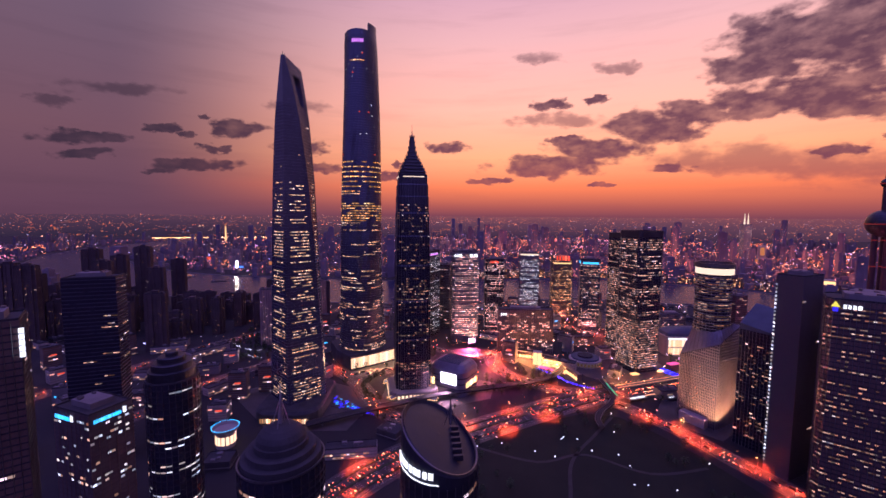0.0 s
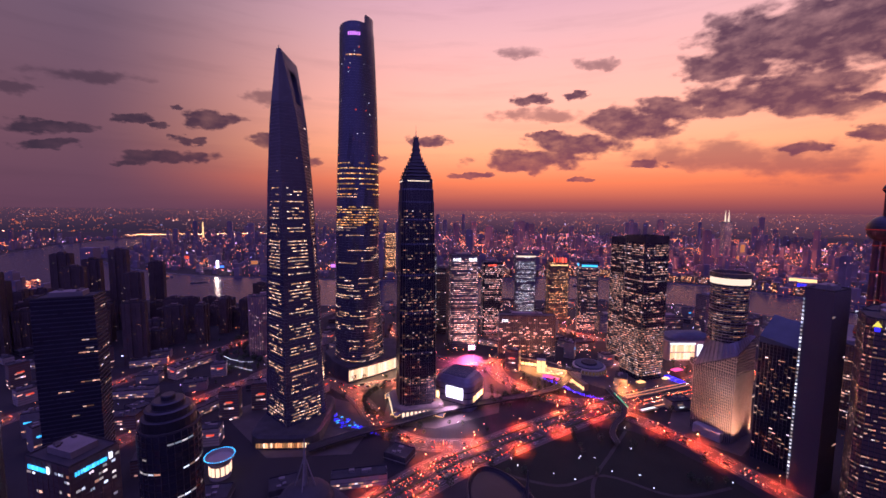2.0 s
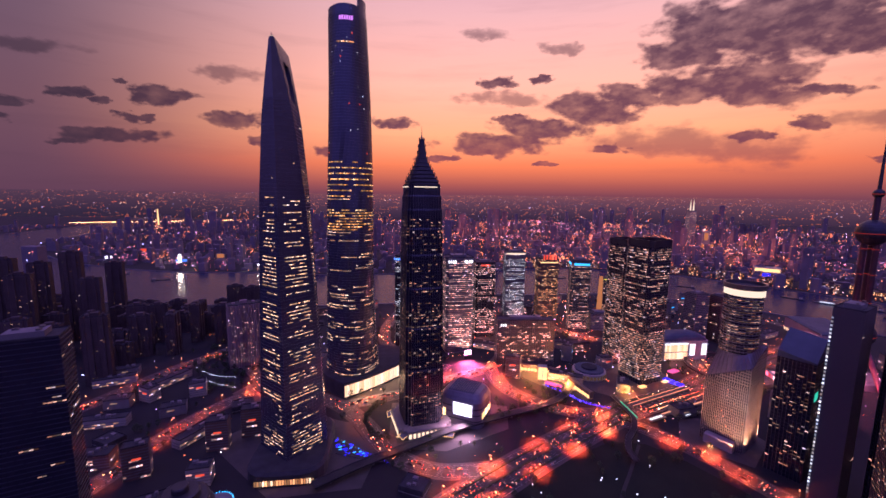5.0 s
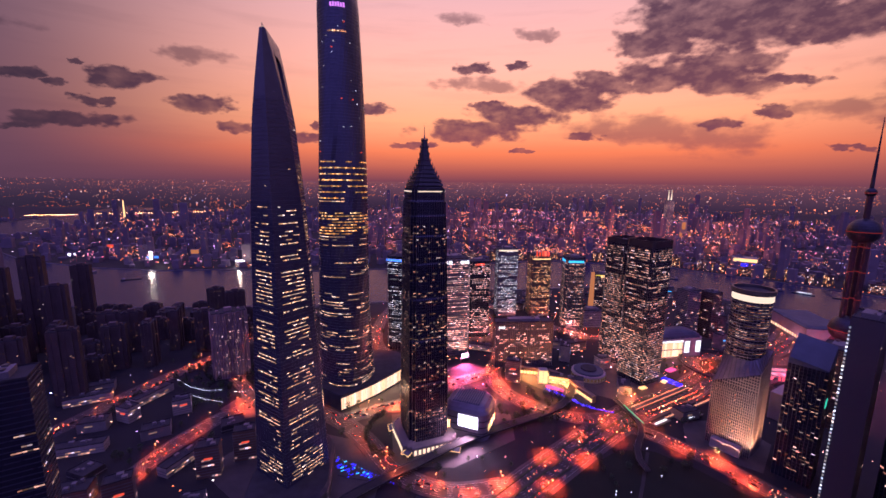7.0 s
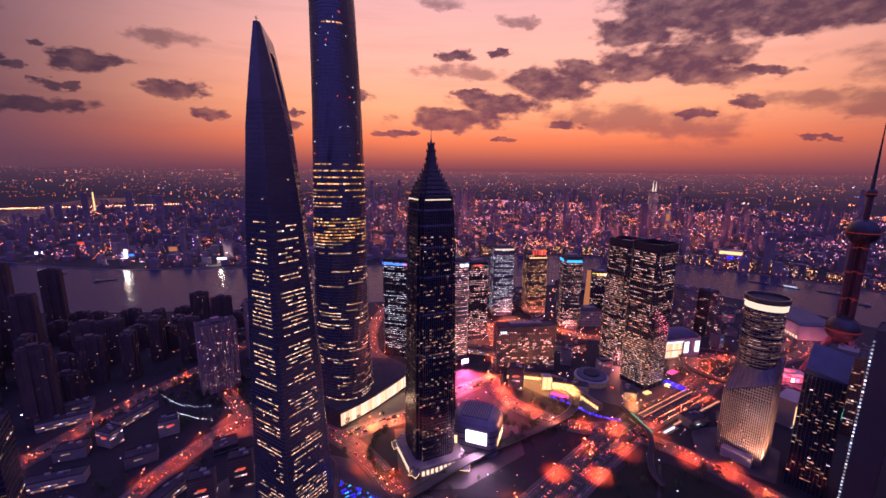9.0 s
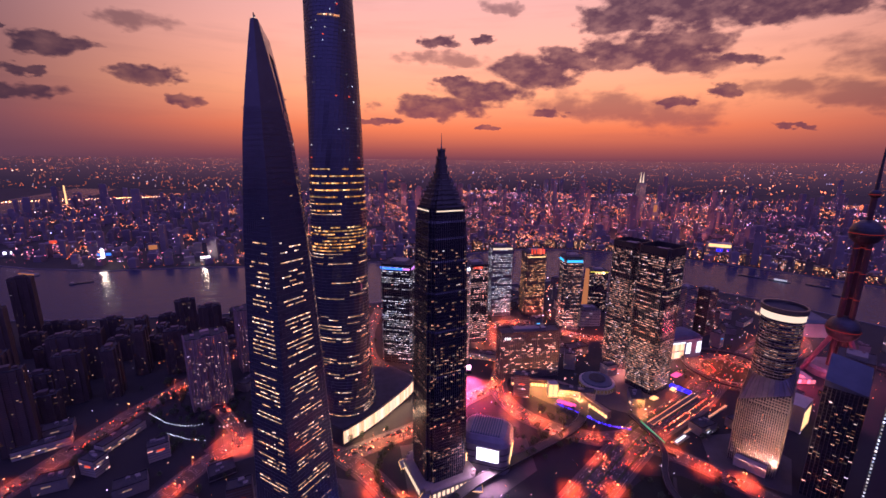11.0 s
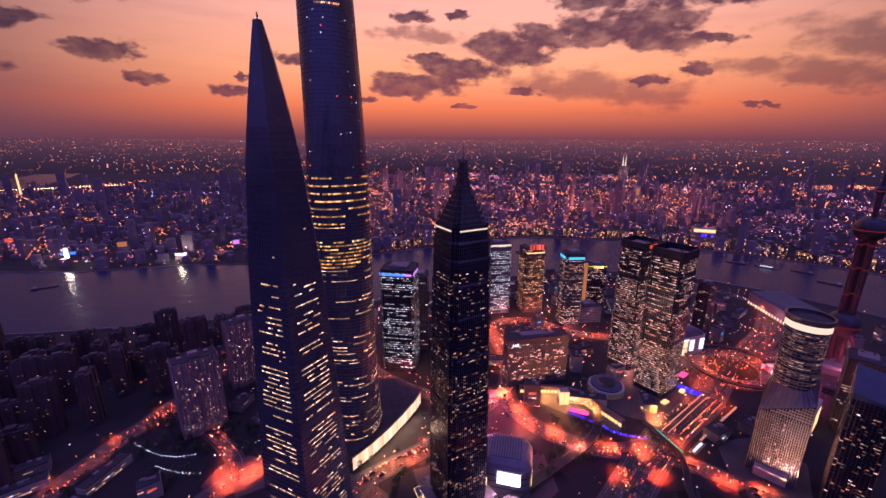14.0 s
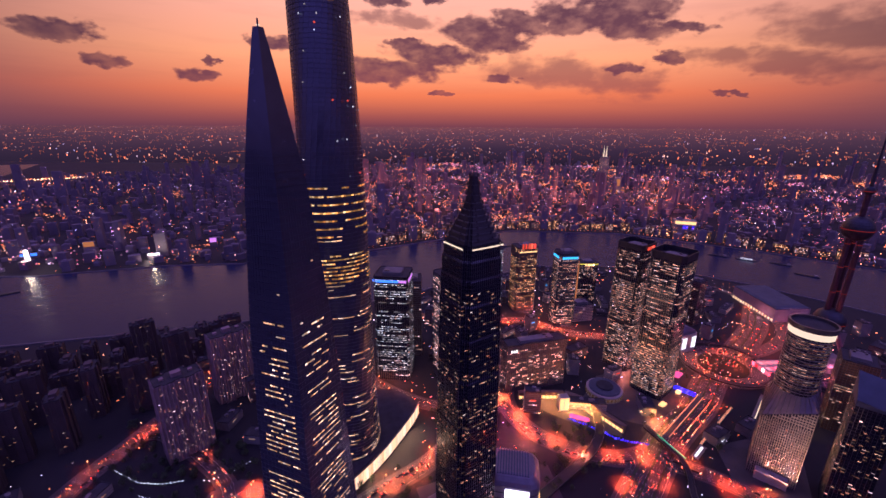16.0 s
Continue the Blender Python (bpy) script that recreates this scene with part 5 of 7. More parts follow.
# ---------------------------------------------------------------- podium hall with its long glowing front
FRONT = [(-166, 711), (-140, 728), (-112, 750), (-84, 776), (-58, 802), (-44, 820)]
BACK = [(-70, 865), (-120, 880), (-200, 862), (-228, 800), (-200, 745)]
t = thing("podium_hall", "low podium hall with a long curved front of glowing glass", "hall", pose(0, 0, 0))
q = Mesh()
q.loft([[(x, y, 0) for x, y in FRONT + BACK], [(x, y, 24) for x, y in FRONT + BACK], [(x * 0.99 - 1.4, y * 0.99 + 7.8, 26) for x, y in FRONT + BACK]])
part("wall", q, "roof", t)
for i in range(len(FRONT) - 1):
    a, b = Vector((*FRONT[i], 0)), Vector((*FRONT[i + 1], 0))
    d = b - a
    n = Vector((d.y, -d.x, 0)).normalized()
    cnt = int(d.length / 4)
    for k in range(cnt):
        p = a + d * ((k + 0.5) / cnt) + n * 0.25
        q = Mesh()
        q.box(p.x, p.y, 2.5, d.length / cnt * 0.9, 0.3, 19, math.atan2(d.y, d.x))
        part("glass_panel", q, "hall", t)
q = Mesh()
for i in range(len(FRONT) - 1):
    q.bar((*FRONT[i], 23.5), (*FRONT[i + 1], 23.5), 2.4)
part("eave", q, "metal", t)

# cinema block with its screen
t = thing("cinema_block", "rounded dark mall block with a bright advertising screen", "mall", pose(20, 640, 0, 0, 0, -32))
p = rounded(66, 56, 14, 6)
q = Mesh()
q.loft([ring(p, 0), ring(p, 38), ring(p, 43, -3), ring(p, 47.5, -8), ring(p, 49.5, -14)])
part("wall", q, "glass_grey", t)
q = Mesh()
for k in range(12):
    q.bar((-18 + 3.3 * k, -20, 49.4), (-18 + 3.3 * k, 20, 49.8), 1.4)
part("roof_rib", q, "blue_roof", t)
q = Mesh()
q.box(6, -28.8, 18, 28, 0.8, 17)
part("screen", q, "bank_sign", t, "bright white advertising screen")
q = Mesh()
for k in range(3):
    q.loft([ring(p, 10 + 9 * k, 0.3), ring(p, 11.6 + 9 * k, 0.3)], cap=False)
part("light_band", q, "dark_metal", t)
q = Mesh()
for k in range(8):
    q.box(33.2, -18 + 4.6 * k, 14, 0.6, 3.8, 8)
part("shopfront", q, "led_gold", t, "golden lit shopfronts", kind="stuff")
q = Mesh()
for k in range(5):
    q.box(-30 + 2.2 * k, -28.6, 3, 0.9, 0.6, 20)
part("light_fin", q, "led_gold", t, "upright golden light fins", kind="stuff")


# ---------------------------------------------------------------- apartment towers on the near bank
def make_apartment(h, seed, label, k=1.0, mat="plaster", lit=0.035):
    root = thing("apartment_tower", label, "apartment tower", pose(0, 0, -900), "apartment towers by the river")
    out = [(-18, -9), (-12, -9), (-12, -11), (-4, -11), (-4, -9), (4, -9), (4, -11), (12, -11), (12, -9), (18, -9), (18, 8), (8, 8), (8, 11), (-8, 11), (-8, 8), (-18, 8)]
    out = [(x * k, y * k) for x, y in out]
    skyscraper(root, fixed(out), [0, h], mat, mat if k < 1.2 else None, mat, 3.1, 2.6, 6.0 if k < 1.2 else 4.0, 0.6 if k < 1.2 else 1.5, lit=lit, singles=0, seed=seed, run=1, band_h=0.8, wh=0.9, win="win_pink" if k > 1.2 else "win_dim")
    for x, w, d, hh in ((0, 12, 9, 6), (-11, 5, 6, 3), (11, 5, 6, 3)):
        q = Mesh()
        q.box(x * k, 0, h, w, d, hh)
        part("roof_house", q, mat, root)
    return root


APTS = [make_apartment(100, 5, "tall pinkish apartment tower with few lit windows"), make_apartment(84, 6, "pinkish apartment tower with scattered lit windows"), make_apartment(120, 7, "very tall pinkish apartment tower at dusk"),
        make_apartment(121, 17, "broad ribbed apartment tower painted paler pink as if lit", 1.55, "plaster_lit", 0.22), make_apartment(46, 18, "lower apartment block near the river bank"),
        make_apartment(196, 19, "very tall slender dark apartment tower by the river"), make_apartment(172, 20, "tall dark apartment tower with scattered lit windows"), make_apartment(146, 21, "dark apartment tower standing at the river bank")]
rng = random.Random(77)
spots = [(-371, 872, 3, 24), (-322, 985, 3, 24), (-400, 1010, 2, 20), (-330, 1090, 0, 10),
         (-780, 1040, 5, 15), (-781, 915, 6, 20), (-851, 1050, 6, 15), (-799, 1205, 7, 12), (-589, 812, 2, 20), (-868, 830, 6, 18), (-905, 880, 7, 18), (-720, 1000, 7, 15), (-835, 950, 5, 15), (-940, 860, 6, 10)]
for gx in range(14):
    for gy in range(7):
        x, y = -1050 + gx * 58 + rng.uniform(-14, 14), 880 + gy * 62 + rng.uniform(-14, 14)
        if not inside(x, y - 30, [(-1200, 700), (-560, 790), (-500, 880), (-420, 990), (-350, 1110), (-310, 1225), (-500, 1250), (-1200, 1400)]):
            continue
        if y > 1225 + max(0, (-x - 700)) * 0.3:
            continue
        if math.hypot(x + 371, y - 872) < 62 or math.hypot(x + 322, y - 985) < 62 or any(math.hypot(x - a, y - b) < 40 for a, b, *_ in spots[4:14]):
            continue
        spots.append((x, y, 4 if y > 1120 else rng.choice((0, 1, 1, 1, 4)), rng.choice((10, 15, 20, 100))))
used = set()
for x, y, k, a in spots:
    m = pose(x, y, 0, 0, 0, a)
    if k not in used:
        APTS[k].matrix_basis = m
        used.add(k)
    else:
        copy_thing(APTS[k], m)

# ---------------------------------------------------------------- the city beyond
HOLE = [(-1100, -200), (1050, -200), (1150, 740), (1050, 990), (900, 1220), (300, 1370), (-526, 1320), (-1020, 1400)]
rng = random.Random(5)
blocks, wins, lamps = Mesh(), Mesh(), Mesh()


def quarter(x, y):
    """How busy a far quarter is, from dark to bright, 0 to about 2.5."""
    return max(0.0, 0.35 + 3.2 * noise.noise(Vector((x / 420, y / 420, 3.1))) + 1.2 * noise.noise(Vector((x / 130, y / 130, 8.2)))) * (1.0 if x > -100 else 0.5)


def far_block(x, y, w, d, h, a, lit):
    blocks.box(x, y, 0, w, d, h, a)
    if rng.random() < 0.4:
        blocks.box(x, y, h, w * 0.5, d * 0.5, rng.uniform(2, 6), a)
    c, s = math.cos(a), math.sin(a)
    n = int(lit * w * h / 60 * (0.3 + quarter(x, y)))
    for _ in range(n):
        u, z = rng.uniform(-0.45, 0.45) * w, rng.uniform(0.1, 0.95) * h
        q = rng.uniform(0.7, 1.6)
        if rng.random() < 0.65:
            px, py, tx, ty = u, -d / 2 - 0.3, 1, 0
        else:
            px, py, tx, ty = (-1 if x > 0 else 1) * (w / 2 + 0.3), u * d / w, 0, 1
        pts = []
        for i, j in ((-1, -1), (1, -1), (1, 1), (-1, 1)):
            lx, ly = px + tx * q * i * 1.3, py + ty * q * i * 1.3
            pts.append((x + lx * c - ly * s, y + lx * s + ly * c, z + q * j))
        wins.face(pts)


count = 0
while count < 5200:
    r = 1300 + 3900 * rng.random() ** 0.8
    a = rng.uniform(-1.25, 1.25)
    x, y = r * math.sin(a), r * math.cos(a)
    if inside(x, y, RIVER) or inside(x, y, HOLE):
        continue
    if any(inside(x + dx, y + dy, RIVER) for dx, dy in ((35, 0), (-35, 0), (0, 35), (0, -35))):
        continue
    h = rng.choice((9, 12, 16, 20, 20, 26, 34, 50))
    if rng.random() < 0.09:
        h = rng.uniform(55, 115)
    if rng.random() < 0.012:
        h = rng.uniform(130, 230)
    if r > 3200 and x > -200 and rng.random() < 0.012:
        h = rng.uniform(150, 270)
    w = rng.uniform(14, 36) if h < 120 else rng.uniform(30, 48)
    far_block(x, y, w, rng.uniform(12, 26), h, rng.choice((0.1, 0.35, -0.2)) + rng.uniform(-0.1, 0.1), (0.2 if h < 60 else 0.22) * (1.0 if x > -100 else 0.6))
    count += 1
solo("far_city_blocks", blocks, "far_block", "endless grey-violet blocks of the city across the river", "city", "stuff")
solo("far_city_windows", wins, "city_window", "countless small lit windows across the far city", "lights", "stuff")
count = 0
while count < 5600:
    r = 1300 + 3900 * rng.random() ** 0.8
    a = rng.uniform(-1.25, 1.25)
    x, y = r * math.sin(a), r * math.cos(a)
    if inside(x, y, RIVER) or inside(x, y, HOLE):
        continue
    if rng.random() > 0.05 + 0.5 * quarter(x, y):
        continue
    s = rng.uniform(0.7, 1.6) * (0.4 + r / 2100)
    lamps.box(x, y, rng.uniform(6, 30), s, s, s)
    count += 1
solo("far_city_lamps", lamps, "city_lamp", "scattered street lights of the far city", "lights", "stuff")

# bright districts
for mm, count, lab in (("city_orange", 110, "clusters of orange street lights across the river"), ("city_pink", 40, "clusters of pink and white district lights")):
    q = Mesh()
    n = 0
    while n < count:
        r, a = 1750 + 3500 * rng.random(), rng.uniform(-1.0, 1.15)
        cx, cy = r * math.sin(a), r * math.cos(a)
        if inside(cx, cy, RIVER) or inside(cx, cy, HOLE) or (cx < -100 and rng.random() < 0.6):
            continue
        n += 1
        ang, la, lb = rng.uniform(0, 3.14), rng.uniform(50, 190), rng.uniform(8, 60)
        for _ in range(rng.randint(25, 90)):
            u, v = rng.gauss(0, la), rng.gauss(0, lb)
            x, y = cx + u * math.cos(ang) - v * math.sin(ang), cy + u * math.sin(ang) + v * math.cos(ang)
            if inside(x, y, RIVER):
                continue
            s = rng.uniform(0.8, 2.0) * (0.5 + r / 2600)
            q.box(x, y, rng.uniform(8, 34), s * rng.choice((1, 1, 2)), s, s)
    solo("district_lights", q, mm, lab, "lights", "stuff")

# fill lamps added to brighten the far blocks; they stand in for street glow
dl = bpy.data.lights.new("district_fill", "POINT")
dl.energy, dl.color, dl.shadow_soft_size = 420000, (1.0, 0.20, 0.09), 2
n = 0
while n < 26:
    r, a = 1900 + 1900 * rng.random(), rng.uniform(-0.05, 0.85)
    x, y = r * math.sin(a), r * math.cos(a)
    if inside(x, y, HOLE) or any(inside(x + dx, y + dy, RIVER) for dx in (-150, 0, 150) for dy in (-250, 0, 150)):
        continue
    new("district_fill_lamp", dl).location = (x, y, 34)
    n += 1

# lines of lamps along the banks and far streets
q = Mesh()


def lamp_line(pts, step, z, size):
    for i in range(len(pts) - 1):
        a, b = Vector((*pts[i], 0)), Vector((*pts[i + 1], 0))
        n = max(1, int((b - a).length / step))
        for k in range(n):
            p = a.lerp(b, k / n)
            q.box(p.x + rng.uniform(-2, 2), p.y + rng.uniform(-2, 2), z, size, size, size)


lamp_line([(1606, 935), (1396, 1290), (1145, 1612), (720, 1825), (450, 1815), (50, 1750)], 16, 8, 1.8)
lamp_line([(50, 1750), (-340, 1745), (-596, 1815), (-938, 1840)], 40, 8, 1.4)
for pts in ([(620, 1850), (690, 2300), (640, 2800), (800, 3600)], [(900, 1800), (1000, 2400), (950, 3000)], [(350, 1850), (420, 2300), (300, 2700)], [(-2300, 4200), (-1900, 3600), (-2000, 3000)],
            [(-3100, 4300), (-2300, 4350), (-1700, 4200)], [(1300, 1700), (1700, 2500), (2400, 3400)]):
    lamp_line(pts, 18, 9, 2.2)
made = 0
while made < 60:
    r, a = 1900 + 3000 * rng.random(), rng.uniform(-1.1, 1.1)
    x, y = r * math.sin(a), r * math.cos(a)
    b = rng.choice((0.2, 0.2 + math.pi / 2, -0.3)) + rng.uniform(-0.2, 0.2)
    L = rng.uniform(250, 900)
    x2, y2 = x + L * math.cos(b), y + L * math.sin(b)
    if any(inside(x + (x2 - x) * k / 8, y + (y2 - y) * k / 8, RIVER) or inside(x + (x2 - x) * k / 8, y + (y2 - y) * k / 8, HOLE) for k in range(9)):
        continue
    lamp_line([(x, y), (x2, y2)], rng.uniform(10, 26), 9, rng.uniform(1.4, 2.6))
    made += 1
solo("bank_lamps", q, "city_orange", "long rows of amber lamps along the banks and far streets", "street lights", "stuff")

# ---------------------------------------------------------------- the city behind and below
back = Mesh()
rng = random.Random(64)
n = 0
while n < 900:
    x, y = rng.uniform(-1300, 1300), rng.uniform(-1700, 380)
    if inside(x, y, RIVER) or inside(x, y, PARK) or any((p.x - x) ** 2 + (p.y - y) ** 2 < 45 ** 2 for nm in ("avenue", "park_road") for p in LINES[nm][0]):
        continue
    if abs(x) < 480 and y > 60:
        continue
    back.box(x, y, 0, rng.uniform(16, 44), rng.uniform(14, 30), rng.choice((9, 12, 18, 24, 40, 60)), rng.choice((0.1, 0.5, -0.3)))
    n += 1
solo("near_city_blocks", back, "plaster", "dark low city blocks behind the towers", "city", "stuff")
# lit signs on the far bank
for x, y, z, w, h, a, mm, lab in ((-1003, 1940, 24, 10, 34, 0.2, "bank_sign", "tall white lit sign on the far bank"), (-1050, 2048, 10, 44, 9, 0.1, "blue_sign", "long blue lit sign on the far bank"),
                                  (-1420, 2150, 12, 24, 10, 0.4, "bank_sign", "white lit sign on the far bank"), (-650, 1892, 16, 34, 6, 0.0, "bank_sign", "long pale yellow lit sign on the far bank"),
                                  (-1320, 2250, 30, 26, 14, 0.3, "led_red", "red lit sign on the far bank"), (-880, 2050, 26, 30, 18, 0.1, "amber_face", "orange lit sign on the far bank"),
                                  (-480, 1990, 20, 22, 16, 0.1, "led_pink", "pink lit sign on the far bank")):
    t = thing("waterfront_sign", lab, "sign", pose(x, y, 0, 0, 0, math.degrees(a)), "lit signs on the far bank")
    q = Mesh()
    q.box(0, 6, 0, w + 4, 10, z + h)
    part("wall", q, "concrete", t)
    q = Mesh()
    q.box(0, 0.6, z, w, 0.8, h)
    part("panel", q, mm, t)
# the brightest two signs cast their light over the water
sg = bpy.data.lights.new("waterfront_sign_light", "POINT")
sg.energy, sg.color, sg.shadow_soft_size = 150000, (1.0, 0.72, 0.42), 7
for x, y, z in ((-1003, 1928, 34), (-650, 1880, 26)):
    new("waterfront_sign_glow", sg).location = (x, y, z)
t = thing("bank_pier", "low pier lit orange beside the far bank", "pier", pose(-1169, 1830, 0, 0, 0, -25))
q = Mesh()
q.box(0, 0, 0, 70, 14, 6)
part("deck", q, "concrete", t)
q = Mesh()
q.box(0, -7.4, 3, 66, 0.6, 4)
part("light_band", q, "amber_face", t, "orange light band")


# ---------------------------------------------------------------- tower with spheres on a tripod
t = thing("sphere_tower", "television tower with large spheres on slender shafts, lit red", "tower", pose(745, 680, 0))
for k in range(3):
    a = 2 * math.pi * k / 3 + 0.5
    q = Mesh()
    q.tube([(50 * math.cos(a), 50 * math.sin(a), 0), (13 * math.cos(a), 13 * math.sin(a), 80)], 4.0, 12)
    part("leg", q, "leg_lit_paint", t)
    q = Mesh()
    q.tube([(9 * math.cos(a), 9 * math.sin(a), 0), (9 * math.cos(a), 9 * math.sin(a), 262)], 4.4, 14)
    part("shaft", q, "red_paint", t)
    for z in (150, 200, 245):
        q = Mesh()
        q.loft([[(9 * math.cos(a) + 4.7 * math.cos(b), 9 * math.sin(a) + 4.7 * math.sin(b), zz) for b in [2 * math.pi * i / 12 for i in range(12)]] for zz in (z, z + 1.2)])
        part("shaft_light", q, "red_dim", t, "red ring of light")
for z, r in ((92, 25), (274, 23), (342, 8)):
    q = Mesh()
    q.ball((0, 0, z), r, 28, 14)
    ball = part("sphere", q, "dark_metal", t)
    q = Mesh()
    q.loft([ring(ellipse(r + 0.4, r + 0.4), z - 1.6), ring(ellipse(r + 0.4, r + 0.4), z - 0.2)], cap=False)
    part("sphere_light", q, "red_dim", ball, "red equator light")
q = Mesh()
q.tube([(0, 0, 290), (0, 0, 336)], 4.5, 14)
part("upper_shaft", q, "red_paint", t)
q = Mesh()
q.tube([(0, 0, 348), (0, 0, 380), (0, 0, 420), (0, 0, 468)], [3.0, 2.4, 1.4, 0.5], 8)
part("antenna", q, "dark_metal", t)
q = Mesh()
q.loft([ring(ellipse(42, 42), 0), ring(ellipse(42, 42), 12), ring(ellipse(36, 36), 16)])
part("base", q, "concrete", t)

pr = bpy.data.lights.new("leg_floodlight", "POINT")
pr.energy, pr.color, pr.shadow_soft_size = 60000, (1.0, 0.2, 0.24), 3
for x, y in ((715, 640), (770, 640)):
    new("leg_flood", pr).location = (x, y, 22)

# convention centre on the bank
t = thing("convention_centre", "long convention centre with pink-lit walls under a dark roof", "convention centre", pose(0, 0, 0))
CONV = [(909, 956), (850, 820), (932, 792), (992, 928)]
q = Mesh()
q.loft([[(x, y, 0) for x, y in CONV], [(x, y, 33) for x, y in CONV]])
part("wall", q, "pink_wall", t)
q = Mesh()
q.loft([[(x, y, 33.1) for x, y in CONV], [(x, y, 35) for x, y in CONV], [((x - 921) * 0.85 + 921, (y - 874) * 0.85 + 874, 38) for x, y in CONV]])
part("roof", q, "blue_roof", t)
for k in range(15):
    f = (k + 0.5) / 15
    x, y = 909 + (850 - 909) * f, 956 + (820 - 956) * f
    q = Mesh()
    q.box(x - 0.4, y + 0.2, 2, 5.0, 0.6, 6, math.atan2(820 - 956, 850 - 909))
    part("window", q, "hall", t)
conv_light = bpy.data.lights.new("convention_floodlight", "POINT")
conv_light.energy, conv_light.color, conv_light.shadow_soft_size = 14000, (1.0, 0.35, 0.4), 2
for x, y in ((880, 800), (915, 788), (860, 860)):
    new("wall_floodlight", conv_light).location = (x - 8, y - 8, 8)


# ---------------------------------------------------------------- elevated walkways
def walkway(name, label, pts, w, z, rail="metal"):
    m, line = ribbon(pts, w, z)
    root = thing(name, label, "walkway", pose(0, 0, 0))
    m2, _ = ribbon(pts, w, z - 1.4)
    for f in m2.f:
        m.face([m2.v[i] for i in reversed(f)])
    for i in range(len(line) - 1):
        d = (line[i + 1] - line[i]).normalized()
        s = Vector((-d.y, d.x, 0)) * w / 2
        for k in (-1, 1):
            a, b = line[i] + s * k, line[i + 1] + s * k
            m.face([(a.x, a.y, z - 1.4), (b.x, b.y, z - 1.4), (b.x, b.y, z), (a.x, a.y, z)])
    part("deck", m, "path", root)
    for k in (-1, 1):
        for i in range(len(line) - 1):
            d = (line[i + 1] - line[i]).normalized()
            s = Vector((-d.y, d.x, 0)) * (w / 2 - 0.3) * k
            a, b = line[i] + s, line[i + 1] + s
            r = Mesh()
            r.box((a.x + b.x) / 2, (a.y + b.y) / 2, z, (b - a).length * 1.01, 0.15, 1.2, math.atan2(d.y, d.x))
            part("parapet", r, rail, root)
    for i in range(2, len(line) - 1, 4):
        r = Mesh()
        r.tube([(line[i].x, line[i].y, 0), (line[i].x, line[i].y, z - 1.4)], 0.9, 10)
        part("pier", r, "concrete", root)
    return root, line


walkway("elevated_walkway", "long dark elevated pedestrian walkway beside the avenue", [(-178, 506), (-124, 538), (-67, 566), (-3, 598), (75, 624), (150, 648), (190, 672), (212, 700), (240, 740)], 13, 8)
w, line = walkway("footbridge", "curving footbridge over the avenue with a lit edge", [(268, 660), (267, 634), (265, 600), (250, 572), (228, 550), (212, 525), (209, 505)], 8, 8.2)
q = Mesh()
q.bar((269.5, 640, 9.6), (268, 592, 9.6), 0.8)
part("edge_light", q, "led_green", w, "thin pale green edge light")
for k, (x, y) in enumerate(((301, 597), (363, 603), (424, 610))):
    t = thing("station_canopy", "low canopy with a long white strip light", "canopy", pose(x, y, 0, 0, 0, 18), "canopies beside the avenue")
    q = Mesh()
    q.box(0, 0, 4, 34, 9, 0.8)
    part("roof", q, "metal", t)
    for xx in (-14, 0, 14):
        q = Mesh()
        q.box(xx, 0, 0, 0.5, 0.5, 4)
        part("post", q, "metal", t)
    q = Mesh()
    q.box(0, 0, 4.9, 26, 3.0, 0.5)
    part("strip_light", q, "led_white", t, "white strip light")

walkway("ring_bridge", "round elevated footbridge circling the traffic circle", [(556 + 76 * math.cos(2 * math.pi * k / 20), 738 + 76 * math.sin(2 * math.pi * k / 20)) for k in range(21)], 7, 8)
q = Mesh()
rr = random.Random(8)
for k in range(30):
    a, r0 = rr.uniform(0, 6.283), 40 * math.sqrt(rr.random())
    q.box(556 + r0 * math.cos(a), 738 + r0 * math.sin(a), 1.1, 0.6, 0.6, 1.2)
solo("lawn_lamps", q, "win_cool", "small white lamps on the round lawn", "lights", "stuff")
for x0, y0, x1, y1, w, lab in ((286, 638, 421, 684, 9, "long ramp roof lit warm pink along the avenue"), (318, 607, 442, 645, 2.4, "slender lit canopy line beside the avenue")):
    a = math.atan2(y1 - y0, x1 - x0)
    L = math.hypot(x1 - x0, y1 - y0)
    t = thing("ramp_canopy", lab, "canopy", pose((x0 + x1) / 2, (y0 + y1) / 2, 0, 0, 0, math.degrees(a)))
    q = Mesh()
    q.box(0, 0, 0, L, w * 0.9, 3.2)
    part("wall", q, "concrete", t)
    for k in range(12):
        q = Mesh()
        q.box(-L / 2 + (k + 0.5) * L / 12, 0, 3.25, L / 12 * 0.93, w, 0.5)
        part("roof_panel", q, "paving", t)
    for sy in (-1, 1):
        q = Mesh()
        q.box(0, sy * (w / 2 - 0.35), 3.8, L, 0.7, 0.5)
        part("edge_light", q, "ramp_light", t, "warm line of light along the edge")

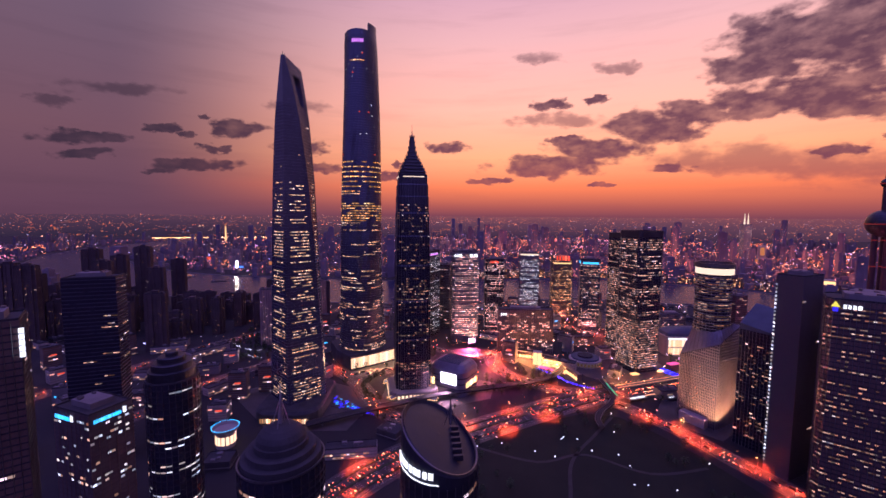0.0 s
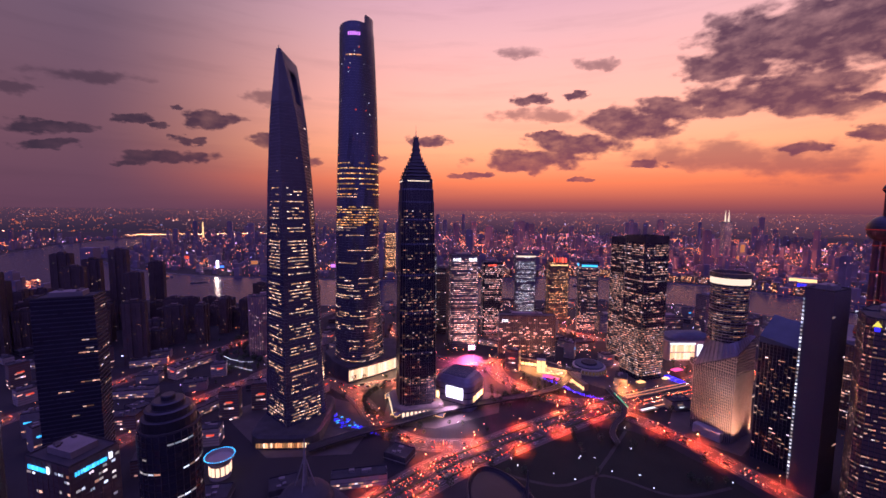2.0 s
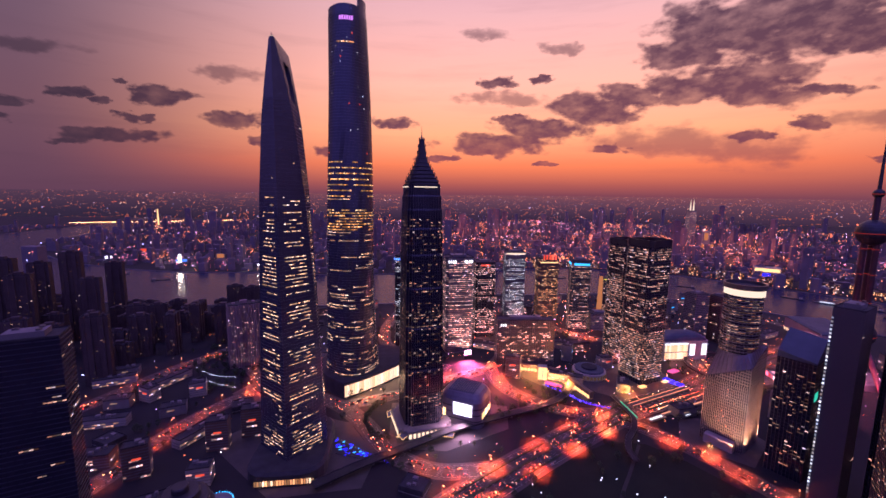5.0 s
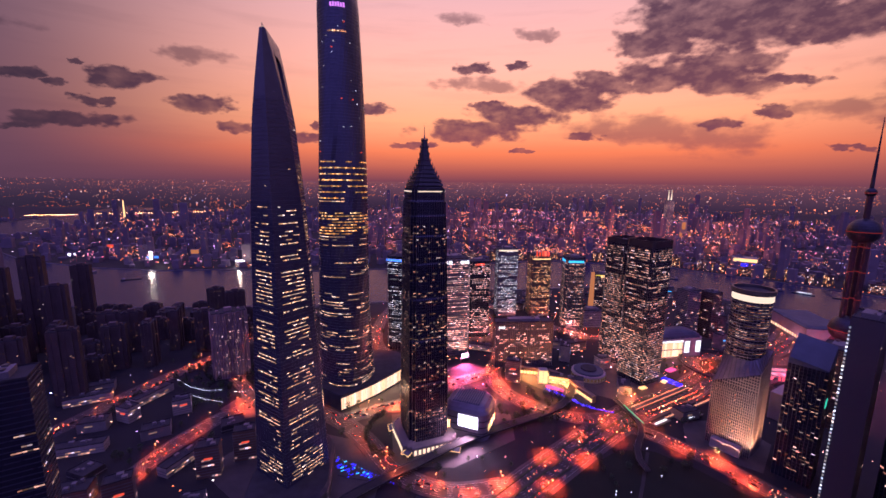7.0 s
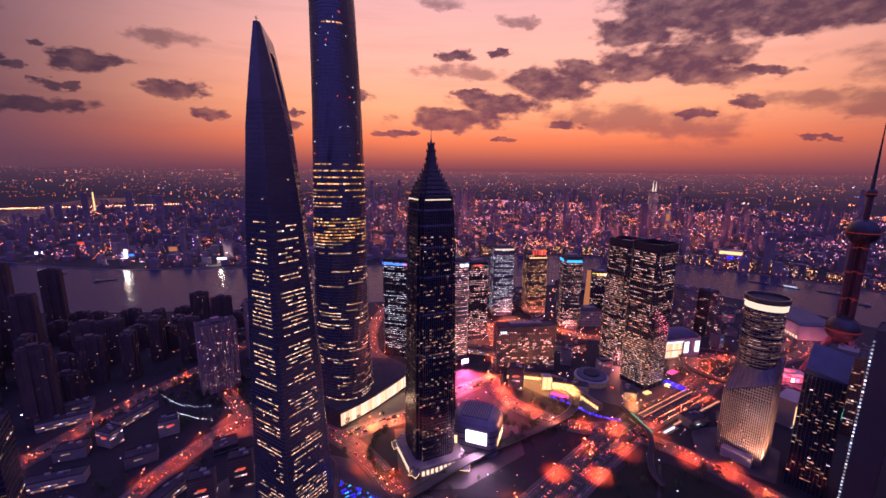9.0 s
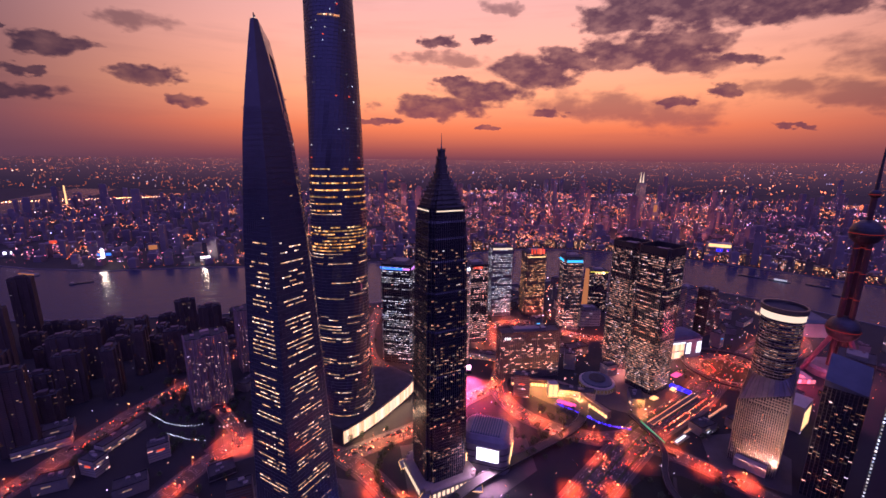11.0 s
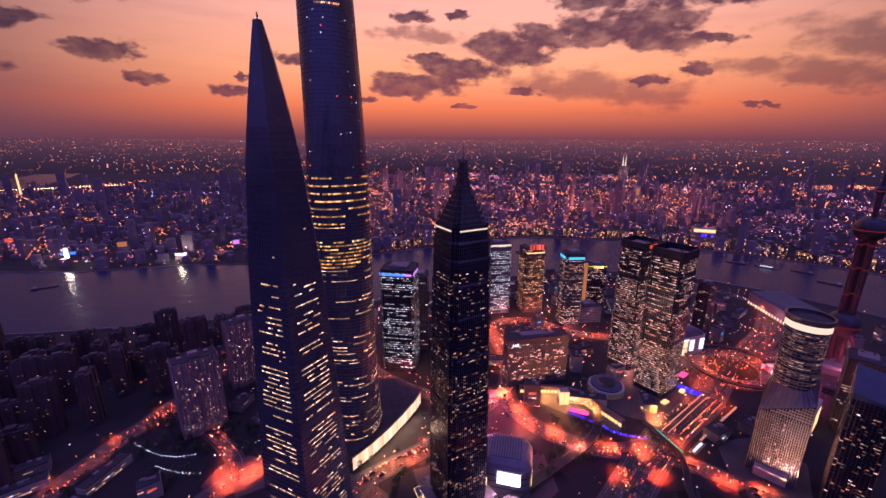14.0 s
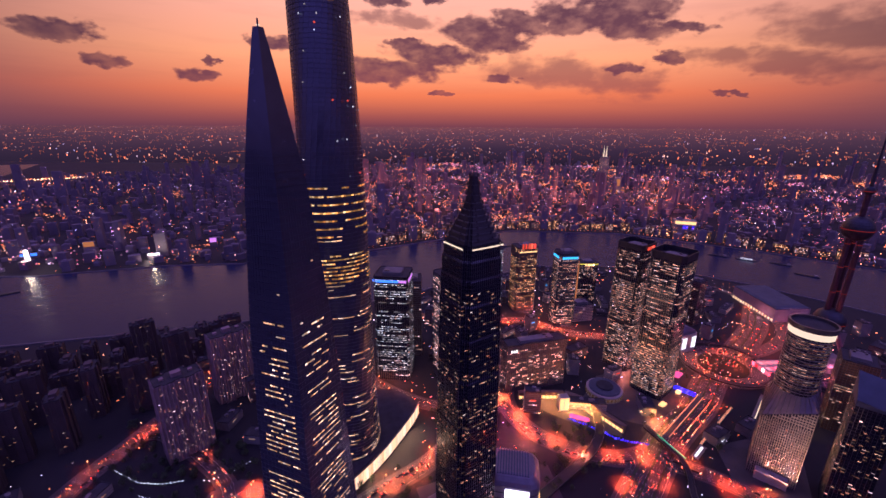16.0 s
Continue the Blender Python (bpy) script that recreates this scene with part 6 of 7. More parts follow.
# ---------------------------------------------------------------- glowing mall corner
t = thing("gold_cube", "tall golden glowing entrance cube", "entrance", pose(182, 748, 0, 0, 0, -15))
q = Mesh()
q.box(0, 0, 0, 16, 12, 25)
part("wall", q, "stone", t)
for x in (-4, 4):
    q = Mesh()
    q.box(x, -6.3, 1, 7.4, 0.4, 23)
    part("glass_panel", q, "led_gold", t, "golden glowing panel")
t = thing("arcade", "low arcade of golden lit shopfronts", "arcade", pose(0, 0, 0))
arc = [(128, 795), (160, 784), (200, 768), (222, 738), (224, 705), (232, 668)]
for i in range(len(arc) - 1):
    a, b = Vector((*arc[i], 0)), Vector((*arc[i + 1], 0))
    d = b - a
    n = Vector((-d.y, d.x, 0)).normalized() * 8
    q = Mesh()
    q.loft([[tuple(p + Vector((0, 0, z))) for p in (a, b, b + n, a + n)] for z in (0, 12)])
    part("wall", q, "brown", t)
    c = max(2, int(d.length / 6))
    for k in range(c):
        p = a + d * ((k + 0.5) / c) - n * 0.04
        q = Mesh()
        q.box(p.x, p.y, 1.2, d.length / c * 0.8, 0.4, 5.0, math.atan2(d.y, d.x))
        part("shopfront", q, "led_gold", t, "golden lit shopfront")
led = [(176, 724), (192, 704), (204, 685), (214, 664), (232, 648), (252, 636)]
q = Mesh()
for i in range(len(led) - 1):
    a, b = Vector((*led[i], 0)), Vector((*led[i + 1], 0))
    for k in range(10):
        p = a.lerp(b, k / 10)
        q.box(p.x + rng.uniform(-1, 1), p.y + rng.uniform(-1, 1), 0.2, rng.uniform(0.7, 1.7), 1.0, rng.uniform(0.8, 2.4), 0.5)
solo("blue_fountain_lights", q, "led_blue", "line of deep blue fountain lights along the plaza", "lights", "stuff")
t = thing("round_mall", "round low mall with a grey stepped roof and lit ring", "mall", pose(276, 756, 0))
for r0, za, zb, nm, mm in ((30, 0, 11, "wall", "stone"), (26, 11, 14, "roof", "blue_roof"), (14, 14, 17, "lantern", "roof")):
    q = Mesh()
    q.loft([ring(ellipse(r0, r0), za), ring(ellipse(r0, r0), zb - 0.6), ring(ellipse(r0 * 0.95, r0 * 0.95), zb)])
    part(nm, q, mm, t)
for k in range(30):
    a = 2 * math.pi * k / 30
    q = Mesh()
    q.box(30.3 * math.cos(a), 30.3 * math.sin(a), 2, 0.4, 4.6, 6, a)
    part("shopfront", q, "win_dim", t, "dim lit shopfront")

# mall with two screens beside the rounded towers
t = thing("screen_mall", "mall with a cream-lit front, white screens and blue domed roof", "mall", pose(508, 822, 0))
q = Mesh()
q.loft([ring(rounded(104, 46, 8), 0), ring(rounded(104, 46, 8), 40)])
part("wall", q, "stone", t)
q = Mesh()
q.loft([ring([(x * math.cos(a), y * math.cos(a)) for x, y in rounded(100, 44, 8)], 40.1 + 16 * math.sin(a)) for a in (0, 0.35, 0.7, 1.0, 1.3)])
part("roof", q, "blue_roof", t)
for k in range(11):
    q = Mesh()
    q.box(-45 + 4.6 * k, -23.4, 3, 3.9, 0.6, 14)
    part("shopfront", q, "hall", t, "warm lit shopfront")
    # upper front panels emit: the cream floodlight is painted in
    q = Mesh()
    q.box(-45 + 4.6 * k, -23.3, 19, 4.1, 0.5, 14)
    part("lit_panel", q, "hall", t, "cream panel with floodlight painted as glow")
for x in (14, 40):
    q = Mesh()
    q.box(x, -23.6, 10, 11, 0.8, 24)
    part("screen", q, "led_white", t, "white screen")
q = Mesh()
q.box(-22, -23.8, 34, 52, 0.8, 3)
part("cornice_light", q, "led_white", t, "white cornice light")
q = Mesh()
for k in range(10):
    q.box(406 + 1.3 * k, 721 - 3.1 * k, 0.2, 9, 2.8, 3.2, 0.3)
solo("blue_kiosk_lights", q, "led_blue", "cluster of deep blue lights beside the road", "lights", "stuff")

for x, y, r0, w, d, h, lab, bd in ((612, 905, 10, 40, 30, 112, "grey slab office with dark window bands", "concrete"), (662, 893, 10, 30, 30, 108, "brown tower with a small pitched roof", "brown"),
                                   (560, 975, 0, 60, 40, 46, "mid-rise grey office block", "concrete"), (430, 1010, -10, 50, 40, 40, "mid-rise block with lit windows", "stone")):
    office(x, y, r0, rect(w, d), h, lab, body=bd, band="glass_dark", rib=None, lit=0.12, seed=x, singles=0)

# pink billboard and its glow
t = thing("billboard", "glaring pink-white electronic billboard at a street corner", "billboard", pose(64, 852, 0, 0, 0, 8))
q = Mesh()
q.box(0, 0, 0, 16, 5, 8)
part("base", q, "dark_metal", t)
q = Mesh()
q.box(0, 0, 8, 15, 1.2, 10)
part("frame", q, "dark_metal", t)
q = Mesh()
q.box(0, -0.8, 8.6, 14, 0.4, 8.8)
part("screen", q, "glare", t, "glaring pink screen")
pl = bpy.data.lights.new("billboard_light", "AREA")
pl.energy, pl.color, pl.size = 420000, (1.0, 0.10, 0.22), 14
pl.spread = radians(110)
new("billboard_glow", pl).matrix_basis = look((63, 848, 14), (45, 760, 0))
pl = bpy.data.lights.new("screen_light", "AREA")
pl.energy, pl.color, pl.size = 85000, (1.0, 0.5, 0.62), 18
new("screen_glow", pl).matrix_basis = look((9, 603, 22), (-25, 560, 0))
hl = bpy.data.lights.new("hall_light", "AREA")
hl.energy, hl.color, hl.shape, hl.size, hl.size_y = 90000, (1.0, 0.55, 0.24), "RECTANGLE", 120, 16
new("hall_glow", hl).matrix_basis = look((-104, 755, 14), (-70, 715, 0))

# red-lit pleasure garden and golden portal
t = thing("red_pavilion", "low pavilion with red and pink lit canopies", "pavilion", pose(640, 690, 0, 0, 0, -20))
q = Mesh()
q.loft([ring(rounded(70, 40, 10), 0), ring(rounded(70, 40, 10), 9)])
part("wall", q, "stone", t)
for k in range(12):
    q = Mesh()
    q.box(-27 + 9 * (k % 6), -10 + 20 * (k // 6), 9.1, 6, 9, 0.6)
    part("canopy_light", q, "red_glow", t, "red lit canopy")
for k in range(9):
    q = Mesh()
    q.box(-32 + 8 * k, -20.4, 1, 6, 0.6, 7.5)
    part("front_panel", q, "red_glow", t, "pink-red lit front panel")
for k in range(5):
    q = Mesh()
    q.box(-35.4, -16 + 8 * k, 1, 0.6, 6, 7.5)
    part("side_panel", q, "red_glow", t, "pink-red lit side panel")
rl = bpy.data.lights.new("red_garden_light", "POINT")
rl.energy, rl.color, rl.shadow_soft_size = 260000, (1.0, 0.08, 0.12), 4
new("red_garden_glow", rl).location = (625, 665, 22)
t = thing("portal_block", "block with a tall golden-lit portal", "building", pose(505, 585, 0, 0, 0, 20))
q = Mesh()
q.box(0, 0, 0, 44, 24, 42)
part("wall", q, "stone", t)
for k in range(4):
    q = Mesh()
    q.box(-15 + 9 * k, -12.3, 4, 6, 0.5, 30)
    part("portal_panel", q, "led_gold", t, "golden lit panel")
t = thing("light_canopy", "long low canopy edged by one bright white bar", "canopy", pose(484, 630, 0, 0, 0, 22.8))
q = Mesh()
q.box(0, 0, 3, 90, 6, 1)
part("roof", q, "metal", t)
q = Mesh()
q.box(0, -2, 4.1, 86, 1.6, 0.7)
part("light_bar", q, "led_cream", t, "bright white light bar")
for xx in (-40, -20, 0, 20, 40):
    q = Mesh()
    q.box(xx, 0, 0, 0.6, 0.6, 3)
    part("post", q, "metal", t)

# warm light spilling from the arcade, and fill lamps added by malls and towers
gl = bpy.data.lights.new("arcade_spill", "POINT")
gl.energy, gl.color, gl.shadow_soft_size = 130000, (1.0, 0.34, 0.07), 0.5
for x, y in ((190, 735), (215, 712), (165, 768), (300, 668)):
    new("arcade_glow", gl).location = (x, y, 11)
# added fill without fittings, lifts the dark ground between the towers
el = bpy.data.lights.new("ground_fill", "POINT")
el.energy, el.color, el.shadow_soft_size = 100000, (1.0, 0.24, 0.15), 0.5
for x, y in ((-45, 905), (75, 700), (140, 650), (250, 1095), (335, 1080), (360, 970), (350, 785), (480, 790), (130, 960)):
    new("ground_fill_lamp", el).location = (x, y, 12)

# floodlights at the foot of the stone tower, the rounded tower and the white-signed tower
fl = bpy.data.lights.new("facade_floodlight", "SPOT")
fl.energy, fl.color, fl.spot_size, fl.spot_blend, fl.shadow_soft_size = 330000, (1.0, 0.42, 0.2), radians(80), 0.6, 0.6
for x, y, tx, ty, tz in ((322, 521, 346, 536, 45), (334, 502, 358, 520, 45), (372, 492, 372, 520, 45), (412, 528, 395, 540, 45), (40, 855, 42, 882, 40), (72, 860, 66, 884, 40)):
    new("facade_flood", fl).matrix_basis = look((x, y, 3), (tx, ty, tz))

base_light = fl.copy()
base_light.energy = 200000
for x, y, tx, ty in ((318, 700, 342, 728), (372, 685, 372, 712)):
    new("facade_flood", base_light).matrix_basis = look((x, y, 3), (tx, ty, 40))

# spots added to brighten the floor bands of the round shaft
sl = bpy.data.lights.new("shaft_fill_spot", "SPOT")
sl.energy, sl.color, sl.spot_size, sl.spot_blend, sl.shadow_soft_size = 260000, (1.0, 0.6, 0.42), radians(50), 0.7, 0.6
for x, y in ((330, 515), (362, 496)):
    new("shaft_fill", sl).matrix_basis = look((x - 10, y - 12, 14), (366, 536, 165))

# blue-lit pool beside the wedge tower
t = thing("light_pool", "shallow reflecting pool glowing deep blue", "pool", pose(0, 0, 0))
q = Mesh()
q.loft([[(-165, 606, 0.1), (-163, 571, 0.1), (-130, 557, 0.1), (-98, 545, 0.1)], [(-165, 606, 0.8), (-163, 571, 0.8), (-130, 557, 0.8), (-98, 545, 0.8)]])
part("basin", q, "paving", t)
rr = random.Random(4)
n = 0
while n < 44:
    x, y = rr.uniform(-165, -98), rr.uniform(545, 606)
    if not inside(x, y, [(-165, 606), (-163, 571), (-130, 557), (-98, 545)]):
        continue
    q = Mesh()
    q.box(x, y, 0.8, rr.uniform(1.5, 4.5), rr.uniform(0.8, 1.8), 0.6, 0.4)
    part("water_light", q, "led_blue" if n % 4 else "led_cyan", t, "blue underwater light")
    n += 1
for k in range(24):
    f = k / 24
    q = Mesh()
    q.box(-175 + 82 * f, 611 - 68 * f, 0.2, 0.7, 0.7, 1.6)
    part("bollard_light", q, "led_blue" if k > 11 else "win_cool", t, "row of bollard lights")

# ---------------------------------------------------------------- forecourts, canopies and garden lamps
def glass_canopy(x, y, a, w, d):
    """A small gabled entrance canopy outlined in light."""
    root = thing("entrance_canopy", "small gabled glass entrance canopy edged with golden light", "canopy", pose(x, y, 0.14, 0, 0, a), "entrance canopies of the stepped tower")
    for sy in (-1, 1):
        q = Mesh()
        q.loft([[(-w / 2, 0, 7.2), (w / 2, 0, 7.2), (w / 2, sy * d / 2, 5.0), (-w / 2, sy * d / 2, 5.0)][::sy], [(-w / 2, 0, 7.5), (w / 2, 0, 7.5), (w / 2, sy * d / 2, 5.3), (-w / 2, sy * d / 2, 5.3)][::sy]])
        part("roof_pane", q, "glass_grey", root)
        q = Mesh()
        q.bar((-w / 2, sy * d / 2, 5.3), (w / 2, sy * d / 2, 5.3), 0.55)
        part("edge_light", q, "led_gold", root, "golden eave light")
        for sx in (-1, 1):
            q = Mesh()
            q.bar((sx * w / 2, 0, 7.4), (sx * w / 2, sy * d / 2, 5.3), 0.45)
            part("gable_light", q, "led_gold", root, "golden gable light")
            q = Mesh()
            q.box(sx * (w / 2 - 0.5), sy * (d / 2 - 0.5), 0, 0.4, 0.4, 5.1)
            part("post", q, "metal", root)


for x, y, a, w, d in ((-75, 592, 50, 16, 11), (-14, 588, -20, 16, 11), (-92, 648, 95, 15, 10)):
    glass_canopy(x, y, a, w, d)


def tent(x, y, a, w, d, mat, label):
    """A low tensioned canopy glowing from within."""
    root = thing("tent_canopy", label, "canopy", pose(x, y, 0.1, 0, 0, a), "glowing canopies of the malls")
    q = Mesh()
    q.loft([[(px * k, py * k, z) for px, py in rounded(w, d, 2.5)] for k, z in ((1.0, 4.2), (0.9, 5.0), (0.5, 6.0), (0.12, 7.4))])
    part("canopy", q, mat, root)
    for sx in (-1, 1):
        for sy in (-1, 1):
            q = Mesh()
            q.tube([(sx * w * 0.42, sy * d * 0.42, 0), (sx * w * 0.42, sy * d * 0.42, 4.4)], 0.15, 6)
            part("post", q, "metal", root)


for x, y, a, w, d, mat, lab in ((190, 716, -45, 30, 10, "tent_magenta", "magenta glowing canopy beside the fountain lights"), (131, 767, -20, 12, 9, "tent_magenta", "small magenta glowing canopy at the mall corner"),
                                (440, 744, 20, 24, 12, "tent_magenta", "magenta glowing canopy beside the road"), (342, 692, 15, 16, 9, "tent_gold", "golden glowing terrace canopy at the tower foot"),
                                (300, 690, 10, 14, 9, "tent_gold", "golden glowing terrace canopy beside the plaza"), (395, 706, 25, 14, 8, "tent_gold", "golden glowing canopy under the rounded tower")):
    tent(x, y, a, w, d, mat, lab)

# lit steps of the plaza
t = thing("plaza_steps", "broad plaza steps edged with golden light", "steps", pose(222, 720, 0.14, 0, 0, -78))
for k in range(6):
    q = Mesh()
    q.box(0, -5 + 2.2 * k, 0, 40, 2.2, 0.4 + 0.36 * k)
    part("step", q, "stone", t)
    q = Mesh()
    q.box(0, -6.0 + 2.2 * k, 0.2 + 0.36 * k, 39, 0.25, 0.3)
    part("step_light", q, "tent_gold", t, "golden strip under the step edge")

# rows of small white lamps along the garden paths
q = Mesh()
for pts in ([(-458, 861), (-424, 828), (-394, 813), (-366, 810)], [(-416, 803), (-383, 781), (-352, 769)], [(-345, 800), (-338, 797), (-305, 806), (-285, 815)]):
    for i in range(len(pts) - 1):
        a, b = Vector((*pts[i], 0)), Vector((*pts[i + 1], 0))
        cnt = max(1, int((b - a).length / 4.6))
        for k in range(cnt):
            p = a.lerp(b, k / cnt)
            q.tube([(p.x, p.y, 0), (p.x, p.y, 1.0)], 0.12, 5)
            q.ball((p.x, p.y, 1.2), 0.26, 6, 4)
solo("garden_bollards", q, "white_lamp", "rows of small white bollard lamps along garden paths", "lights", "stuff")

# sodium-lit forecourt beside the ring road
m = Mesh()
pts = [(-352, 748), (-335, 778), (-300, 786), (-262, 762), (-276, 722), (-318, 712)]
m.loft([[(x, y, 0.008) for x, y in pts], [(x, y, 0.135) for x, y in pts]])
solo("forecourt", m, "paving", "paved forecourt under strong orange lamps", "plaza", "structure")
for x, y in ((-330, 757), (-302, 745), (-284, 758)):
    copy_thing(lamp0, pose(x, y, 0.14, 0, 0, 40 + x))
    new("street_light", lamp_light).location = (x + 2, y + 1, 15.0)


# ---------------------------------------------------------------- park lamps
lampw = thing("park_lamp", "slim park lamp with a white globe", "park lamp", pose(0, 0, -500), "park lamps on the lawn")
q = Mesh()
q.tube([(0, 0, 0), (0, 0, 4.4)], 0.1, 6)
part("pole", q, "dark_metal", lampw)
q = Mesh()
q.ball((0, 0, 4.8), 0.55, 8, 6)
part("globe", q, "white_lamp", lampw, "white glowing globe")
rng = random.Random(31)
n = 0
while n < 44:
    x, y = rng.uniform(-10, 350), rng.uniform(200, 556)
    if not inside(x, y, PARK):
        continue
    m = pose(x, y, 0.12)
    if n == 0:
        lampw.matrix_basis = m
    else:
        copy_thing(lampw, m)
    n += 1


# ---------------------------------------------------------------- trees
def make_tree(seed, h):
    rr = random.Random(seed)
    root = thing("tree", "dark leafy broadleaf tree at dusk", "tree", pose(0, 0, -700), "trees of the park and streets")
    q = Mesh()
    q.tube([(0, 0, 0), (0.1, 0, h * 0.25), (0, 0.1, h * 0.5)], [0.3, 0.22, 0.12], 6)
    for k in range(4):
        a = k * 1.6
        q.tube([(0, 0, h * 0.3), (h * 0.2 * math.cos(a), h * 0.2 * math.sin(a), h * 0.6)], [0.14, 0.05], 5)
    part("trunk", q, "bark", root)
    q = Mesh()
    for _ in range(170):
        u, a, z = rr.random() ** 0.5, rr.uniform(0, 6.283), rr.uniform(-1, 1)
        e = math.sqrt(max(0, 1 - z * z)) * h * 0.36 * u
        c = Vector((e * math.cos(a) * rr.uniform(0.7, 1.2), e * math.sin(a), h * 0.62 + z * h * 0.34))
        s = h * rr.uniform(0.04, 0.1)
        v = [c + Vector((rr.uniform(-1, 1), rr.uniform(-1, 1), rr.uniform(-0.7, 0.7))) * s for _ in range(4)]
        q.face([v[0], v[1], v[2]])
        q.face([v[0], v[2], v[3]])
        q.face([v[1], v[3], v[2]])
    part("crown", q, "leaf", root)
    return root


TREES = [make_tree(k, h) for k, h in enumerate((9, 11, 13, 8))]
placed = set()
rng = random.Random(9)


def plant(x, y, z=0.1):
    k = rng.randrange(4)
    m = pose(x, y, z, 0, 0, rng.uniform(0, 360))
    if k not in placed:
        TREES[k].matrix_basis = m
        placed.add(k)
    else:
        copy_thing(TREES[k], m)


def near_road(x, y, pad):
    for line, w, _ in LINES.values():
        for i in range(0, len(line), 2):
            if (line[i].x - x) ** 2 + (line[i].y - y) ** 2 < (w / 2 + pad) ** 2:
                return True
    return False


KEEP = [(-211, 578, 62), (-160, 782, 60), (-140, 800, 75), (-50, 631, 48), (20, 640, 46), (50, 908, 38), (128, 995, 30), (243, 1128, 34), (330, 1112, 36), (370, 1003, 32), (365, 737, 46), (375, 821, 44), (556, 738, 84), (45, 815, 30), (45, 770, 30), (372, 545, 44),
        (172, 824, 40), (130, 830, 34), (215, 818, 34), (-45, 950, 44), (10, 1010, 28), (505, 1085, 32), (384, 427, 28), (392, 479, 30), (425, 395, 34), (372, 347, 36), (440, 300, 34), (560, 560, 34), (-286, 318, 30),
        (-198, 286, 24), (-98, 235, 34), (0, 180, 30), (-386, 440, 34), (-272, 235, 26), (-264, 470, 20), (745, 680, 56), (960, 870, 130), (185, 748, 22), (276, 756, 36), (266, 706, 24), (508, 822, 60), (612, 905, 28), (662, 893, 24),
        (560, 975, 38), (430, 1010, 34), (64, 852, 16), (640, 690, 44), (505, 585, 28), (484, 630, 46), (-140, 530, 36), (-125, 570, 40), (-378, 878, 30), (-338, 972, 30), (-392, 985, 30), (-330, 1060, 30),
        (60, 600, 34), (100, 655, 50), (150, 690, 44), (195, 655, 36), (150, 620, 30), (110, 720, 30)]


def free(x, y, pad):
    return not any((x - a) ** 2 + (y - b) ** 2 < (c + pad) ** 2 for a, b, c in KEEP)


n = 0
while n < 90:
    x, y = rng.uniform(-30, 350), rng.uniform(180, 560)
    if inside(x, y, PARK) and free(x, y, 2) and (not inside(x, y, [(60, 300), (250, 300), (270, 470), (200, 520), (80, 470)]) or rng.random() < 0.08):
        plant(x, y)
        n += 1
n = 0
while n < 170:
    x, y = rng.uniform(-520, 720), rng.uniform(430, 1150)
    if free(x, y, 3) and not near_road(x, y, 6) and near_road(x, y, 40) and not inside(x, y, PARK):
        plant(x, y, 0.02)
        n += 1


# trees round the stepped tower's forecourt and in the garden by the apartments
for k in range(22):
    f = k / 21
    a = radians(112 + 150 * f)
    plant(-92 + 36 * math.cos(a) + rng.uniform(-3, 3), 637 + 46 * math.sin(a) + rng.uniform(-3, 3), 0.14)
n = 0
while n < 70:
    x, y = rng.uniform(-475, -270), rng.uniform(700, 940)
    if inside(x, y, [(-475, 880), (-400, 760), (-352, 730), (-345, 790), (-280, 800), (-300, 860), (-420, 940)]) and free(x, y, 4) and not near_road(x, y, 3):
        plant(x, y, 0.02)
        n += 1


# garden trees beside the cinema block
n = 0
while n < 46:
    x, y = rng.uniform(50, 210), rng.uniform(590, 735)
    if inside(x, y, [(62, 596), (190, 640), (200, 700), (108, 728), (78, 690)]) and not near_road(x, y, 3):
        plant(x, y, 0.02)
        n += 1


# ---------------------------------------------------------------- lower buildings that fill the blocks
def make_low(seed, w, d, h, mat, lit, label):
    rr = random.Random(seed)
    root = thing("low_building", label, "building", pose(0, 0, -800), "lower blocks between the towers")
    skyscraper(root, fixed(rect(w, d)), [0, h], mat, "concrete", None, 3.6, 3.2, lit=lit * 0.6, singles=0, seed=seed, run=4, wh=1.8, z_lit=(0, 1e9), win="win_pink" if seed % 3 else "win_warm")
    for k in range(3):
        q = Mesh()
        q.box(rr.uniform(-0.3, 0.3) * w, rr.uniform(-0.3, 0.3) * d, h + 0.2, rr.uniform(3, 7), rr.uniform(3, 5), rr.uniform(1.5, 4))
        part("roof_unit", q, "concrete", root)
    if seed % 2:
        q = Mesh()
        q.box(rr.uniform(-0.2, 0.2) * w, -d / 2 - 0.4, h * 0.6, min(w * 0.4, 9), 0.6, 2.2)
        part("sign", q, ("led_white", "led_red", "led_gold", "led_cyan")[seed % 4], root, "small lit sign")
    return root


LOW = [make_low(k, w, d, h, mat, lit, lab) for k, (w, d, h, mat, lit, lab) in enumerate((
    (34, 20, 14, "concrete", 0.35, "low concrete block with some lit windows"), (24, 18, 22, "stone", 0.4, "small stone-clad block with lit windows"),
    (46, 22, 18, "brown", 0.4, "broad brown block with lit windows"), (20, 20, 32, "concrete", 0.3, "mid-rise concrete block, partly lit"),
    (30, 24, 9, "roof", 0.5, "flat dark shed with a lit front"), (26, 16, 40, "brown", 0.3, "mid-rise brown block, partly lit"), (60, 16, 12, "stone", 0.3, "long low white-walled block")))]
low_used = set()
n = tries = 0
GARDEN = [(-475, 880), (-400, 760), (-300, 700), (-270, 770), (-300, 860), (-420, 940)]
rng = random.Random(123)
spots = []
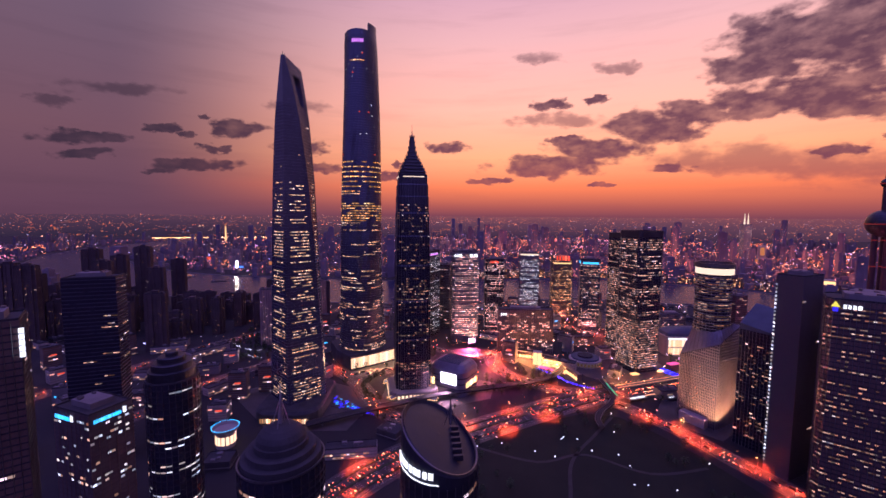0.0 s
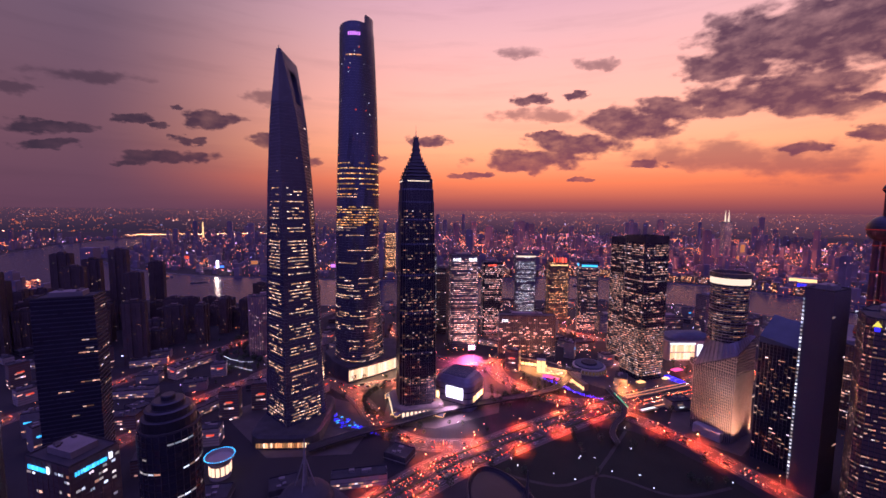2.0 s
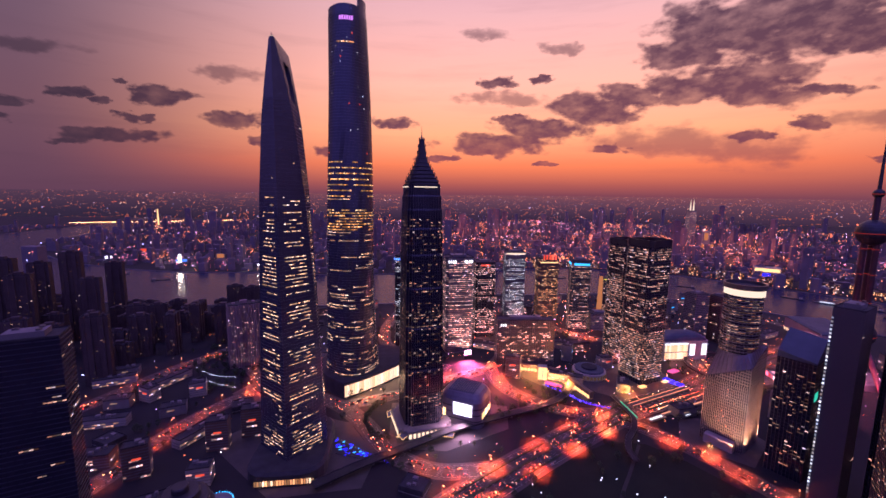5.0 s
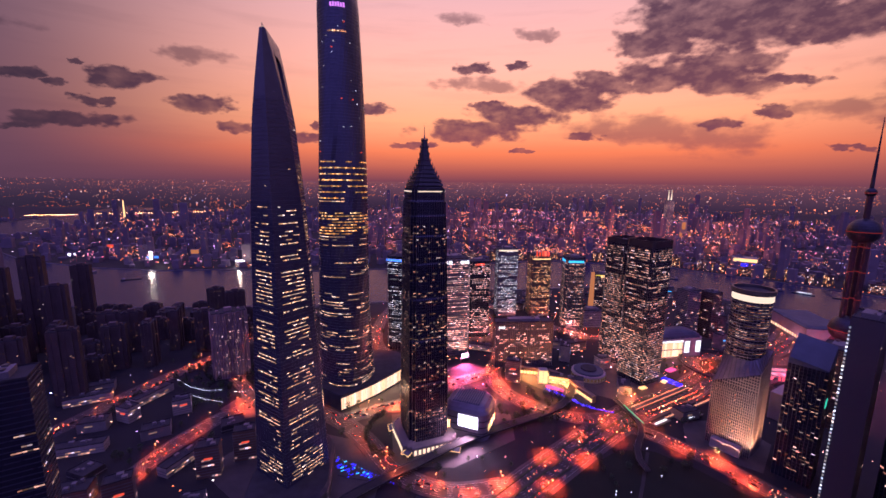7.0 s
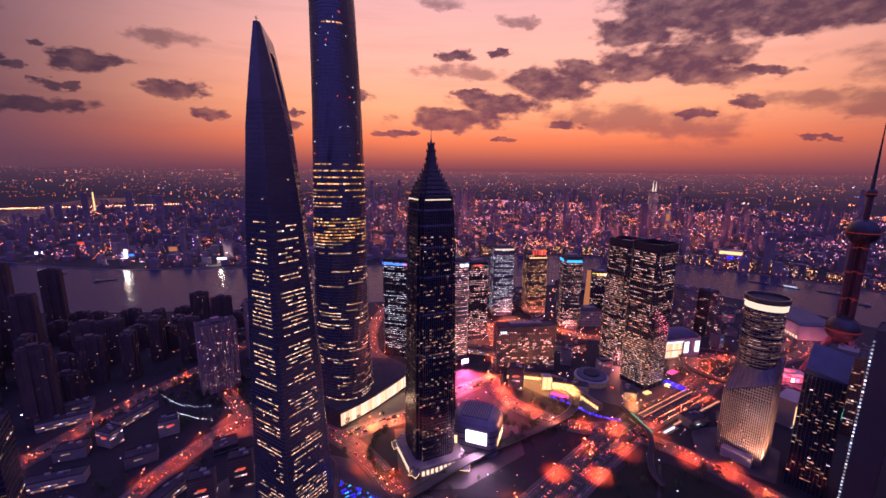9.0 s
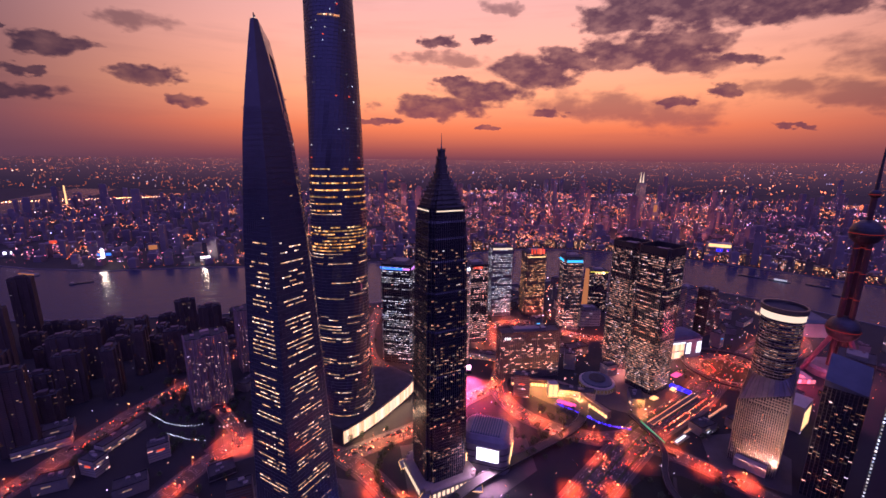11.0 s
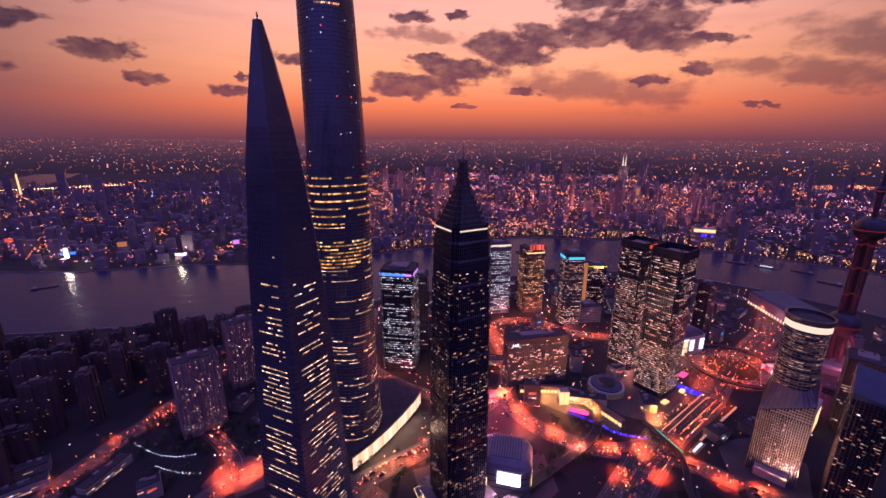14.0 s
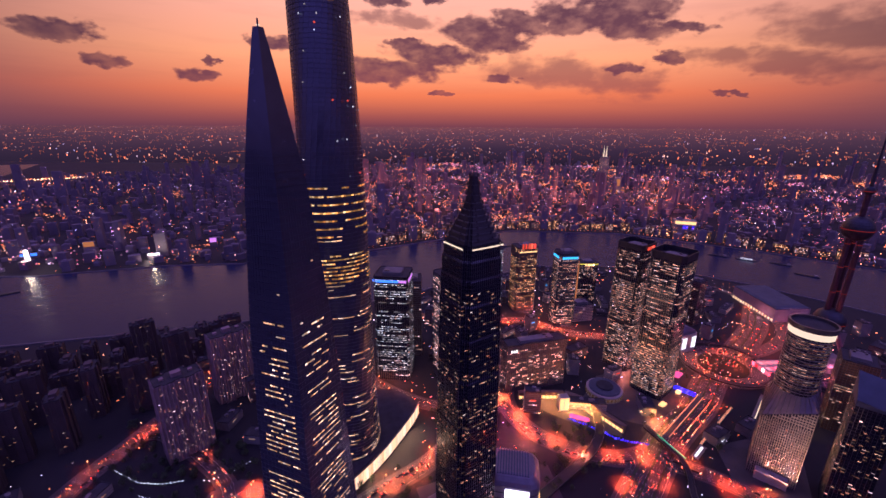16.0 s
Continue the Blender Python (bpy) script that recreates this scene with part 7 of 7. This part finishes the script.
while n < 190 and tries < 20000:
    tries += 1
    x, y = rng.uniform(-1000, 1020), rng.uniform(420, 1300)
    if inside(x, y, RIVER) or inside(x, y, PARK) or near_road(x, y, 20) or not free(x, y, 16) or any((x - a) ** 2 + (y - b) ** 2 < 34 ** 2 for a, b in spots):
        continue
    if any(inside(x + dx, y + dy, RIVER) for dx, dy in ((30, 0), (-30, 0), (0, 30), (0, -30))):
        continue
    if x < -430 and y > 870 or inside(x, y, GARDEN):
        continue
    if x > 430 and y < 620:
        continue
    k = rng.choice((0, 0, 1, 2, 3, 4, 4, 5, 6))
    spots.append((x, y))
    m = pose(x, y, 0, 0, 0, rng.choice((-28, 8, 20, 60)))
    if k not in low_used:
        LOW[k].matrix_basis = m
        low_used.add(k)
    else:
        copy_thing(LOW[k], m)
    n += 1

# small lights among the blocks: shop signs, doorways, courtyard lamps
q = Mesh()
n = 0
while n < 1500:
    x, y = rng.uniform(-1000, 1000), rng.uniform(420, 1300)
    if inside(x, y, RIVER) or inside(x, y, PARK) or not free(x, y, 0) or near_road(x, y, 2):
        continue
    if x < -60 and rng.random() < 0.75 or y < 560 and rng.random() < 0.8:
        continue
    s = rng.uniform(0.35, 1.0) * min(1.3, y / 800)
    q.box(x, y, rng.uniform(2, 9), s * rng.choice((1, 1, 3)), s, s)
    n += 1
solo("courtyard_lamps", q, "shop_lamp", "scattered small shop and courtyard lights", "lights", "stuff")

# ---------------------------------------------------------------- landmarks beyond the river
t = thing("golden_hall_tower", "far tower with painted golden glow on front and base", "tower", pose(2014, 2525, 0, 0, 0, -30))
q = Mesh()
q.box(0, 0, 0, 44, 44, 110, 0, 0.9)
part("wall", q, "stone", t)
# front and base emit: golden floodlighting painted into the surfaces
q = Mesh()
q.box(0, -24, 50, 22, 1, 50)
part("lit_front", q, "amber_face", t, "golden front, floodlight painted as its own glow")
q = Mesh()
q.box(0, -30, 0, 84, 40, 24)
part("base", q, "amber_face", t, "golden base, its lighting painted as glow")
t = thing("twin_spire_tower", "far tower crowned by two glowing spires", "skyscraper", pose(2040, 2705, 0))
skyscraper(t, fixed(rect(50, 40)), [0, 240], "glass_grey", None, None, lit=0.4, seed=9)
# both spires emit in place of being lit by lamps
for x in (-12, 12):
    q = Mesh()
    q.tube([(x, 0, 240), (x, 0, 318)], [6, 0.6], 6)
    part("spire", q, "led_cream", t, "spire painted to glow as if lit")
t = thing("domed_bank", "far waterfront palace with painted amber glow and blue lights", "building", pose(1490, 1568, 0, 0, 0, -40))
q = Mesh()
q.box(0, 0, 0, 90, 40, 44)
part("wall", q, "stone", t)
# floodlight on the upper storey, painted as a glowing sheet
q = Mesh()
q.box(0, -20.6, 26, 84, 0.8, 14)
part("lit_storey", q, "led_gold", t, "upper storey with amber floodlight painted as glow")
q = Mesh()
q.box(8, -21, 6, 56, 0.8, 14)
part("blue_panel", q, "led_blue", t, "blue lit panels")
t = thing("golden_slab", "slab tower glowing gold across the river", "skyscraper", pose(-190, 1860, 0))
skyscraper(t, fixed(rect(44, 26)), [0, 200], "brown", "brown", None, 4.2, 3.4, lit=1.4, win="win_amber", seed=91, run=4, wh=2.6)
t = thing("cable_bridge", "far cable-stayed bridge strung with amber lamps", "bridge", pose(-2246, 4142, 0, 0, 0, 18))
q = Mesh()
q.box(0, 0, 40, 1300, 26, 4)
part("deck", q, "concrete", t)
# pylon legs emit, which paints their floodlighting
for s in (-1, 1):
    q = Mesh()
    q.bar((0, 16 * s, 0), (0, 3 * s, 165), 7)
    part("pylon_leg", q, "led_gold", t, "pylon leg painted to glow as if floodlit")
for k in range(1, 9):
    for s in (-1, 1):
        q = Mesh()
        q.bar((0, 0, 155 - 8 * k), (46 * k * s, 0, 44), 1.2)
        part("stay_cable", q, "metal", t)
q = Mesh()
for k in range(-32, 33):
    for s in (-1, 1):
        q.box(k * 20, 12 * s, 48, 3, 3, 3)
part("deck_lamp", q, "street_amber", t, "rows of amber deck lamps", kind="stuff")

# lit palaces along the far embankment
BUND = [(1640, 960), (1430, 1310), (1175, 1640), (735, 1850), (450, 1845), (60, 1785)]
rng = random.Random(55)


def palace(x, y, a, w, h, i):
    root = thing("waterfront_palace", "stone waterfront palace floodlit in amber", "building", pose(x, y, 0, 0, 0, math.degrees(a)), "palaces along the far embankment")
    q = Mesh()
    q.box(0, 0, 0, w, 24, h)
    q.box(0, 0, h, w * 0.3, 10, h * 0.25)
    part("wall", q, "brown", root)
    q = Mesh()
    nb = int(w / 5)
    for k in range(nb):
        for f in range(int(h / 6)):
            if rng.random() < 0.6:
                q.box(-w / 2 + (k + 0.5) * w / nb, -12.3, 2 + 6 * f, w / nb * 0.55, 0.5, 3.6)
                q.box(-w / 2 + (k + 0.5) * w / nb, 12.3, 2 + 6 * f, w / nb * 0.55, 0.5, 3.6)
    part("window_glow", q, "win_amber" if i % 3 else "win_warm", root, "amber lit bays", kind="stuff")


i = 0
for k in range(len(BUND) - 1):
    a, b = Vector((*BUND[k], 0)), Vector((*BUND[k + 1], 0))
    d = b - a
    pos = 20
    while pos < d.length - 20:
        w = rng.uniform(26, 54)
        p = a + d.normalized() * (pos + w / 2)
        nrm = Vector((d.y, -d.x, 0)).normalized()
        p += nrm * 34
        palace(p.x, p.y, math.atan2(d.y, d.x) + math.pi, w, rng.uniform(18, 42), i)
        pos += w + rng.uniform(6, 24)
        i += 1


# ---------------------------------------------------------------- boats
def boat(x, y, a, L, lit, label):
    root = thing("boat", label, "boat", pose(x, y, 0.5, 0, 0, a), "boats on the river")
    q = Mesh()
    hull = [(-L / 2, -L * 0.08), (L * 0.36, -L * 0.09), (L / 2, 0), (L * 0.36, L * 0.09), (-L / 2, L * 0.08)]
    q.loft([[(px * 0.95, py * 0.8, -0.3) for px, py in hull], [(px, py, 2.6) for px, py in hull]])
    part("hull", q, "dark_metal", root)
    q = Mesh()
    q.box(-L * (0.05 if lit else 0.34), 0, 2.6, L * (0.6 if lit else 0.14), L * 0.12, 4)
    part("cabin", q, "stone", root)
    if lit:
        for z in (3.2, 5.2):
            q = Mesh()
            q.box(-L * 0.05, 0, z, L * 0.58, L * 0.125, 0.9)
            part("cabin_light", q, "led_white", root, "rows of white cabin lights")


boat(1286, 1162, 120, 60, True, "river ferry strung with white lights")
for x, y, a in ((1240, 1230, 125), (1348, 1085, 118), (1304, 985, 115), (590, 1610, 10), (-946, 1678, 20), (1000, 1420, 140), (-250, 1500, 5)):
    boat(x, y, a, 62, False, "low dark barge lying on the river")
boat(-1150, 1770, 15, 50, True, "moored pleasure boat strung with lights")
